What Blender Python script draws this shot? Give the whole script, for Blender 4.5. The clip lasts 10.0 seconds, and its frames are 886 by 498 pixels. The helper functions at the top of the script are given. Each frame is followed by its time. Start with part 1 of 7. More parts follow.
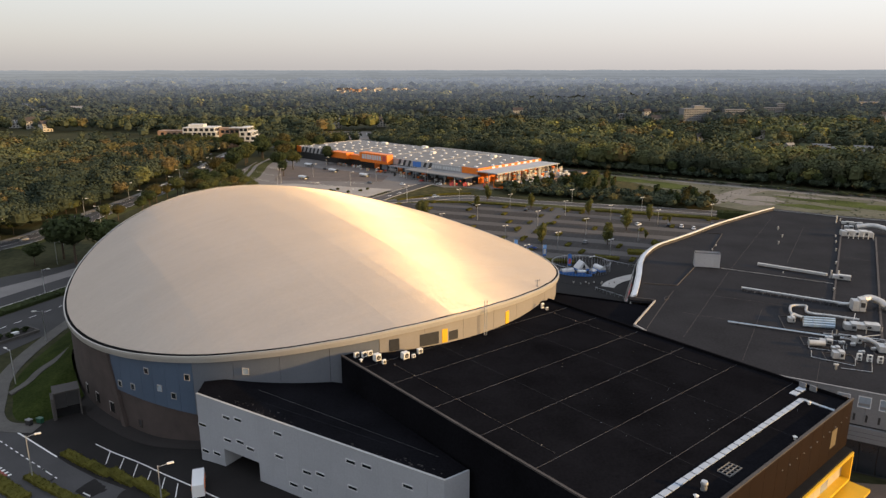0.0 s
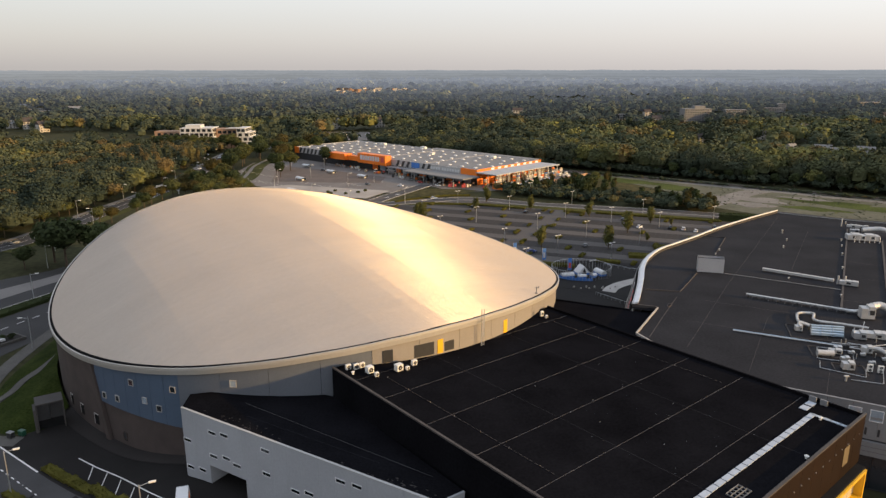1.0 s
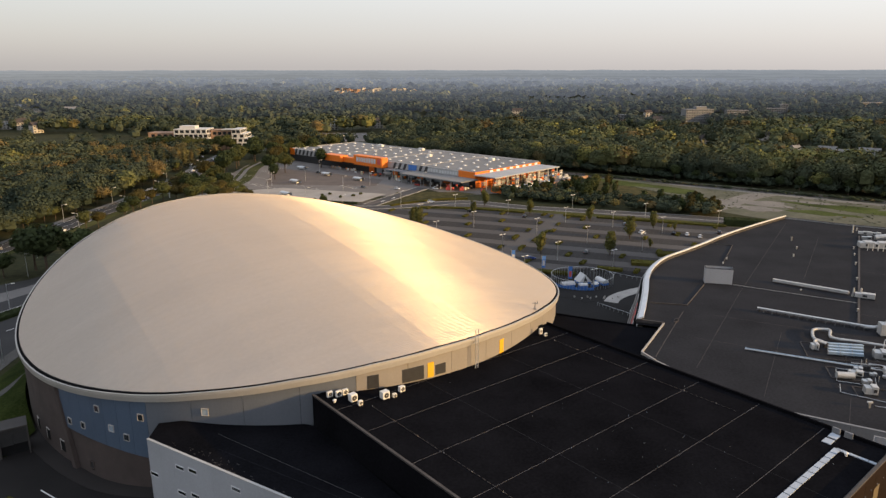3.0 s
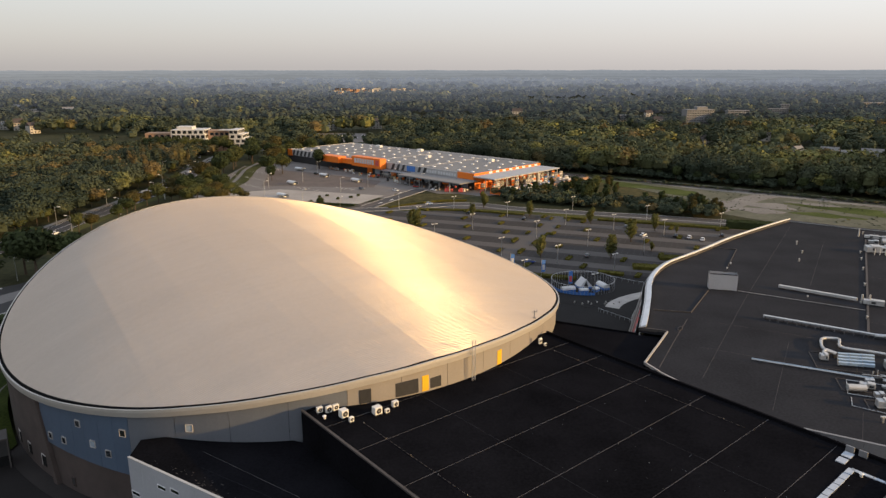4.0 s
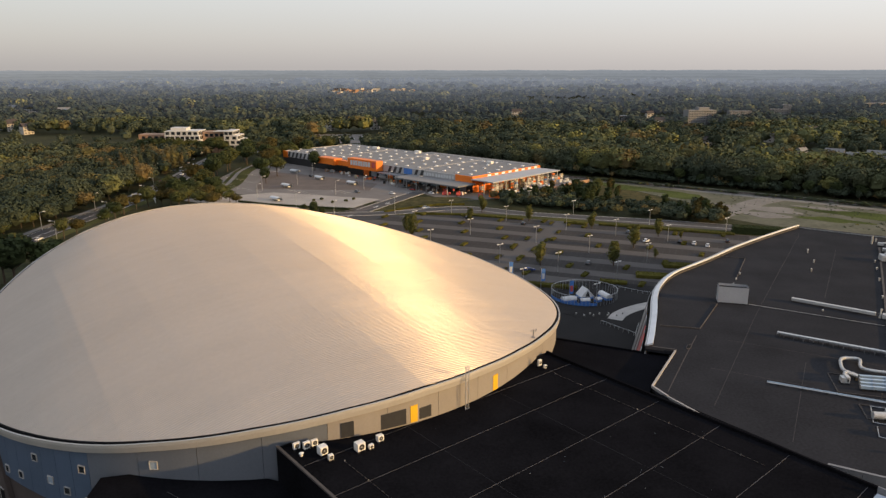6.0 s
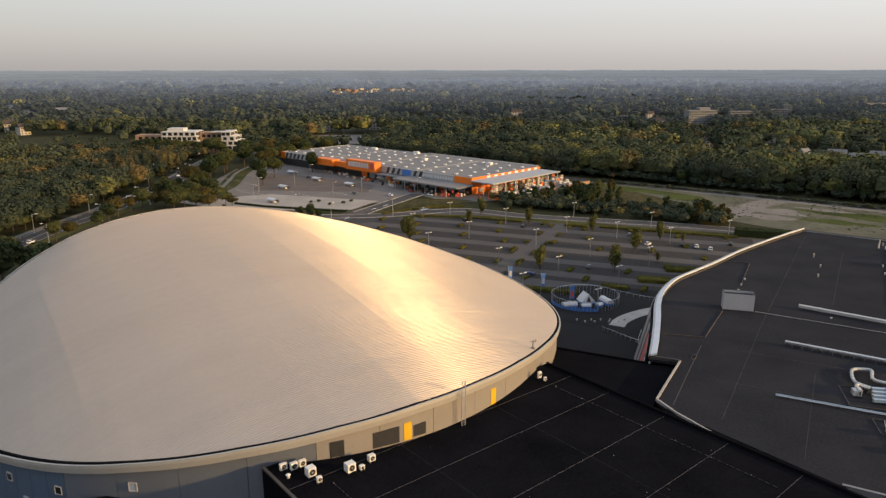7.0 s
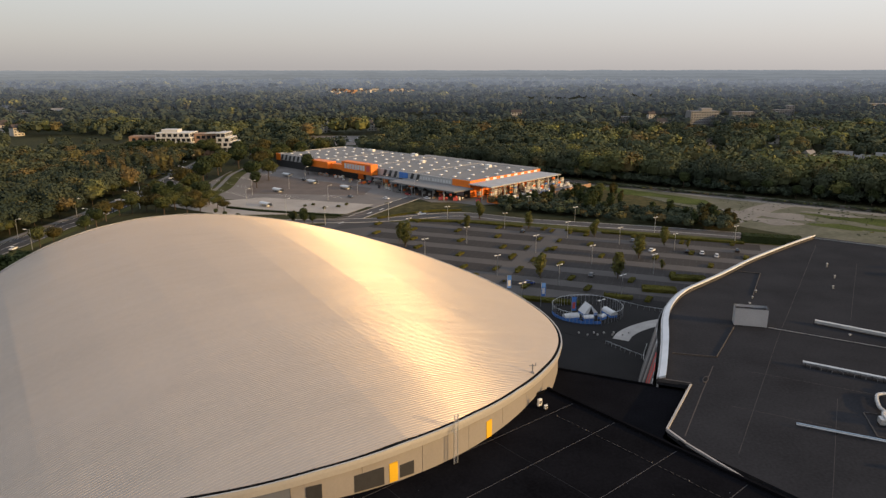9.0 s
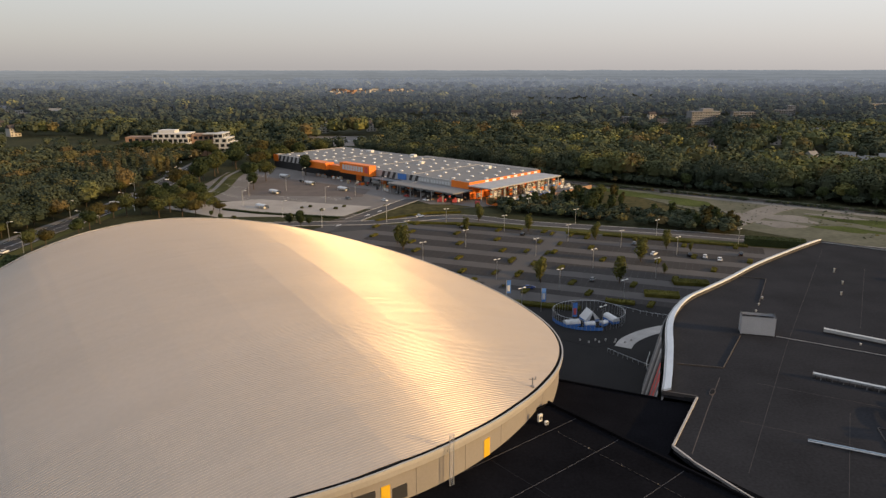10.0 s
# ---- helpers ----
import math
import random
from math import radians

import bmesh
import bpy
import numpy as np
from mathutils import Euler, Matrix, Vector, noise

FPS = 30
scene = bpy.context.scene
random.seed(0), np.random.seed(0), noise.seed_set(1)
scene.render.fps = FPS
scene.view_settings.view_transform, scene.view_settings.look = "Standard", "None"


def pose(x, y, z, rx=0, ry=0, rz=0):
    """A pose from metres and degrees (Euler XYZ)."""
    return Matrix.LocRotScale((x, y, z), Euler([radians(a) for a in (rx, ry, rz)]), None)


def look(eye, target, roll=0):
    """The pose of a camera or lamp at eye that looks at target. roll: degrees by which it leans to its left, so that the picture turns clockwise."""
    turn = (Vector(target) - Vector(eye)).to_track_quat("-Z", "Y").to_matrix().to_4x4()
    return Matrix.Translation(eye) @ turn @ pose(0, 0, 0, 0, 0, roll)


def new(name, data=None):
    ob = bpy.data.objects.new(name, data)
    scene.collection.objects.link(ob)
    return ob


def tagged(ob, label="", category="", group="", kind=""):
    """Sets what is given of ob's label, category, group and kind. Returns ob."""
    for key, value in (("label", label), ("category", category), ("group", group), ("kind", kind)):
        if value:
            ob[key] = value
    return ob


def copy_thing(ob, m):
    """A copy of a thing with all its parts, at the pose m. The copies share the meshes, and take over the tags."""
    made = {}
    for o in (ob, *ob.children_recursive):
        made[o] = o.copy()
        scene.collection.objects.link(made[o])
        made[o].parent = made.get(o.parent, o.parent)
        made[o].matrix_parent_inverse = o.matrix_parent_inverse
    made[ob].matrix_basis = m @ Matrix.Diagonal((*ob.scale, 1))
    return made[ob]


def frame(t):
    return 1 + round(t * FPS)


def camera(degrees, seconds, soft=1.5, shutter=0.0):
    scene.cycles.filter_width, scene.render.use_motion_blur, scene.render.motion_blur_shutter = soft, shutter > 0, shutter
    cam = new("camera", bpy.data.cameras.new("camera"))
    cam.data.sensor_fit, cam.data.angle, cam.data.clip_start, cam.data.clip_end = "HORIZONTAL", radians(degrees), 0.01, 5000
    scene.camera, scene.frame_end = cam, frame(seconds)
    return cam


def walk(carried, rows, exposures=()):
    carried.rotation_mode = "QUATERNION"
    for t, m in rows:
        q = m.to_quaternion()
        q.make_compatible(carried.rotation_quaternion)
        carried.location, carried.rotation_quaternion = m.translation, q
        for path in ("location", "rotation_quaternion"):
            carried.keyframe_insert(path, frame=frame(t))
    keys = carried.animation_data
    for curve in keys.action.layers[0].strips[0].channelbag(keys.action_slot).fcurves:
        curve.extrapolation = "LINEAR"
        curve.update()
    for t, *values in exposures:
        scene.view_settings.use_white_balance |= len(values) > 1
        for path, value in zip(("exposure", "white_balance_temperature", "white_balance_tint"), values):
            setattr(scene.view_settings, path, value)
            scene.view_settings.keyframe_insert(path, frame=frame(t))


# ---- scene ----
# ---- camera: a drone that flies straight on at one height ----
cam = camera(65.5, 10.0, soft=1.4)
TILT = 14.754


def eye_at(t):
    return 0.358 + 0.8817 * t - 0.01199 * t * t, -0.957 + 5.1443 * t + 0.00334 * t * t, 74.434 + 0.0864 * t


walk(cam, [(0.5 * i, pose(*eye_at(0.5 * i), 90 - TILT, 0, 0)) for i in range(21)], exposures=((0.0, 0.05), (10.0, -0.25)))

# ---- light: low evening sun and a hazy sky ----
SUN_TURN, SUN_HIGH = -18.0, 11.5      # degrees: azimuth from +x towards +y, elevation
world = bpy.data.worlds.new("sky")
scene.world = world
world.use_nodes = True
wn = world.node_tree.nodes
sky = wn.new("ShaderNodeTexSky")
sky.sky_type = "NISHITA"
sky.sun_disc = False
sky.sun_elevation = radians(SUN_HIGH)
sky.sun_rotation = radians(90 - SUN_TURN)
sky.air_density, sky.dust_density, sky.ozone_density, sky.altitude = 1.0, 1.5, 1.0, 20
# evening haze: an even pale veil over the clear sky, a little duller towards the horizon
wl = world.node_tree.links
way = wn.new("ShaderNodeTexCoord")
up = wn.new("ShaderNodeSeparateXYZ")
wl.new(way.outputs["Generated"], up.inputs[0])
ramp = wn.new("ShaderNodeValToRGB")
for at, tone in ((0.0, (0.55, 0.515, 0.51)), (0.04, (0.66, 0.63, 0.625)), (0.09, (0.76, 0.75, 0.755)), (0.35, (0.56, 0.575, 0.61)), (1.0, (0.78, 0.86, 1.02))):
    spot = ramp.color_ramp.elements[0] if at == 0.0 else ramp.color_ramp.elements[-1] if at == 1.0 else ramp.color_ramp.elements.new(at)
    spot.color = (*tone, 1)
wl.new(up.outputs[2], ramp.inputs[0])
veil = wn.new("ShaderNodeBackground")
wl.new(ramp.outputs[0], veil.inputs[0])
# the haze is a little brighter on the sun's side
sunward = wn.new("ShaderNodeMath")
sunward.operation = "MULTIPLY_ADD"
sunward.inputs[1].default_value, sunward.inputs[2].default_value = 0.24, 0.96
wl.new(up.outputs[0], sunward.inputs[0])
wl.new(sunward.outputs[0], veil.inputs[1])
both = wn.new("ShaderNodeAddShader")
wl.new(sky.outputs[0], wn["Background"].inputs[0])
wn["Background"].inputs[1].default_value = 0.03
wl.new(wn["Background"].outputs[0], both.inputs[0])
wl.new(veil.outputs[0], both.inputs[1])
wl.new(both.outputs[0], wn["World Output"].inputs[0])
sun = new("sun", bpy.data.lights.new("sun", "SUN"))
sun.data.energy, sun.data.angle, sun.data.color = 5.0, radians(0.6), (1.0, 0.635, 0.265)
a, e = radians(SUN_TURN), radians(SUN_HIGH)
sun.matrix_world = look((300 * math.cos(a) * math.cos(e), 300 * math.sin(a) * math.cos(e), 300 * math.sin(e)), (0, 0, 0))


# ---- materials ----
def material(name, colour, rough=0.8, metal=0.0, var=0.25, scale=0.5, fine=8.0, bump=0.0, spec=0.5, stretch=(1, 1, 1), island=0.0, each=0.0, second=None):
    """A surface with broad stains, fine grain, and, where wanted, changes from piece to piece."""
    m = bpy.data.materials.new(name)
    m.use_nodes = True
    nt = m.node_tree
    n, l = nt.nodes, nt.links
    b = n["Principled BSDF"]
    geo = n.new("ShaderNodeNewGeometry")
    mp = n.new("ShaderNodeMapping")
    mp.inputs["Scale"].default_value = stretch
    l.new(geo.outputs["Position"], mp.inputs[0])
    big, small = n.new("ShaderNodeTexNoise"), n.new("ShaderNodeTexNoise")
    for tex, s, d in ((big, scale, 3), (small, fine, 4)):
        tex.inputs["Scale"].default_value, tex.inputs["Detail"].default_value = s, d
        l.new(mp.outputs[0], tex.inputs[0])
    add = n.new("ShaderNodeMath")
    add.operation = "ADD"
    l.new(big.outputs[0], add.inputs[0])
    l.new(small.outputs[0], add.inputs[1])
    total = add.outputs[0]
    for amount, source in ((island, geo.outputs["Random Per Island"]), (each, None)):
        if amount:
            if source is None:
                source = n.new("ShaderNodeObjectInfo").outputs["Random"]
            k = n.new("ShaderNodeMath")
            k.operation = "MULTIPLY_ADD"
            k.inputs[1].default_value = amount
            l.new(source, k.inputs[0])
            l.new(total, k.inputs[2])
            total = k.outputs[0]
    span = n.new("ShaderNodeMapRange")
    span.inputs[1].default_value, span.inputs[2].default_value = 0.65, 1.35 + island + each
    l.new(total, span.inputs[0])
    mix = n.new("ShaderNodeMix")
    mix.data_type = "RGBA"
    c = Vector(colour)
    dark = c * (1 - var)
    light = Vector(second) if second else c * (1 + var)
    mix.inputs[6].default_value = (*dark, 1)
    mix.inputs[7].default_value = (*[min(1, v) for v in light], 1)
    l.new(span.outputs[0], mix.inputs[0])
    l.new(mix.outputs[2], b.inputs["Base Color"])
    b.inputs["Roughness"].default_value, b.inputs["Metallic"].default_value = rough, metal
    b.inputs["Specular IOR Level"].default_value = spec
    if bump:
        bp = n.new("ShaderNodeBump")
        bp.inputs["Strength"].default_value, bp.inputs["Distance"].default_value = 0.6, bump
        l.new(small.outputs[0], bp.inputs["Height"])
        l.new(bp.outputs[0], b.inputs["Normal"])
    return m


def lit_through(m, share=0.3):
    """Leaves pass on a part of the light that falls on their far side."""
    n, l = m.node_tree.nodes, m.node_tree.links
    tr = n.new("ShaderNodeBsdfTranslucent")
    l.new(n["Principled BSDF"].inputs["Base Color"].links[0].from_socket, tr.inputs[0])
    mx = n.new("ShaderNodeMixShader")
    mx.inputs[0].default_value = share
    l.new(n["Principled BSDF"].outputs[0], mx.inputs[1])
    l.new(tr.outputs[0], mx.inputs[2])
    l.new(mx.outputs[0], n["Material Output"].inputs[0])
    return m


def leafy(name, dark, light, scale=0.07):
    m = material(name, dark, 0.8, 0, 0.35, scale, 0.35, spec=0.08, island=0.18, each=0.3, second=light)
    return lit_through(m)


def wood_leaves(name, glow=None, pale=0.8):
    """Leaves of a mixed wood: each tree has a tone of its own, from dark green to turning brown."""
    m = material(name, (pale, pale, pale), 0.85, 0, 0.3, 0.12, 0.6, spec=0.05, island=0.15)
    n, l = m.node_tree.nodes, m.node_tree.links
    b = n["Principled BSDF"]
    at = n.new("ShaderNodeAttribute")
    at.attribute_name = "tone"
    ramp_ = n.new("ShaderNodeValToRGB")
    for k, c in ((0.0, (0.044, 0.058, 0.040)), (0.35, (0.074, 0.087, 0.055)), (0.6, (0.118, 0.130, 0.062)), (0.8, (0.21, 0.208, 0.070)), (0.9, (0.118, 0.106, 0.048)), (1.0, (0.165, 0.122, 0.056))):
        e_ = ramp_.color_ramp.elements[0] if k == 0.0 else ramp_.color_ramp.elements[-1] if k == 1.0 else ramp_.color_ramp.elements.new(k)
        e_.color = (*c, 1)
    l.new(at.outputs["Fac"], ramp_.inputs[0])
    mul = n.new("ShaderNodeMix")
    mul.data_type, mul.blend_type = "RGBA", "MULTIPLY"
    mul.inputs[0].default_value = 1.0
    l.new(b.inputs["Base Color"].links[0].from_socket, mul.inputs[6])
    l.new(ramp_.outputs[0], mul.inputs[7])
    l.new(mul.outputs[2], b.inputs["Base Color"])
    # haze over far trees is put into the leaves as emission
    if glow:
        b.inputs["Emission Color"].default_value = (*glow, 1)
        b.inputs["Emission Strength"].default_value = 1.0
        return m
    return lit_through(m, 0.08)


M = dict(
    wood=wood_leaves("wood_leaves", None, 1.38),
    woodlight=wood_leaves("light_wood_leaves", None, 1.02),
    # haze over the belt is put into a brighter leaf colour
    woodfar=wood_leaves("belt_leaves", None, 1.45),
    roof=material("dome_sheet_metal", (0.500, 0.421, 0.348), 0.30, 0.36, 0.05, 0.04, 1.2, spec=0.6),
    fascia=material("fascia_metal", (0.44, 0.415, 0.38), 0.5, 0.2, 0.08, 0.2, 3),
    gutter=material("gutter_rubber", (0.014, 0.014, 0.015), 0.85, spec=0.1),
    beige=material("beige_panel", (0.27, 0.245, 0.22), 0.55, 0.1, 0.10, 0.15, 3, each=0.25),
    # the beige panel again, with shade put into its colour
    greyblue=material("shaded_beige_panel", (0.135, 0.148, 0.172), 0.55, 0.1, 0.1, 0.15, 3, each=0.2),
    blue=material("blue_panel", (0.083, 0.120, 0.180), 0.5, 0.1, 0.12, 0.2, 3, each=0.25),
    brick=material("brown_brick", (0.066, 0.050, 0.045), 0.9, 0, 0.3, 0.3, 10, bump=0.02),
    bitumen=material("black_bitumen", (0.0082, 0.0082, 0.0098), 0.95, 0, 0.4, 0.12, 2.5, spec=0.0),
    greyroof=material("grey_bitumen", (0.0284, 0.0289, 0.0326), 0.92, 0, 0.28, 0.1, 2.0, spec=0.04),
    thread=material("seam_thread", (0.085, 0.080, 0.082), 0.8, 0, 0.4, 0.4, 4),
    seam=material("seam_line", (0.055, 0.047, 0.044), 0.8, 0, 0.4, 0.4, 4),
    white=material("white_panel", (0.368, 0.380, 0.408), 0.5, 0, 0.10, 0.2, 3, each=0.12),
    cap=material("white_coping", (0.76, 0.76, 0.76), 0.75, 0, 0.10, 0.3, 3, spec=0.25),
    conc=material("concrete", (0.38, 0.36, 0.34), 0.9, 0, 0.22, 0.25, 5, bump=0.01),
    paving=material("light_paving", (0.17, 0.158, 0.15), 0.92, 0, 0.2, 0.12, 4),
    plaza=material("plaza_paving", (0.0165, 0.0158, 0.0160), 0.92, 0, 0.3, 0.08, 5, spec=0.2),
    oldroad=material("worn_road_asphalt", (0.052, 0.050, 0.051), 0.92, 0, 0.3, 0.1, 5),
    greenbin=material("green_plastic", (0.015, 0.075, 0.045), 0.45, 0, 0.1, 0.5, 4),
    mossy=material("mossy_paving", (0.088, 0.082, 0.074), 0.92, 0, 0.3, 0.2, 3),
    louvretan=material("tan_louvre", (0.15, 0.115, 0.062), 0.6, 0.1, 0.2, 0.3, 4),
    yard=material("black_asphalt", (0.0178, 0.0160, 0.0155), 0.92, 0, 0.3, 0.08, 5, spec=0.2),
    asphalt=material("asphalt", (0.030, 0.0285, 0.029), 0.9, 0, 0.3, 0.08, 5),
    lane=material("parking_lane", (0.072, 0.065, 0.062), 0.92, 0, 0.2, 0.1, 4),
    bay=material("parking_bay_brick", (0.0200, 0.0162, 0.0150), 0.92, 0, 0.3, 0.12, 5),
    redpave=material("red_bike_paving", (0.26, 0.07, 0.055), 0.9, 0, 0.2, 0.3, 5),
    paint=material("road_paint", (0.75, 0.74, 0.72), 0.7, 0, 0.12, 1, 6),
    soil=material("sandy_soil", (0.060, 0.066, 0.032), 0.95, 0, 0.2, 0.045, 0.35, stretch=(1, 1.6, 1), second=(0.135, 0.128, 0.088)),
    sward=material("meadow_sward", (0.046, 0.062, 0.018), 0.95, 0, 0.3, 0.06, 0.9, spec=0.04, second=(0.110, 0.128, 0.040)),
    ballast=material("railway_ballast", (0.125, 0.116, 0.107), 0.95, 0, 0.3, 0.2, 3),
    track=material("sand_track", (0.182, 0.166, 0.145), 0.95, 0, 0.3, 0.06, 0.8),
    rough=material("rough_grass", (0.034, 0.039, 0.016), 0.95, 0, 0.3, 0.035, 0.25, spec=0.05, second=(0.12, 0.10, 0.045)),
    slab=material("worn_slab", (0.38, 0.43, 0.50), 0.85, 0, 0.15, 0.6, 5, each=0.25),
    storepave=material("store_paving", (0.155, 0.138, 0.126), 0.92, 0, 0.22, 0.08, 3),
    storepale=material("pale_store_paving", (0.33, 0.295, 0.26), 0.92, 0, 0.2, 0.08, 3),
    brownbay=material("brown_bay_brick", (0.112, 0.088, 0.076), 0.92, 0, 0.25, 0.12, 5),
    brownpave=material("brown_paving", (0.16, 0.115, 0.085), 0.9, 0, 0.25, 0.2, 5),
    grass=material("grass", (0.036, 0.046, 0.015), 0.95, 0, 0.4, 0.06, 1.5, spec=0.05, second=(0.105, 0.10, 0.036)),
    ground=material("meadow_ground", (0.022, 0.028, 0.013), 0.95, 0, 0.4, 0.02, 0.4, spec=0.1, second=(0.062, 0.060, 0.027)),
    leaf=leafy("leaves", (0.040, 0.054, 0.028), (0.15, 0.155, 0.050)),
    leafdark=leafy("dark_leaves", (0.028, 0.040, 0.022), (0.080, 0.100, 0.038)),
    leafbrown=leafy("turning_leaves", (0.050, 0.048, 0.020), (0.145, 0.120, 0.042)),
    hedge=leafy("hedge_leaves", (0.065, 0.070, 0.016), (0.195, 0.175, 0.040), 0.4),
    leafyoung=leafy("young_leaves", (0.060, 0.074, 0.028), (0.21, 0.205, 0.065)),
    lawn=material("dark_lawn", (0.016, 0.028, 0.007), 0.95, 0, 0.4, 0.15, 2.0, spec=0.03, second=(0.045, 0.058, 0.015)),
    bark=material("bark", (0.08, 0.058, 0.04), 0.95, 0, 0.3, 1, 12, bump=0.02),
    steel=material("galvanised_steel", (0.52, 0.53, 0.54), 0.4, 0.7, 0.12, 1, 8),
    duct=material("duct_sheet", (0.52, 0.515, 0.505), 0.5, 0.35, 0.2, 0.6, 5, each=0.15),
    canopysheet=material("canopy_sheet", (0.40, 0.40, 0.40), 0.6, 0.1, 0.15, 0.2, 3),
    bluepipe=material("pale_blue_pipe", (0.36, 0.46, 0.56), 0.45, 0.2, 0.1, 0.6, 5),
    unit=material("unit_enamel", (0.74, 0.72, 0.68), 0.5, 0, 0.08, 1, 6),
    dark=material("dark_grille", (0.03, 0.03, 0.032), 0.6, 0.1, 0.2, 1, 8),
    brown=material("bronze_panel", (0.0125, 0.0052, 0.0020), 0.6, 0.0, 0.4, 0.25, 4, spec=0.12, each=0.25),
    yellow=material("yellow_paint", (0.74, 0.43, 0.02), 0.45, 0, 0.08, 0.4, 4),
    cream=material("cream_panel", (0.50, 0.41, 0.26), 0.5, 0, 0.08, 0.4, 4),
    orange=material("orange_panel", (0.85, 0.20, 0.015), 0.5, 0, 0.1, 0.1, 3, each=0.1),
    tan=material("weathered_brick_wall", (0.36, 0.22, 0.14), 0.9, 0, 0.25, 0.2, 5),
    blackp=material("black_stripe", (0.04, 0.04, 0.042), 0.6),
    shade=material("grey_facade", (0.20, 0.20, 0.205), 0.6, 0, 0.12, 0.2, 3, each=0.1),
    greyp=material("grey_panel", (0.42, 0.41, 0.40), 0.6, 0, 0.12, 0.1, 3),
    hroof=material("grey_store_roof", (0.20, 0.195, 0.19), 0.85, 0, 0.15, 0.05, 1.5),
    skylight=material("skylight_plastic", (0.8, 0.8, 0.8), 0.3, 0, 0.05),
    glass=material("dark_glass", (0.02, 0.024, 0.03), 0.08, 0, 0.1, 0.3, 2, spec=0.8),
    paleglass=material("pale_glass", (0.30, 0.36, 0.42), 0.12, 0, 0.15, 0.3, 2, spec=0.8),
    tyre=material("tyre", (0.02, 0.02, 0.02), 0.85),
    carwhite=material("white_car_paint", (0.75, 0.75, 0.75), 0.25, 0, 0.03),
    carblue=material("blue_car_paint", (0.03, 0.06, 0.22), 0.25, 0.2, 0.05),
    cargrey=material("grey_car_paint", (0.16, 0.165, 0.17), 0.25, 0.4, 0.05),
    carblack=material("black_car_paint", (0.02, 0.02, 0.022), 0.2, 0.2, 0.05),
    carred=material("red_car_paint", (0.35, 0.03, 0.02), 0.25, 0.1, 0.05),
    canvas=material("white_canvas", (0.62, 0.62, 0.62), 0.8, 0, 0.07, 0.5, 4),
    bluecloth=material("blue_cloth", (0.07, 0.20, 0.55), 0.7, 0, 0.15, 0.6, 4),
    redcloth=material("red_print", (0.60, 0.10, 0.09), 0.7, 0, 0.2, 0.6, 4),
    lampglass=material("lamp_glass", (0.8, 0.8, 0.76), 0.3),
    tile=material("roof_tile", (0.062, 0.049, 0.044), 0.85, 0, 0.25, 0.5, 5, each=0.3),
    pale=material("pale_concrete_frame", (0.56, 0.55, 0.53), 0.8, 0, 0.12, 0.2, 3),
    plaster=material("pale_facade", (0.46, 0.43, 0.39), 0.8, 0, 0.12, 0.2, 3, each=0.2),
)

# the sheets differ a little in gloss and tone from run to run
rn = M["roof"].node_tree
rb = rn.nodes["Principled BSDF"]
# fine ribs rolled into the sheets spread the light across themselves
tang = rn.nodes.new("ShaderNodeTangent")
tang.direction_type, tang.uv_map = "UV_MAP", "across"
rn.links.new(tang.outputs[0], rb.inputs["Tangent"])
rb.inputs["Anisotropic"].default_value = 1.0
uvn = rn.nodes.new("ShaderNodeUVMap")
uvn.uv_map = "across"


def roof_noise(wide, long, detail):
    """Noise over the roof: so many spots across the sheets and along them."""
    mp = rn.nodes.new("ShaderNodeMapping")
    mp.inputs["Scale"].default_value = (wide, long, 1)
    rn.links.new(uvn.outputs[0], mp.inputs[0])
    tex = rn.nodes.new("ShaderNodeTexNoise")
    tex.inputs["Scale"].default_value, tex.inputs["Detail"].default_value = 1.0, detail
    rn.links.new(mp.outputs[0], tex.inputs[0])
    return tex.outputs[0]


def roof_range(source, lo, hi, a0, b0):
    span = rn.nodes.new("ShaderNodeMapRange")
    for i, val in enumerate((lo, hi, a0, b0)):
        span.inputs[1 + i].default_value = val
    rn.links.new(source, span.inputs[0])
    return span.outputs[0]


rn.links.new(roof_range(roof_noise(70, 9, 3), 0.3, 0.7, 0.35, 0.43), rb.inputs["Roughness"])
tone = rn.nodes.new("ShaderNodeMath")
tone.operation = "MULTIPLY"
rn.links.new(roof_range(roof_noise(18, 5, 2), 0.3, 0.7, 0.965, 1.02), tone.inputs[0])
rn.links.new(roof_range(roof_noise(120, 14, 3), 0.3, 0.75, 1.01, 0.97), tone.inputs[1])
tint = rn.nodes.new("ShaderNodeMix")
tint.data_type, tint.blend_type = "RGBA", "MULTIPLY"
tint.inputs[0].default_value = 1.0
rn.links.new(rb.inputs["Base Color"].links[0].from_socket, tint.inputs[6])
rn.links.new(tone.outputs[0], tint.inputs[7])
rn.links.new(tint.outputs[2], rb.inputs["Base Color"])


# ---- mesh helpers ----
def mesh_of(name, bm, mat, smooth=False):
    me = bpy.data.meshes.new(name)
    bmesh.ops.recalc_face_normals(bm, faces=bm.faces)
    bm.to_mesh(me)
    bm.free()
    for m in (mat if isinstance(mat, (list, tuple)) else [mat]):
        me.materials.append(M[m] if isinstance(m, str) else m)
    if smooth:
        for p in me.polygons:
            p.use_smooth = True
    return me


def part(name, bm, mat, parent=None, label="", smooth=False):
    """One mesh object under a thing or under a part."""
    ob = new(name, mesh_of(name, bm, mat, smooth))
    if parent is not None:
        ob.parent = parent
    if label:
        ob["label"] = label
    return ob


def thing(name, label, category, group="", kind="", at=None):
    ob = new(name)
    ob.empty_display_size = 0.3
    if at is not None:
        ob.matrix_basis = at
    return tagged(ob, label, category, group, kind)


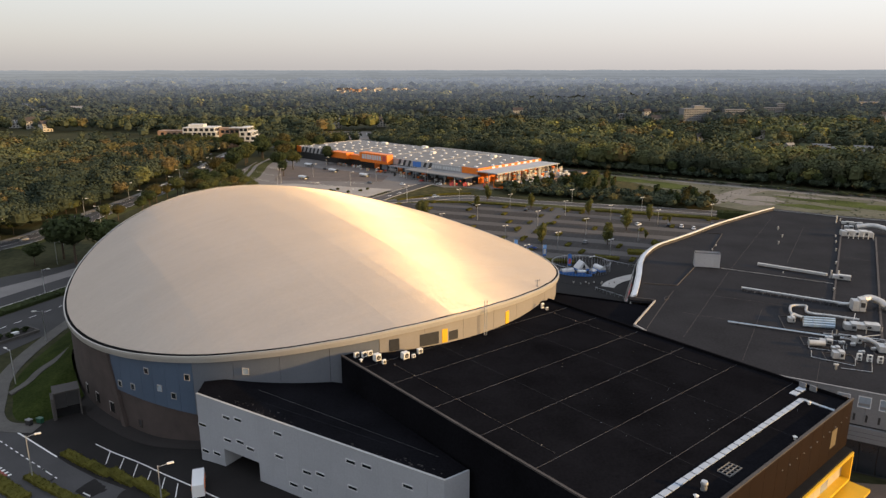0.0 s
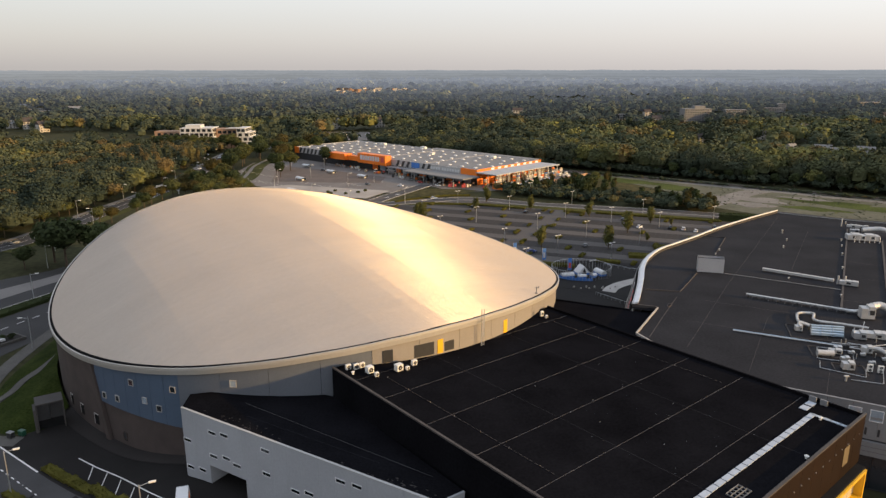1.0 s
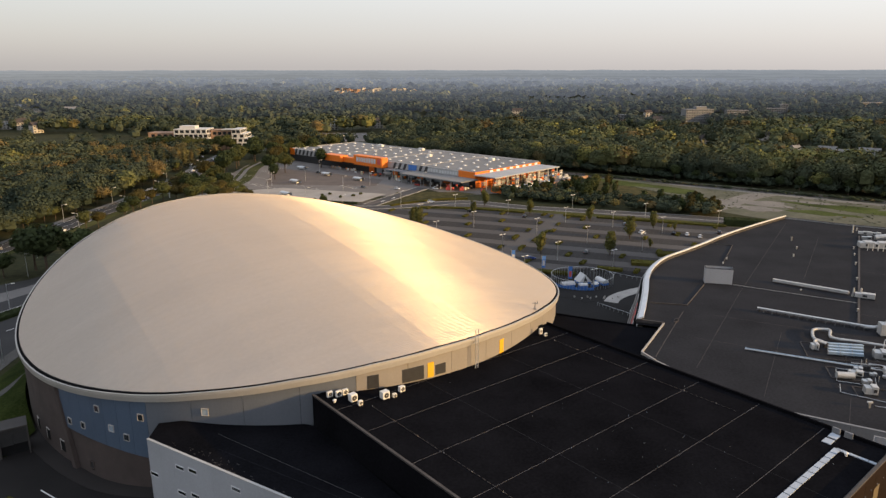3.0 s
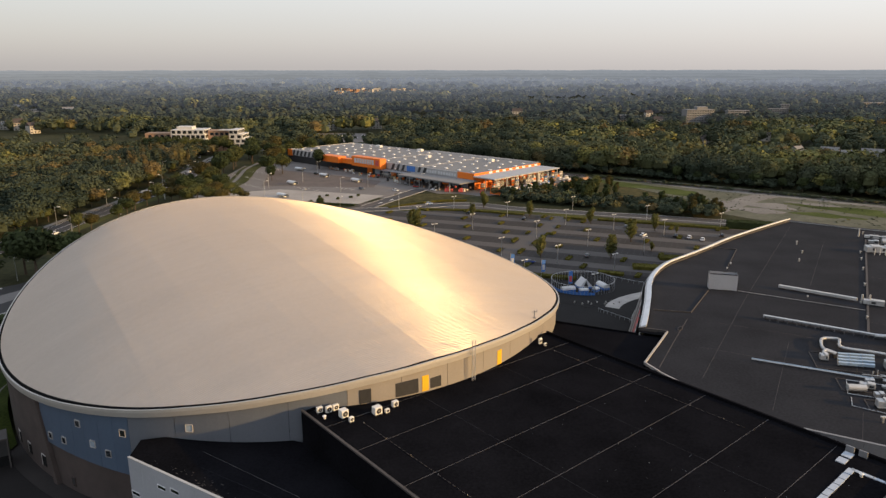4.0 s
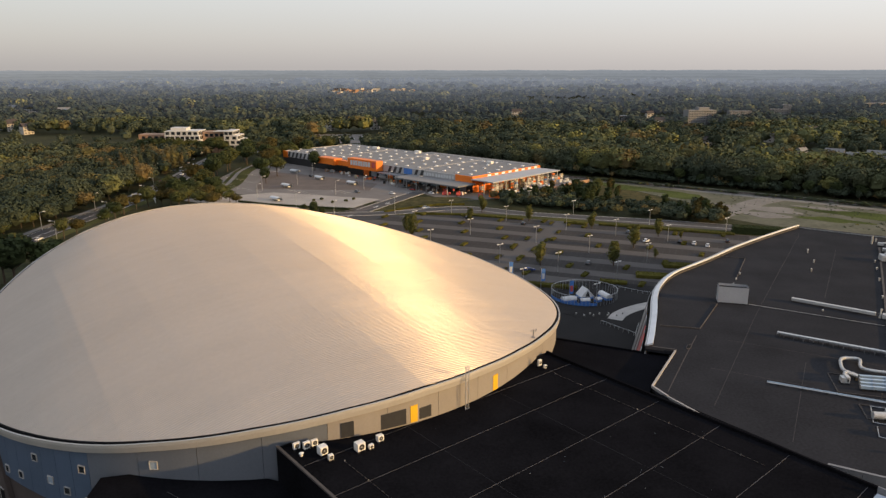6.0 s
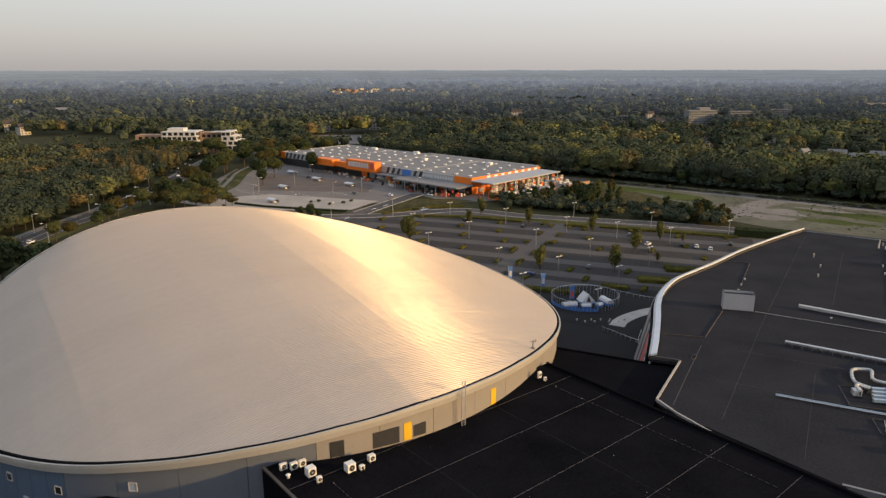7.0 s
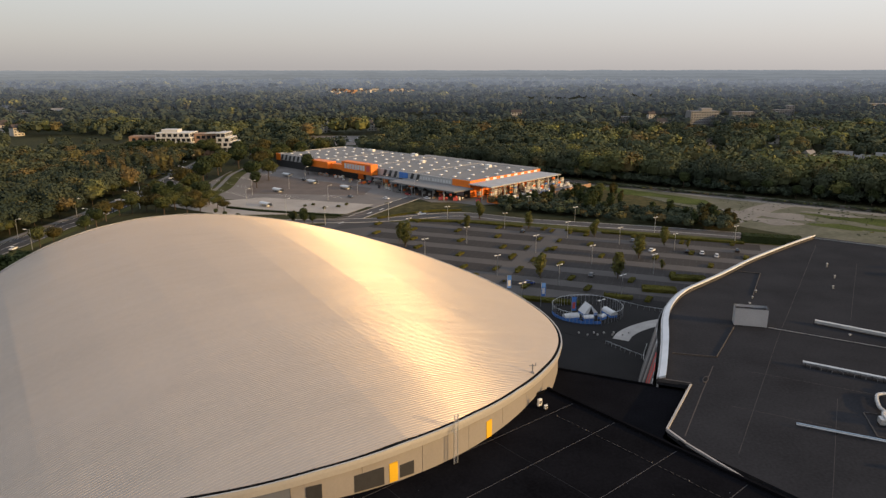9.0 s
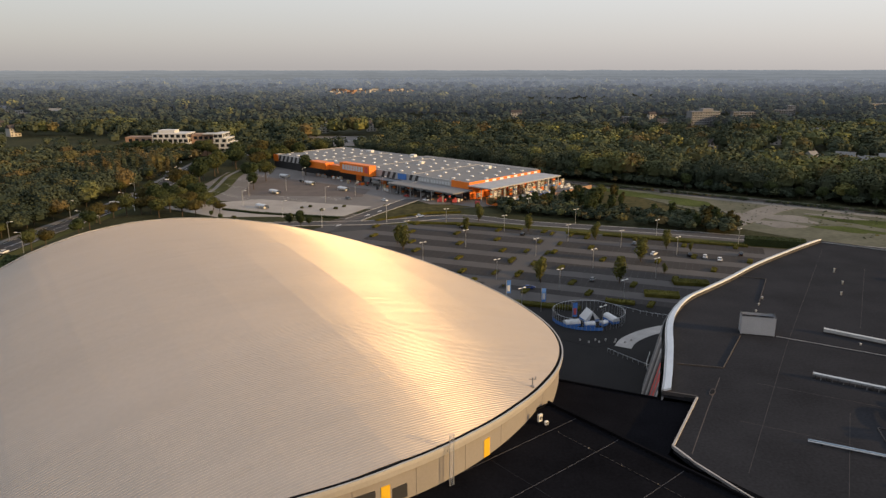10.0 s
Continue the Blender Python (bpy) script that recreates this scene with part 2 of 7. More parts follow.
def raw(name, verts, faces, mat, parent=None, smooth=False):
    me = bpy.data.meshes.new(name)
    me.from_pydata([tuple(v) for v in verts], [], [tuple(f) for f in faces])
    me.materials.append(M[mat] if isinstance(mat, str) else mat)
    if smooth:
        for p in me.polygons:
            p.use_smooth = True
    ob = new(name, me)
    if parent is not None:
        ob.parent = parent
    return ob


def quads_mesh(name, v, mat, parent=None, tone=None):
    """An object of loose quads from an array of (n, 4, 3)."""
    me = bpy.data.meshes.new(name)
    n = len(v)
    me.vertices.add(4 * n)
    me.vertices.foreach_set("co", np.ascontiguousarray(v, dtype=np.float32).ravel())
    me.loops.add(4 * n)
    me.loops.foreach_set("vertex_index", np.arange(4 * n, dtype=np.int32))
    me.polygons.add(n)
    me.polygons.foreach_set("loop_start", np.arange(0, 4 * n, 4, dtype=np.int32))
    me.update(calc_edges=True)
    me.materials.append(M[mat])
    if tone is not None:
        me.attributes.new("tone", "FLOAT", "FACE").data.foreach_set("value", np.ascontiguousarray(tone, dtype=np.float32))
    ob = new(name, me)
    if parent is not None:
        ob.parent = parent
    return ob


def box(bm, x0, y0, z0, x1, y1, z1, m=None, bevel=0.0):
    r = bmesh.ops.create_cube(bm, size=1, matrix=Matrix.LocRotScale(((x0 + x1) / 2, (y0 + y1) / 2, (z0 + z1) / 2), None, (abs(x1 - x0), abs(y1 - y0), abs(z1 - z0))))
    vs = r["verts"]
    if bevel:
        es = list({e for v in vs for e in v.link_edges})
        g = bmesh.ops.bevel(bm, geom=es, offset=bevel, segments=2, affect="EDGES", profile=0.5)
        vs = list({v for f in g["faces"] for v in f.verts} | {v for v in vs if v.is_valid})
        seen, stack = set(vs), list(vs)
        while stack:
            for e in stack.pop().link_edges:
                for v in e.verts:
                    if v not in seen:
                        seen.add(v)
                        stack.append(v)
        vs = list(seen)
    if m is not None:
        bmesh.ops.transform(bm, matrix=m, verts=vs)
    return bm


def boxes(*rows, m=None, bevel=0.0):
    bm = bmesh.new()
    for r in rows:
        box(bm, *r, m=m, bevel=bevel)
    return bm


def tube(bm, p, q, r0, r1=None, n=8, caps=True):
    p, q = Vector(p), Vector(q)
    d = q - p
    m = Matrix.Translation((p + q) / 2) @ d.to_track_quat("Z", "Y").to_matrix().to_4x4()
    bmesh.ops.create_cone(bm, cap_ends=caps, segments=n, radius1=r0, radius2=r0 if r1 is None else r1, depth=d.length, matrix=m)
    return bm


def prism(bm, poly, z0, z1, top=None):
    """A polygon drawn up from z0 to z1 (z1 may be a list, one height a corner)."""
    h = z1 if isinstance(z1, (list, tuple)) else [z1] * len(poly)
    lo = [bm.verts.new((x, y, z0)) for x, y in poly]
    hi = [bm.verts.new((x, y, h[i])) for i, (x, y) in enumerate(poly)]
    bm.faces.new(lo[::-1])
    bm.faces.new(hi)
    for i in range(len(poly)):
        j = (i + 1) % len(poly)
        bm.faces.new((lo[i], lo[j], hi[j], hi[i]))
    return bm


def smooth_line(pts, n=6):
    """A rounded way through the points (Catmull-Rom)."""
    p = [Vector(q) for q in pts]
    out = []
    for i in range(len(p) - 1):
        a0, b0, c0, d0 = p[max(i - 1, 0)], p[i], p[i + 1], p[min(i + 2, len(p) - 1)]
        for k in range(n):
            t = k / n
            out.append(0.5 * (2 * b0 + (c0 - a0) * t + (2 * a0 - 5 * b0 + 4 * c0 - d0) * t * t + (3 * b0 - a0 - 3 * c0 + d0) * t ** 3))
    return out + [p[-1]]


def sides(line, left, right):
    """The two edges of a band along a line in the plan."""
    a0, b0 = [], []
    for i, p in enumerate(line):
        d = line[min(i + 1, len(line) - 1)] - line[max(i - 1, 0)]
        d = Vector((d.x, d.y)).normalized()
        nrm = Vector((-d.y, d.x))
        a0.append(Vector((p.x, p.y)) + nrm * left)
        b0.append(Vector((p.x, p.y)) - nrm * right)
    return a0, b0


def ease(t):
    t = min(max(t, 0.0), 1.0)
    return t * t * (3 - 2 * t)


def level(x, y):
    """The height of the ground: flat, but for the drive that climbs to the annex gate."""
    if y > 150:
        return 0.0
    dx, dy = x + 44.7, y - 113.7
    along, out = dx * 0.8555 - dy * 0.5178, -(dx * 0.5178 + dy * 0.8555)
    return 4.1 * ease((along + 24) / 32) * (1 - ease((out - 10) / 14)) * (1 - ease((x - 12) / 25))


def band(bm, pts, width, lift=0.08, n=6, off=0.0, thick=0.25):
    """A strip of paving that follows the ground."""
    line = smooth_line([Vector((*p[:2], 0)) for p in pts], n)
    a0, b0 = sides(line, width / 2 + off, width / 2 - off)
    rows = []
    for p, q in zip(a0, b0):
        rows.append([bm.verts.new((*v, level(*v) + dz)) for v, dz in ((p, -thick), (p, lift), (q, lift), (q, -thick))])
    for r, s in zip(rows, rows[1:]):
        for i in range(3):
            bm.faces.new((r[i], r[i + 1], s[i + 1], s[i]))
    return bm


def sheet(bm, poly, lift):
    """A flat piece of paving over a polygon, with an edge that goes into the ground."""
    lo = [bm.verts.new((x, y, -0.3)) for x, y in poly]
    hi = [bm.verts.new((x, y, lift)) for x, y in poly]
    bm.faces.new(hi)
    for i in range(len(poly)):
        j = (i + 1) % len(poly)
        bm.faces.new((lo[i], lo[j], hi[j], hi[i]))
    return bm


# ---- the ground, one sheet to the horizon ----
def ground_sheet():
    def steps(lo, hi, fine_lo, fine_hi, fine):
        v = list(np.arange(fine_lo, fine_hi + 0.1, fine))
        s = fine
        while v[-1] < hi:
            s *= 1.35
            v.append(min(v[-1] + s, hi))
        s = fine
        while v[0] > lo:
            s *= 1.35
            v.insert(0, max(v[0] - s, lo))
        return v
    xs, ys = steps(-4600, 4600, -260, 300, 20), steps(-1500, 4700, 40, 420, 10)
    verts = [(x, y, 0.0) for y in ys for x in xs]
    w = len(xs)
    faces = [(j * w + i, j * w + i + 1, (j + 1) * w + i + 1, (j + 1) * w + i) for j in range(len(ys) - 1) for i in range(w - 1)]
    return tagged(raw("ground", verts, faces, "ground", smooth=True), "dull green meadow and woodland floor to the horizon", "ground", kind="structure")


ground_sheet()

# ---- arena dome ----
DC, DR, DZ = (-32.54, 184.96), 65.84, 33.27
FALL, TURN_U = 0.003676, 0.60495
FALL2, LEAN_X, LEAN_Y = 0.000607, -0.0759, 0.03643
FIELD, FACET, SHEET = 12.6, 0.52, math.tan(radians(2.3))
CU, SU = math.cos(TURN_U), math.sin(TURN_U)


def outline(phi):
    return DR * (1 + 0.00426 * math.cos(2 * (phi + 0.3341)) - 0.0117 * math.cos(3 * phi) + 0.01965 * math.sin(3 * phi) + 0.00286 * math.cos(4 * phi) + 0.01206 * math.sin(4 * phi))


def dome_z(x, y):
    """The height of the roof over a place given from the dome's middle."""
    u, v = x * CU + y * SU, -x * SU + y * CU
    # the arch is built of broad flat fields between the trusses, a little bent in themselves
    k = (u + SHEET * v + 44.0) / FIELD
    f = k - math.floor(k)
    g = (v + 70.0) / 16.0
    g -= math.floor(g)
    sag = FACET * FALL * FIELD * FIELD * f * (1 - f) + 0.8 * FALL2 * 256.0 * g * (1 - g)
    return DZ - sag + LEAN_X * x + LEAN_Y * y - FALL * u * u - FALL2 * v * v + 1.378e-5 * u ** 3 - 3.57e-6 * v ** 3


def rim_point(deg, inset=0.0, dz=0.0):
    p = radians(deg)
    r = outline(p)
    x, y = r * math.cos(p), r * math.sin(p)
    k = (r - inset) / r
    return Vector((DC[0] + x * k, DC[1] + y * k, dome_z(x, y) + dz))


arena = thing("arena", "round velodrome arena with a pale arched metal roof", "arena")


def dome_roof():
    """Sheets with rounded standing seams that run down the arch."""
    pitch = 0.5
    prof = [(0.0, 0.0), (0.20, 0.003), (0.405, 0.0), (0.410, 0.016), (0.421, 0.037), (0.432, 0.043), (0.453, 0.043), (0.464, 0.037), (0.475, 0.016), (0.480, 0.0)]
    verts, faces, prev, uvs = [], [], None, []
    v = -72.0
    wander = random.Random(4)

    cu, su = CU, SU

    def reach(vv):
        # ends of the line v = vv inside the outline, along u
        out = []
        mid_u = max((0.5 * k for k in range(-60, 61)), key=lambda q: outline(math.atan2(q * su + vv * cu, q * cu - vv * su)) - math.hypot(q, vv))
        for sgn in (-1, 1):
            lo, hi = 0.0, 100.0
            for _ in range(20):
                mid = (lo + hi) / 2
                u = mid_u + sgn * mid
                x, y = u * cu - vv * su, u * su + vv * cu
                if math.hypot(x, y) < outline(math.atan2(y, x)) - 0.80:
                    lo = mid
                else:
                    hi = mid
            out.append(mid_u + sgn * lo)
        return out
    grid = [-44.0 + FIELD * k / 4 for k in range(-9, 37)]
    seg = len(grid) - 1
    while v < 72.0:
        for dv, dz in prof:
            vv = v + dv
            u0, u1 = reach(vv)
            if u1 - u0 < 1.0:
                prev = None
                continue
            row = []
            for k in range(seg + 1):
                u = min(max(grid[k], u0), u1) if 0 < k < seg else (u1 if k else u0)
                x, y = u * cu - vv * su, u * su + vv * cu
                row.append(len(verts))
                verts.append((DC[0] + x, DC[1] + y, dome_z(x, y) + dz))
                uvs.append((vv / 150 + 0.5, u / 150 + 0.5))
            if prev:
                faces += [(prev[k], prev[k + 1], row[k + 1], row[k]) for k in range(seg)]
            prev = row
        v += pitch * wander.uniform(0.88, 1.18)
    ob = raw("roof", verts, faces, "roof", arena)
    layer = ob.data.uv_layers.new(name="across")
    index = np.zeros(len(ob.data.loops), dtype=np.int32)
    ob.data.loops.foreach_get("vertex_index", index)
    layer.data.foreach_set("uv", np.array(uvs, dtype=np.float32)[index].ravel())
    ob["label"] = "pale metal roof sheets with standing seams"


def ring(deg0, deg1, step, rows):
    """A strip round the dome; rows give (inset, height above the rim) or (inset, None, z)."""
    bm = bmesh.new()
    n = max(2, round((deg1 - deg0) / step))
    old = None
    for i in range(n + 1):
        d = deg0 + (deg1 - deg0) * i / n
        now = []
        for r in rows:
            p = rim_point(d, r[0], 0 if r[1] in (None, "roof") else r[1])
            if r[1] is None:
                p.z = r[2]
            elif r[1] == "roof":
                p.z = dome_z(p.x - DC[0], p.y - DC[1]) + r[2]
            now.append(bm.verts.new(p))
        if old:
            for k in range(len(rows) - 1):
                bm.faces.new((old[k], now[k], now[k + 1], old[k + 1]))
        old = now
    return bm


dome_roof()
part("gutter", ring(0, 360, 1.5, [(1.0, "roof", -0.03), (0.72, "roof", -0.12), (0.70, -0.35), (0.32, -0.35), (0.28, 0.1)]), "gutter", arena, "black rubber gutter")
part("fascia", ring(0, 360, 1.5, [(0.31, -0.3), (0.28, 0.12), (0.0, 0.12), (-0.02, -0.35), (0.15, -1.25), (1.6, -1.35)]), "fascia", arena, "pale metal fascia band", smooth=False)


def wall_piece(d0, d1, z0, z1, inset, mat, name, label="", thick=0.25, ztop=None):
    bm = bmesh.new()
    n = max(1, round((d1 - d0) / 1.5))
    old = None
    for i in range(n + 1):
        d = d0 + (d1 - d0) * i / n
        now = []
        for ins, top in ((inset, 0), (inset, 1), (inset + thick, 1), (inset + thick, 0)):
            p = rim_point(d, ins)
            p.z = (p.z - 1.2 if z1 is None else z1) if top else z0
            now.append(bm.verts.new(p))
        if old:
            for k in range(4):
                bm.faces.new((old[k], now[k], now[(k + 1) % 4], old[(k + 1) % 4]))
        else:
            bm.faces.new(now)
        old = now
    bm.faces.new(old[::-1])
    return part(name, bm, mat, arena, label)


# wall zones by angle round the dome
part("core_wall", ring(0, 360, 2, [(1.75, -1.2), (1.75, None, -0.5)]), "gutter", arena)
# panels up to 288 degrees are beige ones coloured for the hall's shade
for d in np.arange(256.0, 352, 8.0):
    wall_piece(d + 0.03, d + 7.97, 8.3, None, 0.6, "greyblue" if d < 282 else "beige", "wall_panel")
for d in np.arange(233.6, 255.9, 3.2):
    wall_piece(d + 0.03, min(d + 3.17, 255.97), 8.3, None, 0.6, "blue", "wall_panel")
for d in np.arange(352, 560, 4.0):
    wall_piece(d + 0.03, d + 3.97, -0.5, None, 1.3, "beige" if d < 500 else "brick", "wall_panel")
wall_piece(200.0, 233.5, -0.5, None, 0.9, "brick", "brick_wall", "dark brown brick wall")
wall_piece(233.5, 262, -0.5, 8.25, 1.0, "brick", "brick_plinth", "dark brown brick plinth")
wall_piece(262, 300, -0.5, 8.25, 1.0, "beige", "plinth_panel")


bm = bmesh.new()
rows = []
for f in range(7):
    z = 20.5 * f / 6
    d = 236.6 - 4.6 * f / 6
    ring_ = []
    for dd, ins in ((-1.0, 0.95), (-1.0, 0.15), (0.25, 0.15), (0.25, 0.95)):
        p = rim_point(d + dd, ins)
        p.z = min(z, p.z - 1.3)
        ring_.append(bm.verts.new(p))
    rows.append(ring_)
for r, q in zip(rows, rows[1:]):
    for k in range(4):
        bm.faces.new((r[k], r[(k + 1) % 4], q[(k + 1) % 4], q[k]))
bm.faces.new(rows[-1])
part("brick_pier", bm, "brick", arena, "slanting brown brick pier")


def wall_box(d, z, w, h, mat, name, depth=0.12, inset=0.6, frame=None, label=""):
    """A window or door on the dome's wall."""
    p = rim_point(d, inset)
    out = Vector((math.cos(radians(d)), math.sin(radians(d)), 0))
    m = Matrix.Translation((p.x, p.y, z)) @ Matrix.Rotation(radians(d) + math.pi / 2, 4, "Z")
    bm = boxes((-w / 2, -depth, 0, w / 2, 0.1, h), m=m)
    ob = part(name, bm, mat, arena, label)
    if frame:
        f = 0.09
        part("window_frame", boxes((-w / 2 - f, -depth - 0.08, -f, -w / 2, 0.1, h + f), (w / 2, -depth - 0.08, -f, w / 2 + f, 0.1, h + f), (-w / 2, -depth - 0.08, -f, w / 2, 0.1, 0), (-w / 2, -depth - 0.08, h, w / 2, 0.1, h + f), m=m), frame, ob)
    return ob


for d, z, mat in ((245.0, 14.7, "glass"), (254.8, 15.5, "glass"), (266.2, 18.4, "paleglass"), (236.3, 9.5, "glass"), (240.5, 10.0, "glass"), (248.1, 11.7, "paleglass"), (251.4, 10.8, "glass")):
    wall_box(d, z, 1.05, 1.15, mat, "window", frame="conc")
# recesses laid on flat: black face for the shade, pale strips for lit sides
for d, z in ((219.0, 1.6), (225.0, 1.6), (231.4, 1.6)):
    wall_box(d, z, 1.7, 2.3, "gutter", "window", depth=0.06, inset=0.9)
    p = rim_point(d, 0.9)
    m = Matrix.Translation((p.x, p.y, z)) @ Matrix.Rotation(radians(d) + math.pi / 2, 4, "Z")
    part("reveal", boxes((-0.97, -0.14, -0.05, -0.85, 0.1, 2.42), (-0.85, -0.14, 2.3, 0.85, 0.1, 2.42), m=m), "conc", arena, "pale strips for the lit sides of a window recess")
# a flat black box stands for the shade inside the opening
wall_box(241.0, 1.2, 0.9, 1.9, "gutter", "hatch", inset=1.0, depth=0.06, label="black box for the shade in a small brick plinth opening")
wall_box(241.0, 1.6, 0.9, 1.4, "dark", "window", inset=1.0, frame="brick")
for d, z, w, h in ((290.5, 21.9, 2.0, 2.4), (296.8, 21.7, 4.2, 2.5), (301.7, 21.6, 2.2, 1.9)):
    wall_box(d, z, w, h, "dark", "louvre_panel", label="dark louvred ventilation panel")
for d, z in ((299.9, 21.5), (316.4, 20.5)):
    wall_box(d, z, 1.25, 2.8, "yellow", "door", label="bright yellow steel door")
# roof access ladder
lad = rim_point(308.5, 0.2)
lo = Vector((math.cos(radians(308.5)), math.sin(radians(308.5)), 0))
side = Vector((-lo.y, lo.x, 0))
bm = bmesh.new()
for s in (-0.35, 0.35):
    b0 = Vector((lad.x, lad.y, 0)) + side * s + lo * 0.9
    tube(bm, (b0.x, b0.y, 20.6), (b0.x, b0.y, lad.z + 2.0), 0.07, n=6)
    tube(bm, (b0.x, b0.y, lad.z - 0.6), (b0.x - lo.x * 0.9, b0.y - lo.y * 0.9, lad.z - 0.6), 0.045, n=6)
for z in np.arange(20.9, lad.z + 2.0, 0.3):
    c = Vector((lad.x, lad.y, z)) + lo * 0.9
    tube(bm, c - side * 0.35, c + side * 0.35, 0.025, n=5)
part("ladder", bm, "steel", arena, "galvanised access ladder")
# small mast on the roof
bm = bmesh.new()
mx, my = 22.85, 155.8
mz = dome_z(mx - DC[0], my - DC[1])
tube(bm, (mx, my, mz - 0.1), (mx, my, mz + 1.7), 0.12, n=6)
tube(bm, (mx - 0.6, my, mz + 1.4), (mx + 0.6, my, mz + 1.4), 0.08, n=6)
box(bm, mx - 0.3, my - 0.3, mz - 0.05, mx + 0.3, my + 0.3, mz + 0.18)
tube(bm, (mx + 0.5, my, mz + 1.4), (mx + 0.5, my, mz + 1.9), 0.09, n=6)
part("mast", bm, "shade", arena, "small steel weather mast")

# ---- black hall ----
HA, HB = Vector((0.637, -0.771)), Vector((0.7423, 0.6717))
HO = Vector((-18.6, 117.9))     # north-west corner; HA runs along it, HB across
HL, HW = 68.7, 60.3
hall = thing("sports_hall", "long hall with a black bitumen roof", "hall")


def hp(s, w, z=None):
    p = HO + HA * s + HB * w
    return (p.x, p.y) if z is None else (p.x, p.y, z - 0.045 * w)


HM = Matrix(((HA.x, HB.x, 0, HO.x), (HA.y, HB.y, 0, HO.y), (0, -0.045, 1, 0), (0, 0, 0, 1)))   # hall frame: s, w, z; the roof falls a little across
part("roof", boxes((0.3, 0.3, 21.5, HL - 0.3, HW - 0.3, 22.2), m=HM), "bitumen", hall, "black bitumen roofing")
part("wall", boxes((0, 0, 0, HL, 0.3, 22.5), m=HM), "bitumen", hall, "black clad wall")
part("wall", boxes((0, HW - 0.3, 0, HL, HW, 22.5), m=HM), "bitumen", hall)
part("wall", boxes((0, 0.3, 0, 0.3, HW - 0.3, 22.5), m=HM), "bitumen", hall)
part("coping", boxes((-0.06, -0.06, 22.5, HL, 0.36, 22.75), m=HM), "seam", hall, "dull metal coping")
# this coping is black to stand for the shadow along the edge
part("coping", boxes((-0.06, HW - 0.36, 22.5, HL, HW + 0.06, 22.75), m=HM), "bitumen", hall)
part("coping", boxes((HL - 0.36, -0.06, 22.75, HL + 0.06, HW + 0.06, 23), m=HM), "seam", hall)
for i in range(14):
    w0, w1 = i * HW / 14, (i + 1) * HW / 14
    part("facade_panel", boxes((HL - 0.3, w0 + 0.02, 14.2, HL, w1 - 0.02, 22.75), m=HM), "brown", hall)
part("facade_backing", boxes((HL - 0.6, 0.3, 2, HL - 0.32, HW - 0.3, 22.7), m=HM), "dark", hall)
part("louvre_panel", boxes((HL - 0.05, HW - 8.6, 16.4, HL + 0.06, HW - 6.2, 19.6), m=HM), "louvretan", hall, "tan louvred panel")
for k in range(11):
    w0 = HW - 2.2 - 2.6 * k
    part("anchor", boxes((HL, w0 - 0.08, 19.95, HL + 0.14, w0 + 0.08, 20.1), m=HM), "shade", hall, "small pale wall anchor")
# yellow framed bay under the bronze facade
bay = part("bay", boxes((HL - 0.3, 2, 8.3, HL + 1.6, HW - 0.6, 8.8), (HL - 0.3, 2, 13.2, HL + 1.6, HW - 0.6, 13.7), (HL - 0.3, HW - 1.1, 8.8, HL + 1.6, HW - 0.6, 13.2), m=HM), "yellow", hall, "yellow framed glazed bay")
part("ledge", boxes((HL - 0.3, 2, 13.72, HL + 1.3, HW - 0.6, 14.1), m=HM), "gutter", hall)
for i in range(16):
    w1 = HW - 1.1 - i * 3.2
    part("pane", boxes((HL - 0.1, w1 - 3.1, 8.8, HL + 0.25, w1, 13.2), m=HM), "paleglass" if i % 4 == 2 else "cream", bay)
part("wall", boxes((HL - 0.3, 0, 0, HL - 0.02, HW, 8.3), m=HM), "brick", hall)
part("canopy", boxes((HL, HW - 7, 6.6, HL + 4.5, HW + 1.2, 7.2), m=HM), "yellow", hall)
for s in (1.0, 4.0):
    part("post", boxes((HL + s - 0.15, HW - 0.6, 2.5, HL + s + 0.15, HW - 0.3, 6.6), m=HM), "steel", hall)
# roofing seams, walkway slabs and roof plant
for s in (6.3, 14.9, 26.1, 37.2, 48.3, 58.8):
    part("roof_seam", boxes((s - 0.03, 0.4, 22.19, s + 0.03, HW - 0.5, 22.212), m=HM), "thread", hall)
for w in (19.3, 39.5):
    part("roof_seam", boxes((0.5, w - 0.03, 22.19, HL - 0.5, w + 0.03, 22.208), m=HM), "greyroof", hall)
for w, s0, s1 in ((6.1, 8.8, 47.0), (53.7, 7.6, 47.4)):
    for s in np.arange(s0, s1, 1.0):
        part("guard_wire", boxes((s, w - 0.03, 22.26, s + 0.62, w + 0.03, 22.3), m=HM), "seam", hall)
    for s in np.arange(s0, s1, 6.0):
        part("guard_post", boxes((s - 0.03, w - 0.03, 22.2, s + 0.03, w + 0.03, 22.42), m=HM), "conc", hall)
slabs = thing("roof_walkway", "row of pale walkway slabs on the black roof", "walkway")
for i in range(26):
    w0 = 0.9 + i * 2.06
    part("slab", boxes((62.2 + 0.015 * (i % 3), w0, 22.2, 63.1 + 0.015 * (i % 3), w0 + 1.84, 22.32), m=HM), "slab", slabs)
for i in range(4):
    part("slab", boxes((62.6 + i * 1.45, 53.9, 22.2, 63.95 + i * 1.45, 54.5, 22.32), m=HM), "slab", slabs)
for w0 in (54.8, 57.2):
    part("slab", boxes((60.2, w0, 22.2, 61.5, w0 + 1.8, 22.32), m=HM), "slab", slabs)
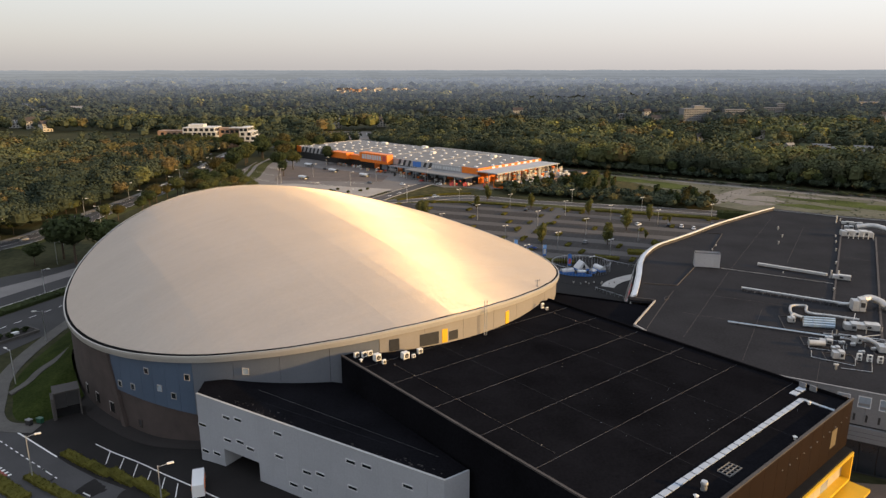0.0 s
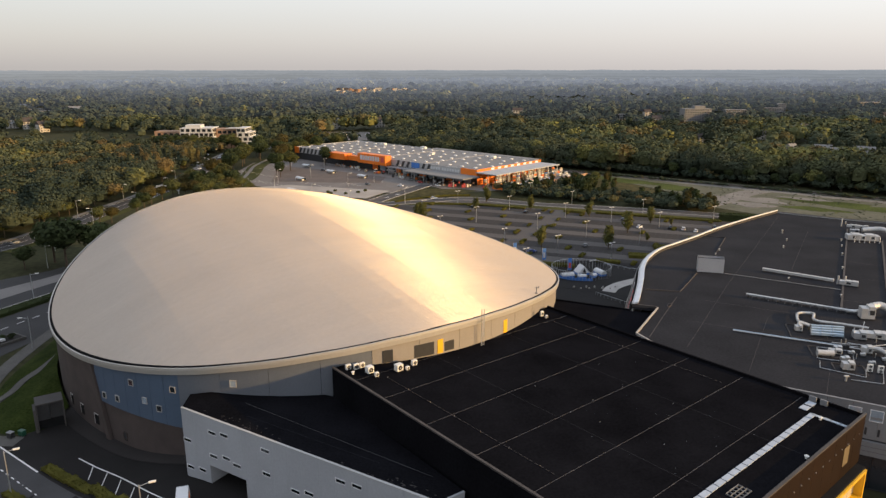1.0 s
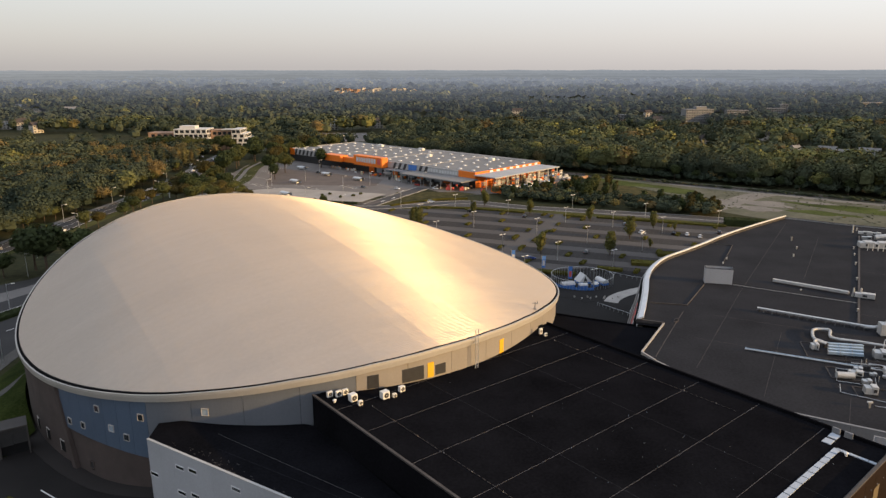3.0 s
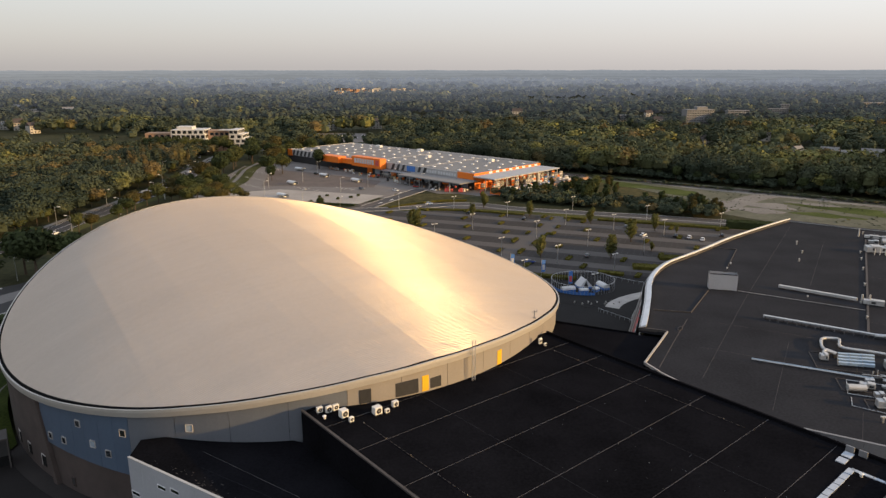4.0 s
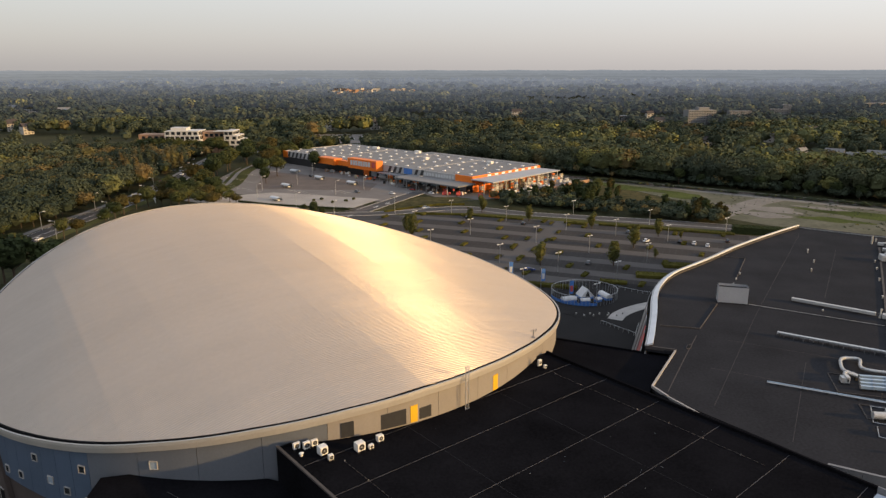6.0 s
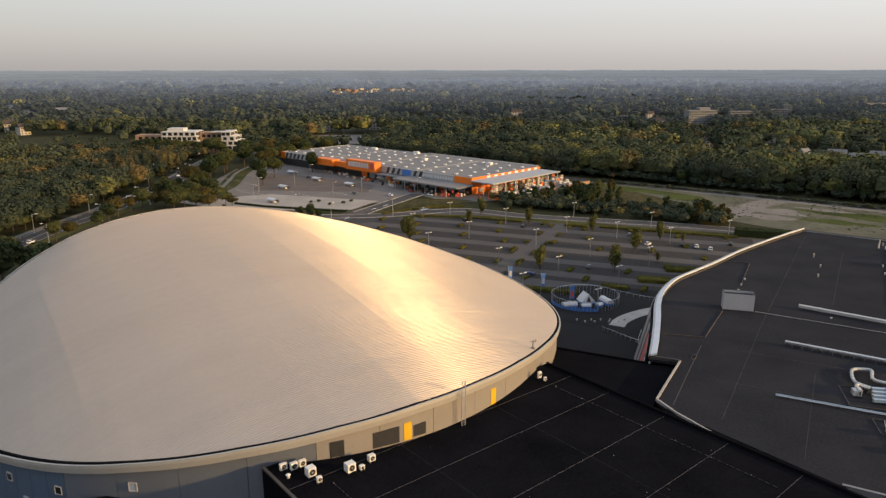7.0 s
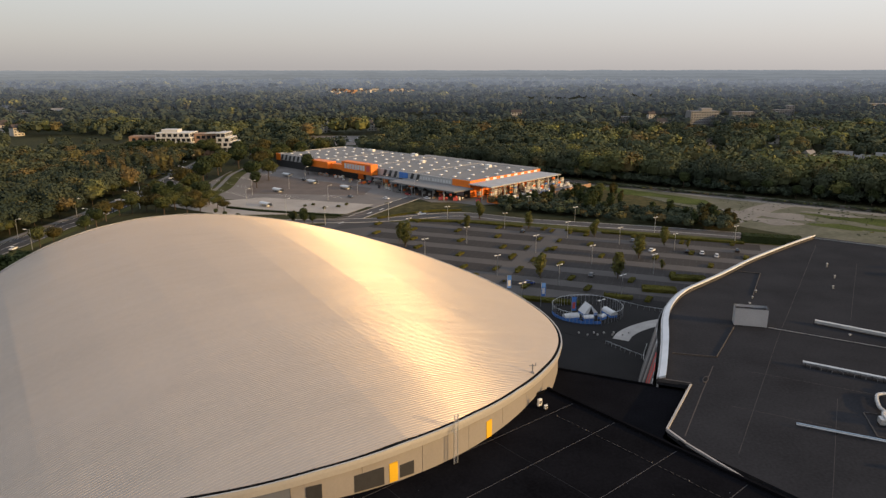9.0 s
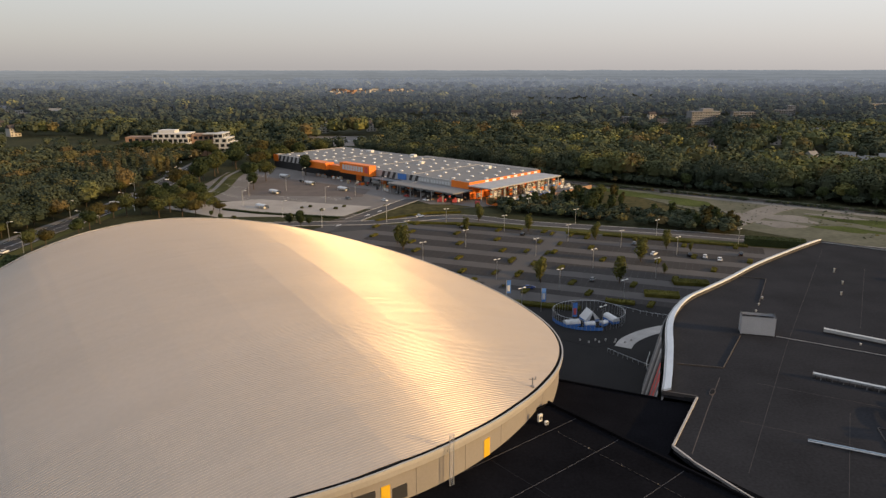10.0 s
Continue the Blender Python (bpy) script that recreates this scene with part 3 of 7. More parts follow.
bm = boxes((HL - 8.6, HW - 1.1, 22.2, HL - 7.4, HW - 0.8, 23.2), (HL - 6.8, HW - 1.1, 22.2, HL - 5.6, HW - 0.8, 23.2), m=HM, bevel=0.05)
part("roof_plate", bm, "shade", hall)


def ac_unit(m, w=1.0, d=0.45, h=1.3, name="air_conditioner", label="white air conditioning unit on a flat roof", fans=1):
    t = thing(name, label, "air conditioner", "roof air conditioners", at=m)
    part("case", boxes((-w / 2, -d / 2, 0.2, w / 2, d / 2, 0.2 + h), bevel=0.03), "unit", t)
    part("foot", boxes((-w / 2 + 0.05, -d / 2 - 0.05, 0, -w / 2 + 0.17, d / 2 + 0.05, 0.2)), "dark", t)
    part("foot", boxes((w / 2 - 0.17, -d / 2 - 0.05, 0, w / 2 - 0.05, d / 2 + 0.05, 0.2)), "dark", t)
    for i in range(fans):
        z = 0.2 + h * (i + 0.5) / fans
        bm = bmesh.new()
        tube(bm, (0.0, -d / 2 - 0.03, z), (0.0, -d / 2 + 0.02, z), min(w, h / fans) * 0.38, n=14)
        g = part("fan_grille", bm, "dark", t)
        bm = bmesh.new()
        tube(bm, (0.0, -d / 2 - 0.05, z), (0.0, -d / 2, z), min(w, h / fans) * 0.1, n=8)
        part("hub", bm, "steel", g)
    return t


def at_hall(s, w, turn=0, z=22.2):
    return Matrix.Translation(hp(s, w, z)) @ Matrix.Rotation(math.atan2(HA.y, HA.x) + radians(turn), 4, "Z")


for s, w, ww, dd, hh in ((1.8, 2.3, 1.0, 0.5, 0.9), (2.6, 3.5, 1.0, 0.5, 1.0), (2.6, 4.8, 1.0, 0.5, 0.9), (5.3, 4.6, 1.2, 1.1, 1.2), (7.4, 4.7, 0.7, 0.5, 0.75), (7.7, 9.4, 1.3, 1.1, 1.2), (8.4, 10.9, 0.7, 0.5, 0.6), (7.4, 13.2, 1.0, 0.7, 0.9), (3.4, 54.0, 0.8, 0.4, 1.2), (4.8, 54.0, 0.6, 0.4, 0.6)):
    ac_unit(at_hall(s, w, 90), ww, dd, hh)
for s, w in ((3.8, 2.0), (65.8, 12.2), (67.6, 38.7), (64.2, 53.2), (4.4, 15.5)):
    t = thing("roof_vent", "small round vent with a pale cap", "roof vent", "roof vents", at=Matrix.Translation(hp(s, w, 22.2)))
    bm = bmesh.new()
    tube(bm, (0, 0, 0), (0, 0, 0.45), 0.2, n=12)
    part("pipe", bm, "unit", t)
    bm = bmesh.new()
    tube(bm, (0, 0, 0.45), (0, 0, 0.62), 0.36, 0.1, n=12)
    part("cap", bm, "unit", t)
t = thing("roof_vent", "large round extract vent on the black roof", "roof vent", "roof vents", at=Matrix.Translation(hp(65.5, 14.8, 22.2)))
bm = bmesh.new()
tube(bm, (0, 0, 0), (0, 0, 1.0), 0.4, n=16)
part("pipe", bm, "steel", t)
bm = bmesh.new()
tube(bm, (0, 0, 1.0), (0, 0, 1.3), 0.5, 0.42, n=16)
part("cap", bm, "steel", t)
t = thing("roof_grating", "steel grating frame lying on the black roof", "grating", at=at_hall(HL - 3.3, 22.1))
for i in range(4):
    part("bar", boxes((-0.9 + 0.6 * i, -1.6, 0.05, -0.84 + 0.6 * i, 1.6, 0.3)), "shade", t)
for i in range(5):
    part("cross_bar", boxes((-0.9, -1.6 + 0.78 * i, 0.1, 0.98, -1.55 + 0.78 * i, 0.26)), "shade", t)

rs = np.random.default_rng(31)
bm = bmesh.new()
for i in range(60):
    s, w = (rs.uniform(36, 60), rs.uniform(18, 42)) if i < 50 else (rs.uniform(2, 66), rs.uniform(2, 58))
    k = rs.uniform(0.015, 0.042)
    box(bm, s - k, w - k * 0.7, 22.2, s + k, w + k * 0.7, 22.2 + k, m=HM)
tagged(part("roof_debris", bm, "slab"), "scattered pale pebbles and litter on a black roof", "debris", kind="stuff")

# ---- white annex between arena and hall ----
annex = thing("annex_building", "low white panelled annex with a black roof", "building")
AO, AD = Vector((-44.7, 113.7)), Vector((0.8555, -0.5178))
AM = Matrix(((AD.x, 0.5178, 0, AO.x), (AD.y, 0.8555, 0, AO.y), (0, 0, 1, 0), (0, 0, 0, 1)))  # s along the front, depth inwards, z
bm = bmesh.new()
prism(bm, [(-44.6, 113.9), (0.55, 86.6), (4.2, 89.3), (-18.3, 118.0), (-30, 122.5), (-44.9, 119)], 15.9, 16.9)
part("roof", bm, "bitumen", annex, "black bitumen roofing")
part("parapet", boxes((-0.05, -0.05, 16.95, 53.0, 0.36, 17.05), m=AM), "greyp", annex)
part("roof_seam", boxes((8.0, 7.6, 16.89, 48.5, 7.64, 16.915), m=AM @ Matrix.Rotation(radians(-3.0), 4, "Z")), "thread", annex)
part("roof_seam", boxes((12.0, 4.0, 16.89, 40.0, 4.03, 16.912), m=AM), "greyroof", annex)
r5 = random.Random(12)
bm = bmesh.new()
for i in range(70):
    s0, n0 = (r5.gauss(13, 3.5), r5.uniform(0.5, 2.6)) if i < 30 else (r5.gauss(47, 2.0), r5.uniform(0.5, 2.4)) if i < 50 else (r5.uniform(4, 50), r5.uniform(0.5, 1.4))
    l0 = r5.uniform(0.08, 0.5)
    box(bm, s0, n0, 16.88, s0 + l0, n0 + r5.uniform(0.04, 0.16), 16.906, m=AM)
tagged(part("roof_scuffs", bm, "seam"), "pale worn scuffs and grit along a black roof edge", "debris", kind="stuff")
pieces = [0.0, 3.2, 6.4, 15.15, 18.3, 21.8, 25.0, 28.4, 31.6, 34.6, 37.6, 40.8, 44.0, 47.0, 50.0, 52.9]
for s0, s1 in zip(pieces, pieces[1:]):
    z0 = 7.7 if s0 == 6.4 else 3.6
    part("wall_panel", boxes((s0 + 0.015, 0, z0, s1 - 0.015, 0.35, 16.95), m=AM), "white", annex)
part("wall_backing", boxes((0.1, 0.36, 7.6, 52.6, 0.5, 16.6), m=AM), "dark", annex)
part("gate_soffit", boxes((6.4, 0.36, 7.6, 15.15, 5.5, 7.9), m=AM), "white", annex)
part("gate_side", boxes((6.2, 0.36, 0.5, 6.4, 5.5, 7.6), m=AM), "white", annex)
part("gate_side", boxes((15.15, 0.36, 0.5, 15.35, 5.5, 7.6), m=AM), "white", annex)
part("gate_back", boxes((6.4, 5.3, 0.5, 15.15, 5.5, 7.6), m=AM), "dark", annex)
part("side_wall", boxes((52.6, 0.0, 0.5, 52.9, 4.6, 17.0), m=AM @ Matrix.Translation((52.9, 0, 0)) @ Matrix.Rotation(radians(-23), 4, "Z") @ Matrix.Translation((-52.9, 0, 0))), "white", annex)
part("side_wall", boxes((0.0, 0.36, 0.5, 0.3, 7.0, 15.8), m=AM @ Matrix.Rotation(radians(27), 4, "Z")), "white", annex)
for s, z in ((7.6, 14.3), (10.6, 14.7), (7.5, 9.8), (10.7, 10.4), (13.2, 9.8), (1.2, 5.7), (4.3, 6.1), (1.0, 11.0), (20.1, 14.8), (20.1, 10.5), (26.3, 9.5), (29.2, 10.1), (23.1, 6.1), (26.3, 6.4), (35.7, 14.5), (38.8, 14.7), (35.9, 9.9), (39.0, 5.6), (42.5, 6.0), (46.5, 13.8)):
    w = part("window", boxes((s - 0.85, -0.03, z - 0.28, s + 0.85, 0.1, z + 0.28), m=AM), "glass", annex)
    part("window_frame", boxes((s - 0.95, -0.07, z + 0.28, s + 0.95, 0.1, z + 0.38), (s - 0.95, -0.07, z - 0.36, s + 0.95, 0.1, z - 0.28), (s - 0.95, -0.07, z - 0.28, s - 0.85, 0.1, z + 0.28), m=AM), "cap", w)

# ---- shopping centre with its curved white edge ----
mall = thing("shopping_centre", "flat roofed shopping centre with a curved white edge", "building")
RIM = [(48.9, 168.5), (51.8, 176.5), (56.0, 189.0), (59.6, 200.5), (64.0, 210.8), (71.0, 221.6), (79.8, 230.3), (88.6, 238.8), (101.7, 252.3), (115.4, 264.8), (129.6, 277.0), (138.4, 284.2)]
rim_line = smooth_line([Vector((*p, 0)) for p in RIM], 5)
EDGE = [(p.x, p.y) for p in rim_line]
FAR = [(157.6, 270.5), (176.0, 261.0), (206.0, 246.0), (232.0, 234.0), (190.0, 150.0), (172.0, 104.0), (122.0, 91.0), (64.0, 122.4)]
bm = prism(bmesh.new(), EDGE + FAR + [(46.2, 145.2), (44.8, 149.2), (54.6, 166.0)], 15.7, 16.5)
part("roof", bm, "greyroof", mall, "grey bitumen roofing")


def ribbon(line, left, right, z0, z1, mat, name, parent, label=""):
    a0, b0 = sides(line, left, right)
    bm = bmesh.new()
    rows = [[bm.verts.new((*p, z0)), bm.verts.new((*p, z1)), bm.verts.new((*q, z1)), bm.verts.new((*q, z0))] for p, q in zip(a0, b0)]
    for r, s in zip(rows, rows[1:]):
        for i in range(4):
            bm.faces.new((r[i], r[(i + 1) % 4], s[(i + 1) % 4], s[i]))
    bm.faces.new(rows[0])
    bm.faces.new(rows[-1][::-1])
    return part(name, bm, mat, parent, label)


a0, b0 = sides(rim_line, 0.1, 1.55)
bm = bmesh.new()
rows = [[bm.verts.new((*p, 16.7)), bm.verts.new((*p, 17.05)), bm.verts.new((*q, 17.85)), bm.verts.new((*q, 17.4))] for p, q in zip(a0, b0)]
for r, q in zip(rows, rows[1:]):
    for k in range(4):
        bm.faces.new((r[k], r[(k + 1) % 4], q[(k + 1) % 4], q[k]))
bm.faces.new(rows[0])
bm.faces.new(rows[-1][::-1])
part("rim", bm, "cap", mall, "broad white roof rim that slopes outwards")
ribbon(rim_line, -0.9, 1.5, 16.4, 17.05, "seam", "upstand", mall)
ribbon(rim_line, 0.0, 0.3, -0.5, 17.3, "greyp", "front_wall", mall, "grey panelled front wall under the rim")
# leaning poster frames on the curved front
for i in range(0, 24):
    p, q = rim_line[i], rim_line[i + 1]
    d = (q - p).normalized()
    o = Vector((-d.y, d.x, 0))
    bm = bmesh.new()
    pts = [p + o * 4.2 + Vector((0, 0, 0.8)), q + o * 4.2 + Vector((0, 0, 0.8)), q + o * 0.9 + Vector((0, 0, 15.8)), p + o * 0.9 + Vector((0, 0, 15.8))]
    c = sum(pts, Vector()) / 4
    v0 = [bm.verts.new(c + (w - c) * 0.97) for w in pts]
    v1 = [bm.verts.new(v.co - o * 0.15) for v in v0]
    bm.faces.new(v0)
    bm.faces.new(v1[::-1])
    for k in range(4):
        bm.faces.new((v0[k], v0[(k + 1) % 4], v1[(k + 1) % 4], v1[k]))
    part("front_panel", bm, "redcloth" if i in (4, 5, 7) else ("shade", "greyp", "dark")[i % 3] if i < 14 else "shade", mall)


def wall_line(p, q, z0, z1, mat, name, parent, thick=0.3, label=""):
    return ribbon([Vector((*p, 0)), Vector((*q, 0))], thick / 2, thick / 2, z0, z1, mat, name, parent, label)


for p, q in zip([EDGE[-1]] + FAR[:5], FAR[:6]):
    wall_line(p, q, -0.5, 16.9, "greyp", "wall", mall)
    wall_line(p, q, 16.9, 17.05, "seam", "coping", mall, 0.4)
wall_line((54.7, 166.3), (44.8, 149.4), 16.3, 16.85, "conc", "coping", mall, 0.35, "pale roof coping")
wall_line((44.8, 149.4), (46.4, 145.3), 16.3, 16.85, "conc", "coping", mall, 0.35)
wall_line((46.4, 145.3), (53.0, 133.0), 16.3, 16.75, "conc", "coping", mall, 0.3)
wall_line((48.9, 168.5), (54.7, 166.3), 16.3, 17.0, "seam", "coping", mall, 0.4)
# raised roof field edges
for p, q in (((56.0, 181.3), (64.6, 179.3)), ((64.6, 179.3), (75.2, 196.4)), ((89.8, 219.7), (100.7, 239.8)), ((100.7, 239.8), (93.3, 242.4))):
    wall_line(p, q, 16.4, 16.78, "seam", "upstand", mall, 0.16)
for p, q in (((135.2, 274.2), (82.1, 189.4)), ((82.1, 189.4), (53.8, 142.1)), ((135.5, 250.8), (105.4, 201.5)), ((79.7, 160.8), (61.7, 129.6)), ((77.2, 128.9), (71.5, 119.4)), ((127.0, 209.0), (134.5, 203.9)), ((120.0, 192.0), (125.6, 188.1)), ((104.6, 172.9), (108.2, 170.8)), ((68.5, 172.5), (96.0, 158.0)), ((59, 158), (74, 150))):
    wall_line(p, q, 16.49, 16.515, "seam", "roof_seam", mall, 0.06)
for p, q in (((47.2, 147.5), (55.1, 162.1)), ((55.1, 162.1), (62.3, 175.1))):
    wall_line(p, q, 16.49, 16.508, "tile", "rust_stain", mall, 0.16)
# south facade
SD = Vector((0.877, -0.48))
SM = Matrix(((SD.x, 0.48, 0, 64.0), (SD.y, 0.877, 0, 122.4), (0, 0, 1, 0), (0, 0, 0, 1)))
for i in range(16):
    part("facade_panel", boxes((i * 4.1 + 0.02, 0, 10.1, i * 4.1 + 4.08, 0.4, 16.75), m=SM), "shade", mall)
part("canopy_band", boxes((0, -0.5, 7.0, 65.6, 0.3, 9.75), m=SM), "shade", mall, "projecting grey canopy band")
for z in (7.9, 8.8):
    part("band_joint", boxes((0, -0.515, z, 65.6, -0.49, z + 0.05), m=SM), "dark", mall)
part("facade_slot", boxes((0, 0.1, 9.75, 65.6, 0.4, 10.1), m=SM), "dark", mall)
for s in np.arange(3.0, 64, 3.0):
    part("shop_window", boxes((s - 1.4, 0.25, 0.4, s + 1.4, 0.4, 6.6), m=SM), "glass", mall)
part("shop_front", boxes((0, 0.41, 0, 65.6, 0.6, 7.0), m=SM), "dark", mall)
part("coping", boxes((-0.5, -0.05, 16.75, 65.6, 0.45, 16.83), m=SM), "shade", mall)
for k in range(14):
    s = 16.1 + 3.4 * (k - 1)
    w = part("window", boxes((s - 0.95, -0.06, 13.75, s + 0.95, 0.1, 15.75), m=SM), "paleglass", mall)
    part("window_frame", boxes((s - 1.05, -0.1, 15.75, s + 1.05, 0.1, 15.87), (s - 1.05, -0.1, 13.63, s + 1.05, 0.1, 13.75), (s - 1.05, -0.1, 13.75, s - 0.95, 0.1, 15.75), (s + 0.95, -0.1, 13.75, s + 1.05, 0.1, 15.75), m=SM), "cap", w)
    part("blind", boxes((s - 0.93, -0.075, 14.0, s + 0.93, -0.062, 14.5), m=SM), "shade", w)
for k in range(22):
    s = 14.8 + 2.0 * k
    part("slot_window", boxes((s - 0.18, -0.04, 10.85, s + 0.18, 0.1, 12.25), m=SM), "dark", mall)

# low link roof between arena, hall and shopping centre
link = thing("link_building", "low link with a black roof between the halls", "building")
bm = prism(bmesh.new(), [(23.6, 156.8), (44.6, 131.4), (45.8, 145.4), (44.2, 149.4), (54.4, 166.4), (48.6, 168.2), (30.5, 176.5), (22, 164)], 14.2, 15.2)
part("roof", bm, "bitumen", link, "black bitumen roofing")
wall_line((30.5, 176.5), (48.6, 168.3), -0.5, 15.6, "bitumen", "wall", link)
# white plant box on the roof
pb = thing("plant_box", "white panelled plant box on the grey roof", "plant room", at=Matrix.Translation((79.7, 198.5, 16.5)) @ Matrix.Rotation(radians(-14.5), 4, "Z"))
for i in range(5):
    part("panel", boxes((-3.6 + i * 1.44, -1.5, 0.15, -2.18 + i * 1.44, -1.38, 4.4)), "white", pb)
part("side_panel", boxes((-3.6, -1.38, 0.15, -3.5, 1.5, 4.4)), "white", pb)
part("side_panel", boxes((3.5, -1.38, 0.15, 3.6, 1.5, 4.4)), "white", pb)
part("back_panel", boxes((-3.5, 1.4, 0.15, 3.5, 1.5, 4.4)), "white", pb)
part("floor", boxes((-3.5, -1.38, 0.1, 3.5, 1.4, 3.8)), "greyroof", pb)
part("rim", boxes((-3.65, -1.55, 4.4, 3.65, -1.4, 4.52), (-3.65, 1.4, 4.4, 3.65, 1.55, 4.52), (-3.65, -1.4, 4.4, -3.5, 1.4, 4.52), (3.5, -1.4, 4.4, 3.65, 1.4, 4.52)), "dark", pb, "dark metal rim")
for x in (-3.4, 3.4):
    part("foot", boxes((x - 0.1, -1.4, 0, x + 0.1, 1.4, 0.15)), "steel", pb)


def duct(pts, w, h, mat="duct", name="air_duct", label="pale sheet metal air duct on roof stands", z=16.9):
    t = thing(name, label, "air duct", "roof ducts")
    for k, (p, q) in enumerate(zip(pts, pts[1:])):
        p, q = Vector(p), Vector(q)
        length = (q - p).length
        m = Matrix.Translation((*p, z)) @ Matrix.Rotation(math.atan2((q - p).y, (q - p).x), 4, "Z")
        n = max(1, round(length / 2.4))
        for i in range(n):
            part("section", boxes((i * length / n + 0.02, -w / 2, 0, (i + 1) * length / n - 0.02, w / 2, h), m=m, bevel=0.04), mat, t)
            part("flange", boxes((i * length / n - 0.04, -w / 2 - 0.06, -0.05, i * length / n + 0.04, w / 2 + 0.06, h + 0.06), m=m), "steel", t)
            part("stand", boxes((i * length / n + 0.5, -w / 2, -(z - 16.5), i * length / n + 0.6, w / 2, 0), m=m), "dark", t)
    return t


duct([(95.3, 198.7), (110.1, 187.4)], 0.9, 0.7)
duct([(80.5, 175.1), (100.0, 162.6)], 0.8, 0.42, "steel", label="galvanised air duct on close roof trestles", z=17.15)
run = thing("duct_trestles", "row of steel trestles under a roof duct", "trestle row")
for i in range(24):
    c = Vector((80.5, 175.1)).lerp(Vector((100.0, 162.6)), (i + 0.5) / 24)
    m = Matrix.Translation((c.x, c.y, 16.5)) @ Matrix.Rotation(math.atan2(-12.5, 19.5), 4, "Z")
    part("trestle", boxes((-0.05, -0.55, 0, 0.05, -0.45, 0.95), (-0.05, 0.45, 0, 0.05, 0.55, 0.95), (-0.05, -0.45, 0.55, 0.05, 0.45, 0.63), m=m), "shade" if i % 2 else "dark", run)
for k in range(4):
    duct([(83.3 + 0.8 * k, 148.1 + 1.5 * k), (89.9 + 0.9 * k, 146.7 + 1.55 * k)], 0.6, 0.6, "bluepipe", label="pale blue air duct in a bundle on the roof")


def pipe(pts, r, mat, label, stands=True):
    t = thing("roof_pipe", label, "pipe", "roof pipes")
    for p, q in zip(pts, pts[1:]):
        bm = bmesh.new()
        tube(bm, p, q, r, n=8)
        part("pipe_run", bm, mat, t)
        d = Vector(q) - Vector(p)
        n = int(d.length // 4)
        for i in range(n if stands else 0):
            c = Vector(p) + d * ((i + 0.5) / n)
            part("stand", boxes((c.x - 0.12, c.y - 0.12, 16.5, c.x + 0.12, c.y + 0.12, c.z)), "dark", t)


pipe([(67.0, 150.6, 16.95), (78, 145.3, 16.95), (88.5, 140.2, 16.95), (97, 136.5, 16.95)], 0.12, "steel", "steel pipe run on low stands")
pipe([(67.3, 151.2, 16.9), (88.7, 140.8, 16.9)], 0.1, "bluepipe", "thin pale pipe run on low stands")
pipe([(83.1, 196.0, 16.7), (95.7, 188.5, 16.7), (108.3, 180.8, 16.7)], 0.07, "conc", "thin brown cable pipe across the roof")
tray = thing("cable_tray", "long brown cable tray across the grey roof", "cable tray")
for i in range(22):
    p = Vector((98.5, 163.0)).lerp(Vector((151.2, 253.0)), i / 22)
    q = Vector((98.5, 163.0)).lerp(Vector((151.2, 253.0)), (i + 0.97) / 22)
    wall_line(p, q, 16.5, 16.85, "seam", "tray_length", tray, 0.5)


def air_handler(x, y, turn, l, w, h, mat="duct", label="white air handling unit with panels on the roof"):
    t = thing("air_handler", label, "air handler", "roof air handlers", at=Matrix.Translation((x, y, 16.5)) @ Matrix.Rotation(radians(turn), 4, "Z"))
    n = max(2, round(l / 1.5))
    for i in range(n):
        part("module", boxes((-l / 2 + i * l / n + 0.02, -w / 2, 0.35, -l / 2 + (i + 1) * l / n - 0.02, w / 2, h * (1.0 if i % 3 else 0.86)), bevel=0.05), mat, t)
        if i % 2:
            part("grille", boxes((-l / 2 + i * l / n + 0.25, -w / 2 - 0.04, h * 0.4, -l / 2 + (i + 1) * l / n - 0.25, -w / 2 + 0.02, h * 0.75)), "dark", t)
    for sgn in (-1, 1):
        part("skid", boxes((-l / 2, sgn * w * 0.4 - 0.1, 0, l / 2, sgn * w * 0.4 + 0.1, 0.35)), "dark", t)
    return t


def bent_duct(pts, r, label="large round air duct with bends", mat="duct"):
    """A round duct through bends, with ring seams."""
    line = smooth_line([Vector(p) for p in pts], 6)
    t = thing("bent_duct", label, "air duct", "roof ducts")
    for k in range(0, len(line) - 1, 2):
        bm = bmesh.new()
        for p, q in zip(line[k:k + 2], line[k + 1:k + 3]):
            tube(bm, p, q + (q - p) * 0.12, r, n=12)
        part("section", bm, mat, t, smooth=False)
        bm = bmesh.new()
        d = (line[k + 1] - line[k]).normalized()
        tube(bm, line[k] - d * 0.05, line[k] + d * 0.05, r + 0.06, n=12)
        part("seam_ring", bm, "steel", t)
    for p in (line[1], line[-2]):
        part("stand", boxes((p.x - 0.3, p.y - 0.3, 16.5, p.x + 0.3, p.y + 0.3, max(16.6, p.z - r))), "dark", t)


def roof_drum(x, y, turn, l, r):
    t = thing("roof_drum", "pale cylindrical tank lying on roof stands", "tank", at=Matrix.Translation((x, y, 16.5)) @ Matrix.Rotation(radians(turn), 4, "Z"))
    bm = bmesh.new()
    tube(bm, (-l / 2, 0, r + 0.25), (l / 2, 0, r + 0.25), r, n=16)
    part("shell", bm, "duct", t)
    for x_ in (-l * 0.3, l * 0.3):
        part("saddle", boxes((x_ - 0.12, -r * 0.8, 0, x_ + 0.12, r * 0.8, 0.5)), "dark", t)


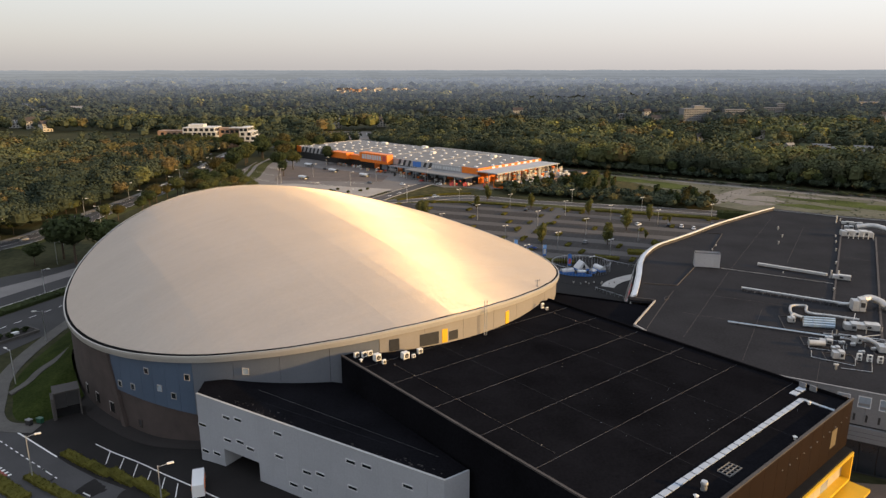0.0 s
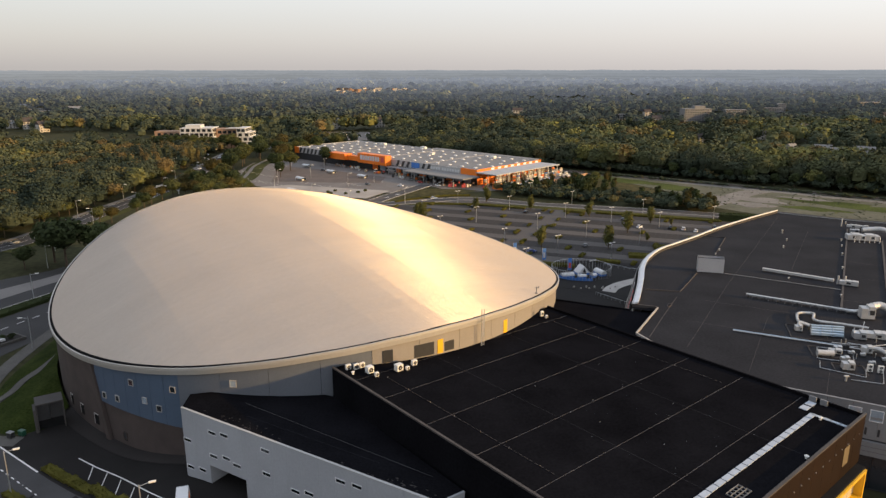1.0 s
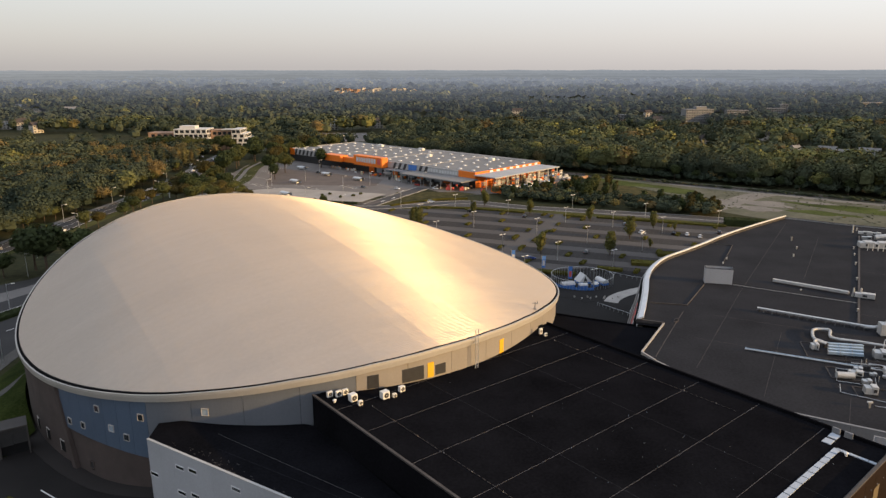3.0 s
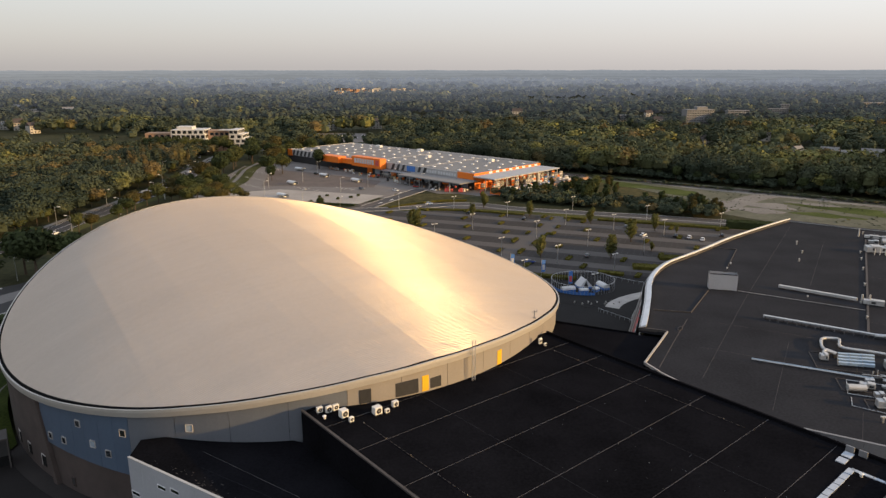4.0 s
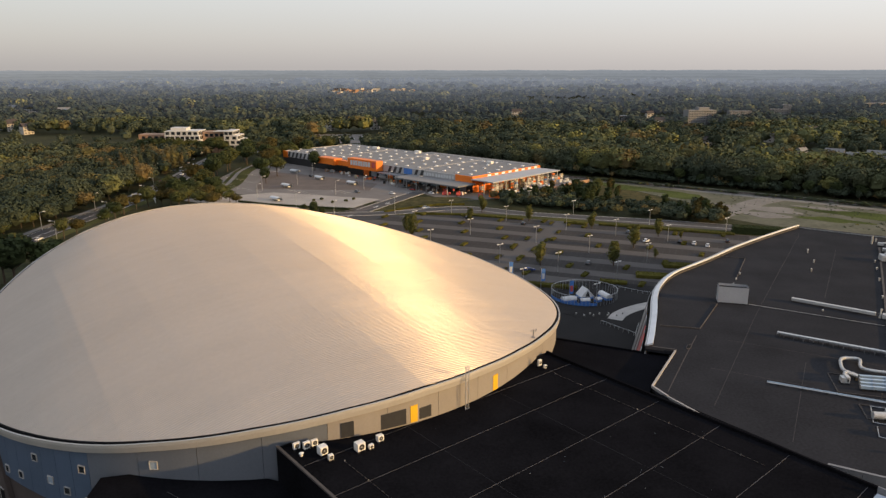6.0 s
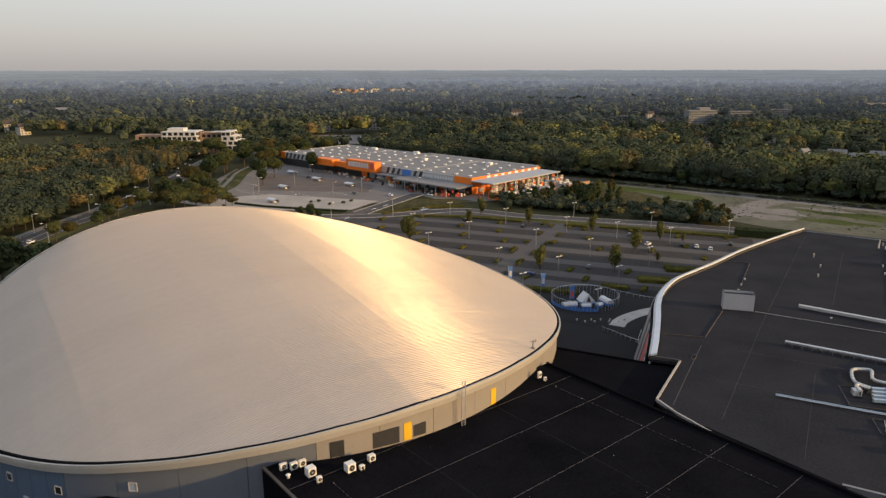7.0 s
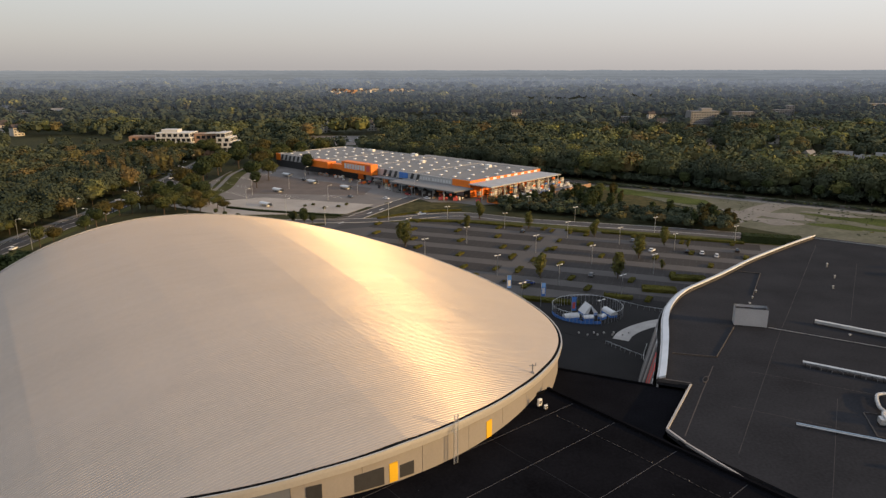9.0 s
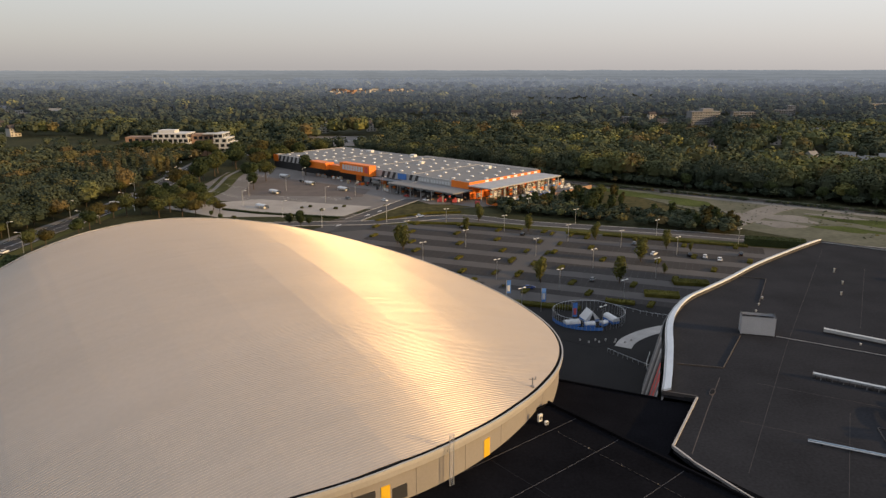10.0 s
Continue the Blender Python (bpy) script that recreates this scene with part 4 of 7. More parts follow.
def pipe_loop(pts, z=16.72, r=0.06, mat="steel"):
    t = thing("pipe_loop", "thin pipe laid in a loop on the grey roof", "pipe", "roof pipes")
    for p, q in zip(pts, pts[1:]):
        bm = bmesh.new()
        tube(bm, (*p, z), (*q, z), r, n=6)
        part("pipe_run", bm, mat, t)
        part("block", boxes((p[0] - 0.15, p[1] - 0.15, 16.5, p[0] + 0.15, p[1] + 0.15, z)), "dark", t)
        c = (Vector(p) + Vector(q)) / 2
        part("block", boxes((c.x - 0.15, c.y - 0.15, 16.5, c.x + 0.15, c.y + 0.15, z)), "dark", t)


# by the first duct
air_handler(112.6, 184.6, -32, 4.6, 1.5, 1.6)
pipe([(110.6, 186.4, 16.5), (110.6, 186.4, 18.9)], 0.22, "duct", "upright pale metal vent pipe", stands=False)
pipe([(113.0, 187.0, 16.5), (113.0, 187.0, 18.6)], 0.22, "duct", "upright pale metal vent pipe", stands=False)
# by the second duct: bend, tall unit, and the broad duct behind it
bent_duct([(99.6, 162.8, 17.2), (101.5, 162.0, 17.3), (102.2, 160.6, 18.0), (103.0, 159.6, 18.6)], 0.45, mat="steel")
air_handler(102.2, 159.0, -12, 3.0, 2.4, 3.4)
bent_duct([(103.6, 160.6, 18.8), (106.6, 161.6, 19.0), (108.6, 160.4, 18.4), (109.4, 158.4, 17.6), (113.0, 156.8, 17.4), (119, 154.5, 17.4)], 0.85)
# blue bundle with its loop and units
bent_duct([(84.6, 154.0, 17.2), (84.4, 156.0, 17.25), (86.0, 159.6, 17.3), (87.4, 161.0, 17.3), (89.6, 160.9, 17.3), (90.2, 160.0, 17.3), (88.6, 157.0, 17.2), (89.4, 155.4, 17.2), (93.0, 153.9, 17.2), (98.0, 151.2, 17.2)], 0.30, "round air duct laid in a loop on the roof")
air_handler(82.0, 151.0, -14, 1.5, 1.5, 1.6)
for k in range(2):
    bent_duct([(82.3 + 0.5 * k, 151.6 + 0.5 * k, 17.6), (83.0 + 0.5 * k, 152.9 + 0.5 * k, 17.9), (84.2 + 0.4 * k, 152.8 + 0.4 * k, 17.6), (85.2 + 0.4 * k, 152.4 + 0.4 * k, 17.3)], 0.24, "small bent air duct beside a blue duct bundle")
# pipework and frames between the units
pipe([(85.6, 143.6, 16.85), (92.5, 141.6, 16.85), (100.0, 138.4, 16.85)], 0.09, "steel", "steel pipe run on low stands")
pipe([(86.2, 144.6, 17.2), (91.0, 143.2, 17.2), (91.2, 146.2, 17.2)], 0.08, "dark", "dark pipe run on low stands")
for x, y, h in ((84.6, 143.9, 1.5), (87.2, 142.9, 1.3), (88.6, 143.6, 1.2), (90.6, 136.2, 1.0), (86.3, 135.6, 1.1), (84.6, 131.6, 0.9), (91.6, 130.4, 0.9), (95.6, 144.2, 1.6), (99.4, 144.6, 1.4)):
    pipe([(x, y, 16.5), (x, y, 16.5 + h)], 0.09, "steel" if x > 86 else "dark", "thin upright vent pipe between roof units", stands=False)
for x, y, l, w in ((85.2, 149.6, 11.0, 8.6), (82.6, 138.6, 7.6, 5.4), (82.0, 130.4, 5.6, 4.6), (95.5, 133.0, 9.0, 5.0)):
    t = thing("support_frame", "dark steel beams under roof units", "support frame", "roof support frames", at=Matrix.Translation((x, y, 16.5)) @ Matrix.Rotation(radians(-17), 4, "Z"))
    for sgn in (-1, 1):
        part("beam", boxes((-l / 2, sgn * w / 2 - 0.08, 0, l / 2, sgn * w / 2 + 0.08, 0.2)), "seam", t)
        part("cross_beam", boxes((sgn * l / 2 - 0.08, -w / 2 + 0.08, 0, sgn * l / 2 + 0.08, w / 2 - 0.08, 0.19)), "seam", t)
for x, y, l in ((86.4, 137.6, 1.2), (88.2, 136.6, 1.0), (87.6, 132.4, 1.2), (91.2, 134.2, 0.9)):
    air_handler(x, y, -18, l, 0.8, 0.95, "steel", "small galvanised unit on the roof")
pipe([(92.3, 147.2, 16.5), (92.3, 147.2, 19.0)], 0.1, "steel", "upright galvanised steel pipe", stands=False)
air_handler(93.0, 146.2, -20, 2.6, 2.2, 2.0, "steel", "galvanised air handling unit on the roof")
air_handler(97.2, 146.4, -20, 4.6, 2.2, 1.7)
pipe([(95.0, 148.6, 16.9), (97.2, 151.6, 18.6)], 0.07, "steel", "slanting galvanised steel pipe", stands=False)
# front group
roof_drum(80.4, 136.6, -8, 3.2, 0.65)
air_handler(83.2, 138.0, -26, 2.6, 1.2, 1.3)
air_handler(85.0, 140.2, -26, 1.6, 1.0, 1.0, "steel", "small galvanised unit on the roof")
air_handler(87.0, 140.8, -26, 1.4, 1.0, 1.1, "dark", "small dark unit on the roof")
air_handler(81.4, 130.2, -14, 2.2, 1.6, 1.9)
air_handler(83.0, 134.0, -14, 1.6, 1.2, 1.3, "steel", "small galvanised unit on the roof")
bent_duct([(89.4, 138.6, 17.3), (91.4, 138.0, 17.8), (92.6, 136.6, 17.6), (93.2, 134.6, 17.2), (95.8, 133.4, 17.2)], 0.42)
air_handler(90.0, 138.4, -20, 2.0, 1.5, 1.8)
air_handler(93.8, 133.2, -16, 4.2, 2.2, 1.9)
air_handler(98.6, 131.8, -16, 4.0, 2.6, 2.3)
for x, y in ((85.2, 129.2), (86.9, 128.5), (88.6, 127.7)):
    ac_unit(Matrix.Translation((x, y, 16.5)) @ Matrix.Rotation(radians(-16), 4, "Z"), 1.0, 0.45, 1.45, fans=2)
pipe_loop([(81.3, 141.4), (78.3, 135.6), (84.5, 133.2), (87.5, 139.0), (81.3, 141.4)])
pipe_loop([(78.1, 134.2), (76.4, 130.9), (82.9, 126.4), (85.1, 130.2)])
pipe_loop([(79.5, 125.4), (84.5, 123.5), (87.4, 128.3)])
pipe_loop([(84.0, 143.4), (96.5, 139.2), (101.0, 137.0)])
pipe_loop([(88.7, 142.9), (92.5, 141.0), (97.5, 142.2)], 17.0, 0.1)
t = thing("roof_vent", "small steel vent with two heads", "roof vent", "roof vents", at=Matrix.Translation((78.3, 125.2, 16.5)))
part("pipe", boxes((-0.15, -0.15, 0, 0.15, 0.15, 0.9)), "steel", t)
part("cap", boxes((-0.45, -0.2, 0.9, 0.45, 0.2, 1.2), bevel=0.05), "duct", t)
# far group beside the tray
air_handler(146.5, 236.0, -14, 10.0, 3.2, 2.4)
for k in range(6):
    pipe([(142.6 + 1.5 * k, 233.6 - 0.35 * k, 16.5), (142.6 + 1.5 * k, 233.6 - 0.35 * k, 18.6)], 0.12, "unit", "short upright white vent pipe", stands=False)
bent_duct([(150.5, 243.0, 18.6), (156.0, 241.5, 19.2), (160.0, 238.0, 18.2), (163.0, 234.0, 17.4), (169.0, 231.0, 17.3)], 0.9)
air_handler(155.6, 254.4, -26, 7.0, 1.4, 1.4)
pipe([(152.0, 258.6, 16.5), (152.0, 258.6, 19.4)], 0.25, "duct", "upright pale metal vent pipe", stands=False)
air_handler(150.5, 247.5, -26, 3.0, 1.5, 1.5, "steel", "galvanised air handling unit on the roof")
tray = thing("cable_tray", "long brown cable tray across the grey roof", "cable tray")
for i in range(24):
    p = Vector((96.6, 139.9)).lerp(Vector((152.7, 234.6)), i / 24)
    q = Vector((96.6, 139.9)).lerp(Vector((152.7, 234.6)), (i + 0.97) / 24)
    wall_line(p, q, 16.5, 16.8, "seam", "tray_length", tray, 0.5)
for x, y, h in ((124.1, 246.9, 1.3), (120.2, 235.5, 0.9), (114.4, 225.8, 0.9), (139.1, 235.5, 0.8), (134.7, 227.4, 0.8), (128.5, 216.1, 1.0), (120.0, 200.8, 0.9), (105.2, 175.0, 0.8), (91.9, 222.7, 0.6), (88.7, 217.5, 0.6), (85.8, 212.5, 0.6), (99.5, 191.5, 0.4), (110.5, 186.5, 0.4), (155.5, 262.0, 1.0), (170.0, 255.0, 1.2)):
    t = thing("roof_vent", "small pale roof vent with a cap", "roof vent", "roof vents", at=Matrix.Translation((x, y, 16.5)))
    part("pipe", boxes((-0.14, -0.14, 0, 0.14, 0.14, h * 0.8)), "steel", t)
    part("cap", boxes((-0.24, -0.24, h * 0.8, 0.24, 0.24, h), bevel=0.04), "duct", t)
t = thing("roof_hatch", "dark oval roof hatch with a rusty rim", "roof hatch", at=Matrix.Translation((58.4, 168.7, 16.5)) @ Matrix.Rotation(radians(60), 4, "Z") @ Matrix.Diagonal((1.5, 0.5, 1, 1)))
bm = bmesh.new()
tube(bm, (0, 0, 0), (0, 0, 0.12), 1.0, n=20)
part("rim", bm, "tile", t)
bm = bmesh.new()
tube(bm, (0, 0, 0.1), (0, 0, 0.14), 0.78, n=20)
part("lid", bm, "gutter", t)


# ---- trees ----
rng = np.random.default_rng(7)


def crown_quads(seed, n, rx, rz, size, lobes=9, tall=False, ruffle=0.38, spread=0.55):
    """Leaf clumps on the lobes of a crown round the origin, as (n, 4, 3)."""
    r = np.random.default_rng(seed)
    c = r.normal(size=(lobes, 3))
    c /= np.linalg.norm(c, axis=1)[:, None]
    c[:, 2] = np.abs(c[:, 2]) * 0.9 - 0.25
    c *= np.array([rx * spread, rx * spread, rz * spread * 1.1]) * r.uniform(0.7, 1.15, (lobes, 1))
    rad = r.uniform(0.95 - spread, 1.17 - spread, lobes) * min(rx, rz)
    if tall:
        # lobes stacked to a tapering oval
        f = np.linspace(-0.85, 0.9, lobes)
        c = np.stack([r.normal(scale=0.22, size=lobes) * rx, r.normal(scale=0.22, size=lobes) * rx, f * rz], 1)
        rad = rx * 0.78 * np.sqrt(np.clip(1.05 - np.abs(f + 0.15) ** 1.6, 0.08, 1))
    k = r.integers(0, lobes, n)
    d = r.normal(size=(n, 3))
    d[:, 2] += 0.35
    d /= np.linalg.norm(d, axis=1)[:, None]
    p = c[k] + d * rad[k][:, None] * r.uniform(0.80, 1.10, (n, 1))
    # the crown narrows below, so that its lower leaves hang towards the ground
    low = np.clip(-p[:, 2] / rz, 0, 1)
    p[:, :2] *= (1 - 0.4 * low)[:, None]
    nrm = d + r.normal(scale=ruffle, size=(n, 3))
    nrm[:, 2] -= 0.7 * low
    nrm /= np.linalg.norm(nrm, axis=1)[:, None]
    ref = r.normal(size=(n, 3))
    a0 = np.cross(nrm, ref)
    a0 /= np.linalg.norm(a0, axis=1)[:, None]
    b0 = np.cross(nrm, a0)
    s = size * r.uniform(0.6, 1.3, (n, 1))
    q = np.stack([p - a0 * s - b0 * s * 0.7, p + a0 * s * 0.8 - b0 * s, p + a0 * s + b0 * s * 0.8, p - a0 * s * 0.7 + b0 * s], 1)
    return q


def core_quads(rx, rz, seed, nu=6, nv=3):
    """A rough closed body inside the crown, as quads."""
    r = np.random.default_rng(seed)
    jit = r.uniform(0.7, 0.95, (nv + 1, nu))
    pts = np.zeros((nv + 1, nu, 3))
    for j in range(nv + 1):
        t = math.pi * j / nv
        for i in range(nu):
            f = 2 * math.pi * i / nu
            pts[j, i] = (rx * math.sin(t) * math.cos(f), rx * math.sin(t) * math.sin(f), -rz * math.cos(t) * 0.9)
    pts *= jit[:, :, None]
    out = []
    for j in range(nv):
        for i in range(nu):
            out.append([pts[j, i], pts[j, (i + 1) % nu], pts[j + 1, (i + 1) % nu], pts[j + 1, i]])
    return np.array(out)


def trunk_mesh(h, r0):
    bm = bmesh.new()
    tube(bm, (0, 0, -0.3), (0, 0, h * 0.55), r0, r0 * 0.6, n=7)
    tube(bm, (0, 0, h * 0.5), (0.1, 0.05, h * 0.9), r0 * 0.6, r0 * 0.2, n=6)
    for i in range(5):
        f = i * 1.9
        z = h * (0.35 + 0.08 * i)
        tube(bm, (0, 0, z), (math.cos(f) * h * 0.22, math.sin(f) * h * 0.22, z + h * 0.2), r0 * 0.35, r0 * 0.1, n=5)
    return mesh_of("trunk", bm, "bark")


def tree_kind(seed, h, rx, mat="leaf", n=420, size=0.42, label="green deciduous tree with a full crown", group="trees", tall=False):
    """A tree with trunk and crown, kept as the first of its kind."""
    t = thing("tree", label, "tree", group)
    tr = new("trunk", trunk_mesh(h, 0.022 * h))
    tr.parent = t
    cz = h * 0.6
    rz = h * 0.42
    q = np.concatenate([crown_quads(seed, n, rx, rz, size, 11 if tall else 9, tall), core_quads(rx * (0.6 if tall else 0.75), rz * 0.75, seed)]) + np.array([0, 0, cz])
    quads_mesh("crown", q, mat, t)
    return t


KINDS = [tree_kind(s, 12, 4.4, m, 1000, 0.33) for s, m in ((1, "leaf"), (2, "leafdark"), (3, "leaf"), (4, "leafdark"))]
YOUNG = [tree_kind(s, 9.0, 2.2, "leafyoung", 900, 0.23, "young tree with a narrow oval crown in a paved car park", "car park trees", True) for s in (11, 12)]
SLIM = [tree_kind(s, 10.0, 2.3, "leafbrown" if s == 13 else "leafdark", 560, 0.4, "slim dark tree in rough scrub", "scrub trees", True) for s in (13, 14, 15)]
used = set()


def plant(kinds, x, y, k=1.0, turn=None, wide=1.0):
    i = int(rng.integers(0, len(kinds)))
    m = Matrix.Translation((x, y, level(x, y))) @ Matrix.Rotation(rng.uniform(0, 6.28) if turn is None else turn, 4, "Z") @ Matrix.Diagonal((k * wide, k * wide, k, 1))
    ob = kinds[i]
    if ob.name not in used:
        used.add(ob.name)
        ob.matrix_basis = m
        return ob
    return copy_thing_plain(ob, m)


def copy_thing_plain(ob, m):
    keep = ob.matrix_basis.copy()
    ob.matrix_basis = Matrix()
    c = copy_thing(ob, m)
    ob.matrix_basis = keep
    return c


MAIN_ROAD = [(-262, 170), (-225, 225), (-190, 284), (-182, 318), (-180, 360), (-176, 410), (-175, 465), (-179, 518), (-183, 567), (-187, 612), (-184, 640), (-166, 668), (-140, 700), (-120, 760), (-110, 830)]
CYCLE = [(-140, 440), (-135.5, 476), (-139, 508), (-143.5, 538), (-144, 560), (-143, 590)]
road_line = [Vector((p.x, p.y)) for p in smooth_line([Vector((*p, 0)) for p in MAIN_ROAD], 8)]


def road_dist(x, y):
    return min(math.hypot(p.x - x, p.y - y) for p in road_line)


def store_st(x, y):
    """Along and behind the front of the store."""
    dx, dy = x + 124, y - 590
    return dx * 0.726 - dy * 0.688, dx * 0.688 + dy * 0.726


def rail_side(x, y):
    """How far a place lies beyond the railway."""
    return (x - 91) * 0.564 + (y - 516) * 0.826


# houses and blocks among the trees: x, y, turn, length, depth, storeys, flat roof
HOMES = (
    (296, 590, 28, 9, 8, 3, 0), (318, 596, -32, 16, 8, 2, 0), (338, 584, -32, 16, 8, 2, 0), (322, 570, -32, 18, 8, 2, 0), (346, 562, -32, 18, 8, 2, 0), (334, 610, -32, 14, 8, 2, 0), (362, 596, -32, 16, 8, 2, 0),
    (322, 545, -32, 16, 8, 2, 0), (345, 536, -32, 14, 8, 2, 0), (366, 566, -32, 14, 8, 2, 0), (405, 800, -10, 13, 8, 3, 0), (420, 812, 10, 10, 8, 3, 0), (264, 715, 5, 11, 8, 2, 0), (210, 690, 15, 10, 8, 2, 0),
    (346, 752, 0, 10, 8, 2, 0), (286, 935, -10, 13, 9, 3, 0), (262, 1020, 5, 19, 10, 3, 1), (300, 1030, 10, 10, 8, 4, 0), (470, 1130, 0, 34, 12, 3, 1), (341, 947, 8, 38, 15, 7, 1),
    (555, 1180, -12, 29, 12, 3, 1), (575, 1195, -12, 12, 12, 5, 1), (874, 1730, 0, 51, 14, 4, 1), (835, 1380, 10, 51, 14, 3, 1), (-607, 1165, 15, 19, 9, 3, 0), (-640, 1150, 0, 26, 9, 2, 1),
    (-700, 1215, 10, 29, 9, 2, 1), (-735, 1240, -10, 16, 9, 3, 0), (-520, 880, 35, 11, 12, 3, 0), (-545, 890, 0, 13, 9, 2, 0), (-500, 872, -20, 11, 8, 2, 0), (-478, 838, 60, 12, 9, 3, 0),
    (-135, 880, 25, 13, 9, 3, 0), (-80, 905, 10, 11, 9, 3, 0), 
     (700, 980, 10, 16, 9, 3, 0), (640, 1010, -10, 13, 9, 3, 0), (120, 1120, 0, 16, 9, 3, 0),
)
home_xy = np.array([(h[0], h[1]) for h in HOMES], dtype=float)
home_dir = home_xy / np.linalg.norm(home_xy, axis=1)[:, None]
home_half = np.array([h[3] * 0.42 for h in HOMES])


def clear_of_homes(x, y):
    """Gardens and lawns lie open before the houses."""
    d = np.array((x, y)) - home_xy
    along = (d * home_dir).sum(1)
    across = np.abs(d[:, 0] * home_dir[:, 1] - d[:, 1] * home_dir[:, 0])
    return not bool(np.any((along < 9) & (along > -0.09 * np.linalg.norm(home_xy, axis=1)) & (across < home_half)))


def road_x(y):
    """Where the main road lies at a distance."""
    return min((abs(p.y - y), p.x) for p in road_line)[1]


def wooded(x, y):
    """Whether trees stand at a place of the landscape, and how densely."""
    if y < 255 or road_dist(x, y) < (9.0 if x < -180 and y < 430 else 11.5) or not clear_of_homes(x, y):
        return 0
    s, n = store_st(x, y)
    if -30 < s < 245 and -150 < n < 92 and x > road_x(y):
        return 0
    rd = rail_side(x, y)
    if x > -60 and rd < 17 and s > 0:
        return 0
    if x < road_x(y):
        if y < 455 or (x > -275 and y < 620):
            return 1.0
        if -320 < x < -206 and 618 < y < 650:
            return 0.92
        if -262 < x and 620 < y < 648:
            return 0.3
        if -270 < x and 648 <= y < 685:
            return 0.0
        if x < -262 and y < 596:
            return 1.0
        if x < -262 and y < 640:
            return 0.22
        if x < -235 and y < 800:
            return 0.08
        if x < -345 and y < 835:
            return 0.06
        return 0.9 if noise.noise(Vector((x * 0.012, y * 0.016, 6.0))) > -0.25 else 0.25
    if x < -60 and y < 640:
        return 0.0
    if -160 < x < -60 and 690 < y < 850:
        return 0.0
    if 285 < x < 400 and 24 < rd < 190 and y > 470:
        return 0.22
    if rd < 130 and x > -60:
        return 1.0
    return 0.9 if noise.noise(Vector((x * 0.006, y * 0.006, 3.3))) > -0.2 else 0.3


def scatter(y0, y1, step, spread):
    """Jittered places over the view between two distances."""
    out = []
    y = y0
    while y < y1:
        half = 0.68 * y + 45 if spread is None else spread
        x = -half
        while x < half:
            out.append((x + rng.uniform(-0.45, 0.45) * step, y + rng.uniform(-0.45, 0.45) * step))
            x += step
        y += step
    return out


def forest(name, places, kinds, label, mat, hmean, brown=0.0, mid=0.35, wide=1.0, bright=0.05, vary=0.12):
    """Woods as one mesh of leaf clumps, each tree with its own height and tone."""
    rows, tones = [], []
    kq = [np.concatenate([q, c]) for q, c in kinds]
    for x, y in places:
        q = kq[int(rng.integers(0, len(kq)))]
        f = rng.uniform(0, 6.28)
        patch = noise.noise(Vector((x * 0.0065, y * 0.008, 1.7))) + 0.5 * noise.noise(Vector((x * 0.02, y * 0.02, 8.1)))
        k = hmean * (1 + 0.42 * min(0.6, max(-0.35, patch))) * rng.choice((0.8, 0.9, 0.95, 1.05, 1.12, 1.22)) * rng.uniform(0.92, 1.08)
        kx = k * wide * rng.uniform(0.85, 1.3)
        c, s = math.cos(f) * kx, math.sin(f) * kx
        r = np.empty_like(q)
        r[..., 0] = q[..., 0] * c - q[..., 1] * s + x
        r[..., 1] = q[..., 0] * s + q[..., 1] * c + y
        r[..., 2] = q[..., 2] * k + level(x, y)
        rows.append(r)
        grove = noise.noise(Vector((x * 0.022, y * 0.022, 5.3)))
        # a raised yellow-green tone on some trees stands for sunlit crowns
        tone = min(0.82, max(0.0, mid + 0.35 * patch + 0.3 * grove + rng.uniform(-vary, vary) + (0.38 if rng.uniform() < bright * (1 + 2.5 * grove) else 0)))
        if rng.uniform() < brown * (1 + 1.5 * noise.noise(Vector((x * 0.02, y * 0.02, 4.4)))):
            tone = rng.uniform(0.88, 1.0)
        tones.append(np.full(len(q), tone))
    if rows:
        tagged(quads_mesh(name, np.concatenate(rows), mat, tone=np.concatenate(tones)), label, "woodland", kind="stuff")


def unit_kind(seed, n, size, rx=0.36, lobes=8, tall=False, nu=6, nv=3, ruffle=0.38, spread=0.55):
    """A tree crown of height one."""
    return crown_quads(seed, n, rx, 0.40, size, lobes, tall, ruffle, spread) + np.array([0, 0, 0.58]), core_quads(rx * (0.5 if tall else 0.72), 0.36, seed, nu, nv) + np.array([0, 0, 0.52])


def fir_kind(seed, n, size):
    """A pointed conifer of height one, tier over tier."""
    r = np.random.default_rng(seed)
    h = 1 - np.sqrt(r.uniform(0, 1, n))
    f = r.uniform(0, 6.28, n)
    rad = 0.24 * (1 - h) * (0.75 + 0.25 * np.sin(h * 60 + r.uniform(0, 1, n))) * r.uniform(0.75, 1.1, n)
    p = np.stack([np.cos(f) * rad, np.sin(f) * rad, 0.08 + 0.92 * h], 1)
    out = np.stack([np.cos(f), np.sin(f), np.full(n, -0.35)], 1)
    side = np.stack([-np.sin(f), np.cos(f), np.zeros(n)], 1)
    s = size * r.uniform(0.6, 1.3, (n, 1))
    q = np.stack([p - side * s, p + out * s * 1.5 - side * s * 0.3, p + out * s * 1.5 + side * s * 0.3, p + side * s], 1)
    c = core_quads(0.13, 0.4, seed) + np.array([0, 0, 0.42])
    return q, c


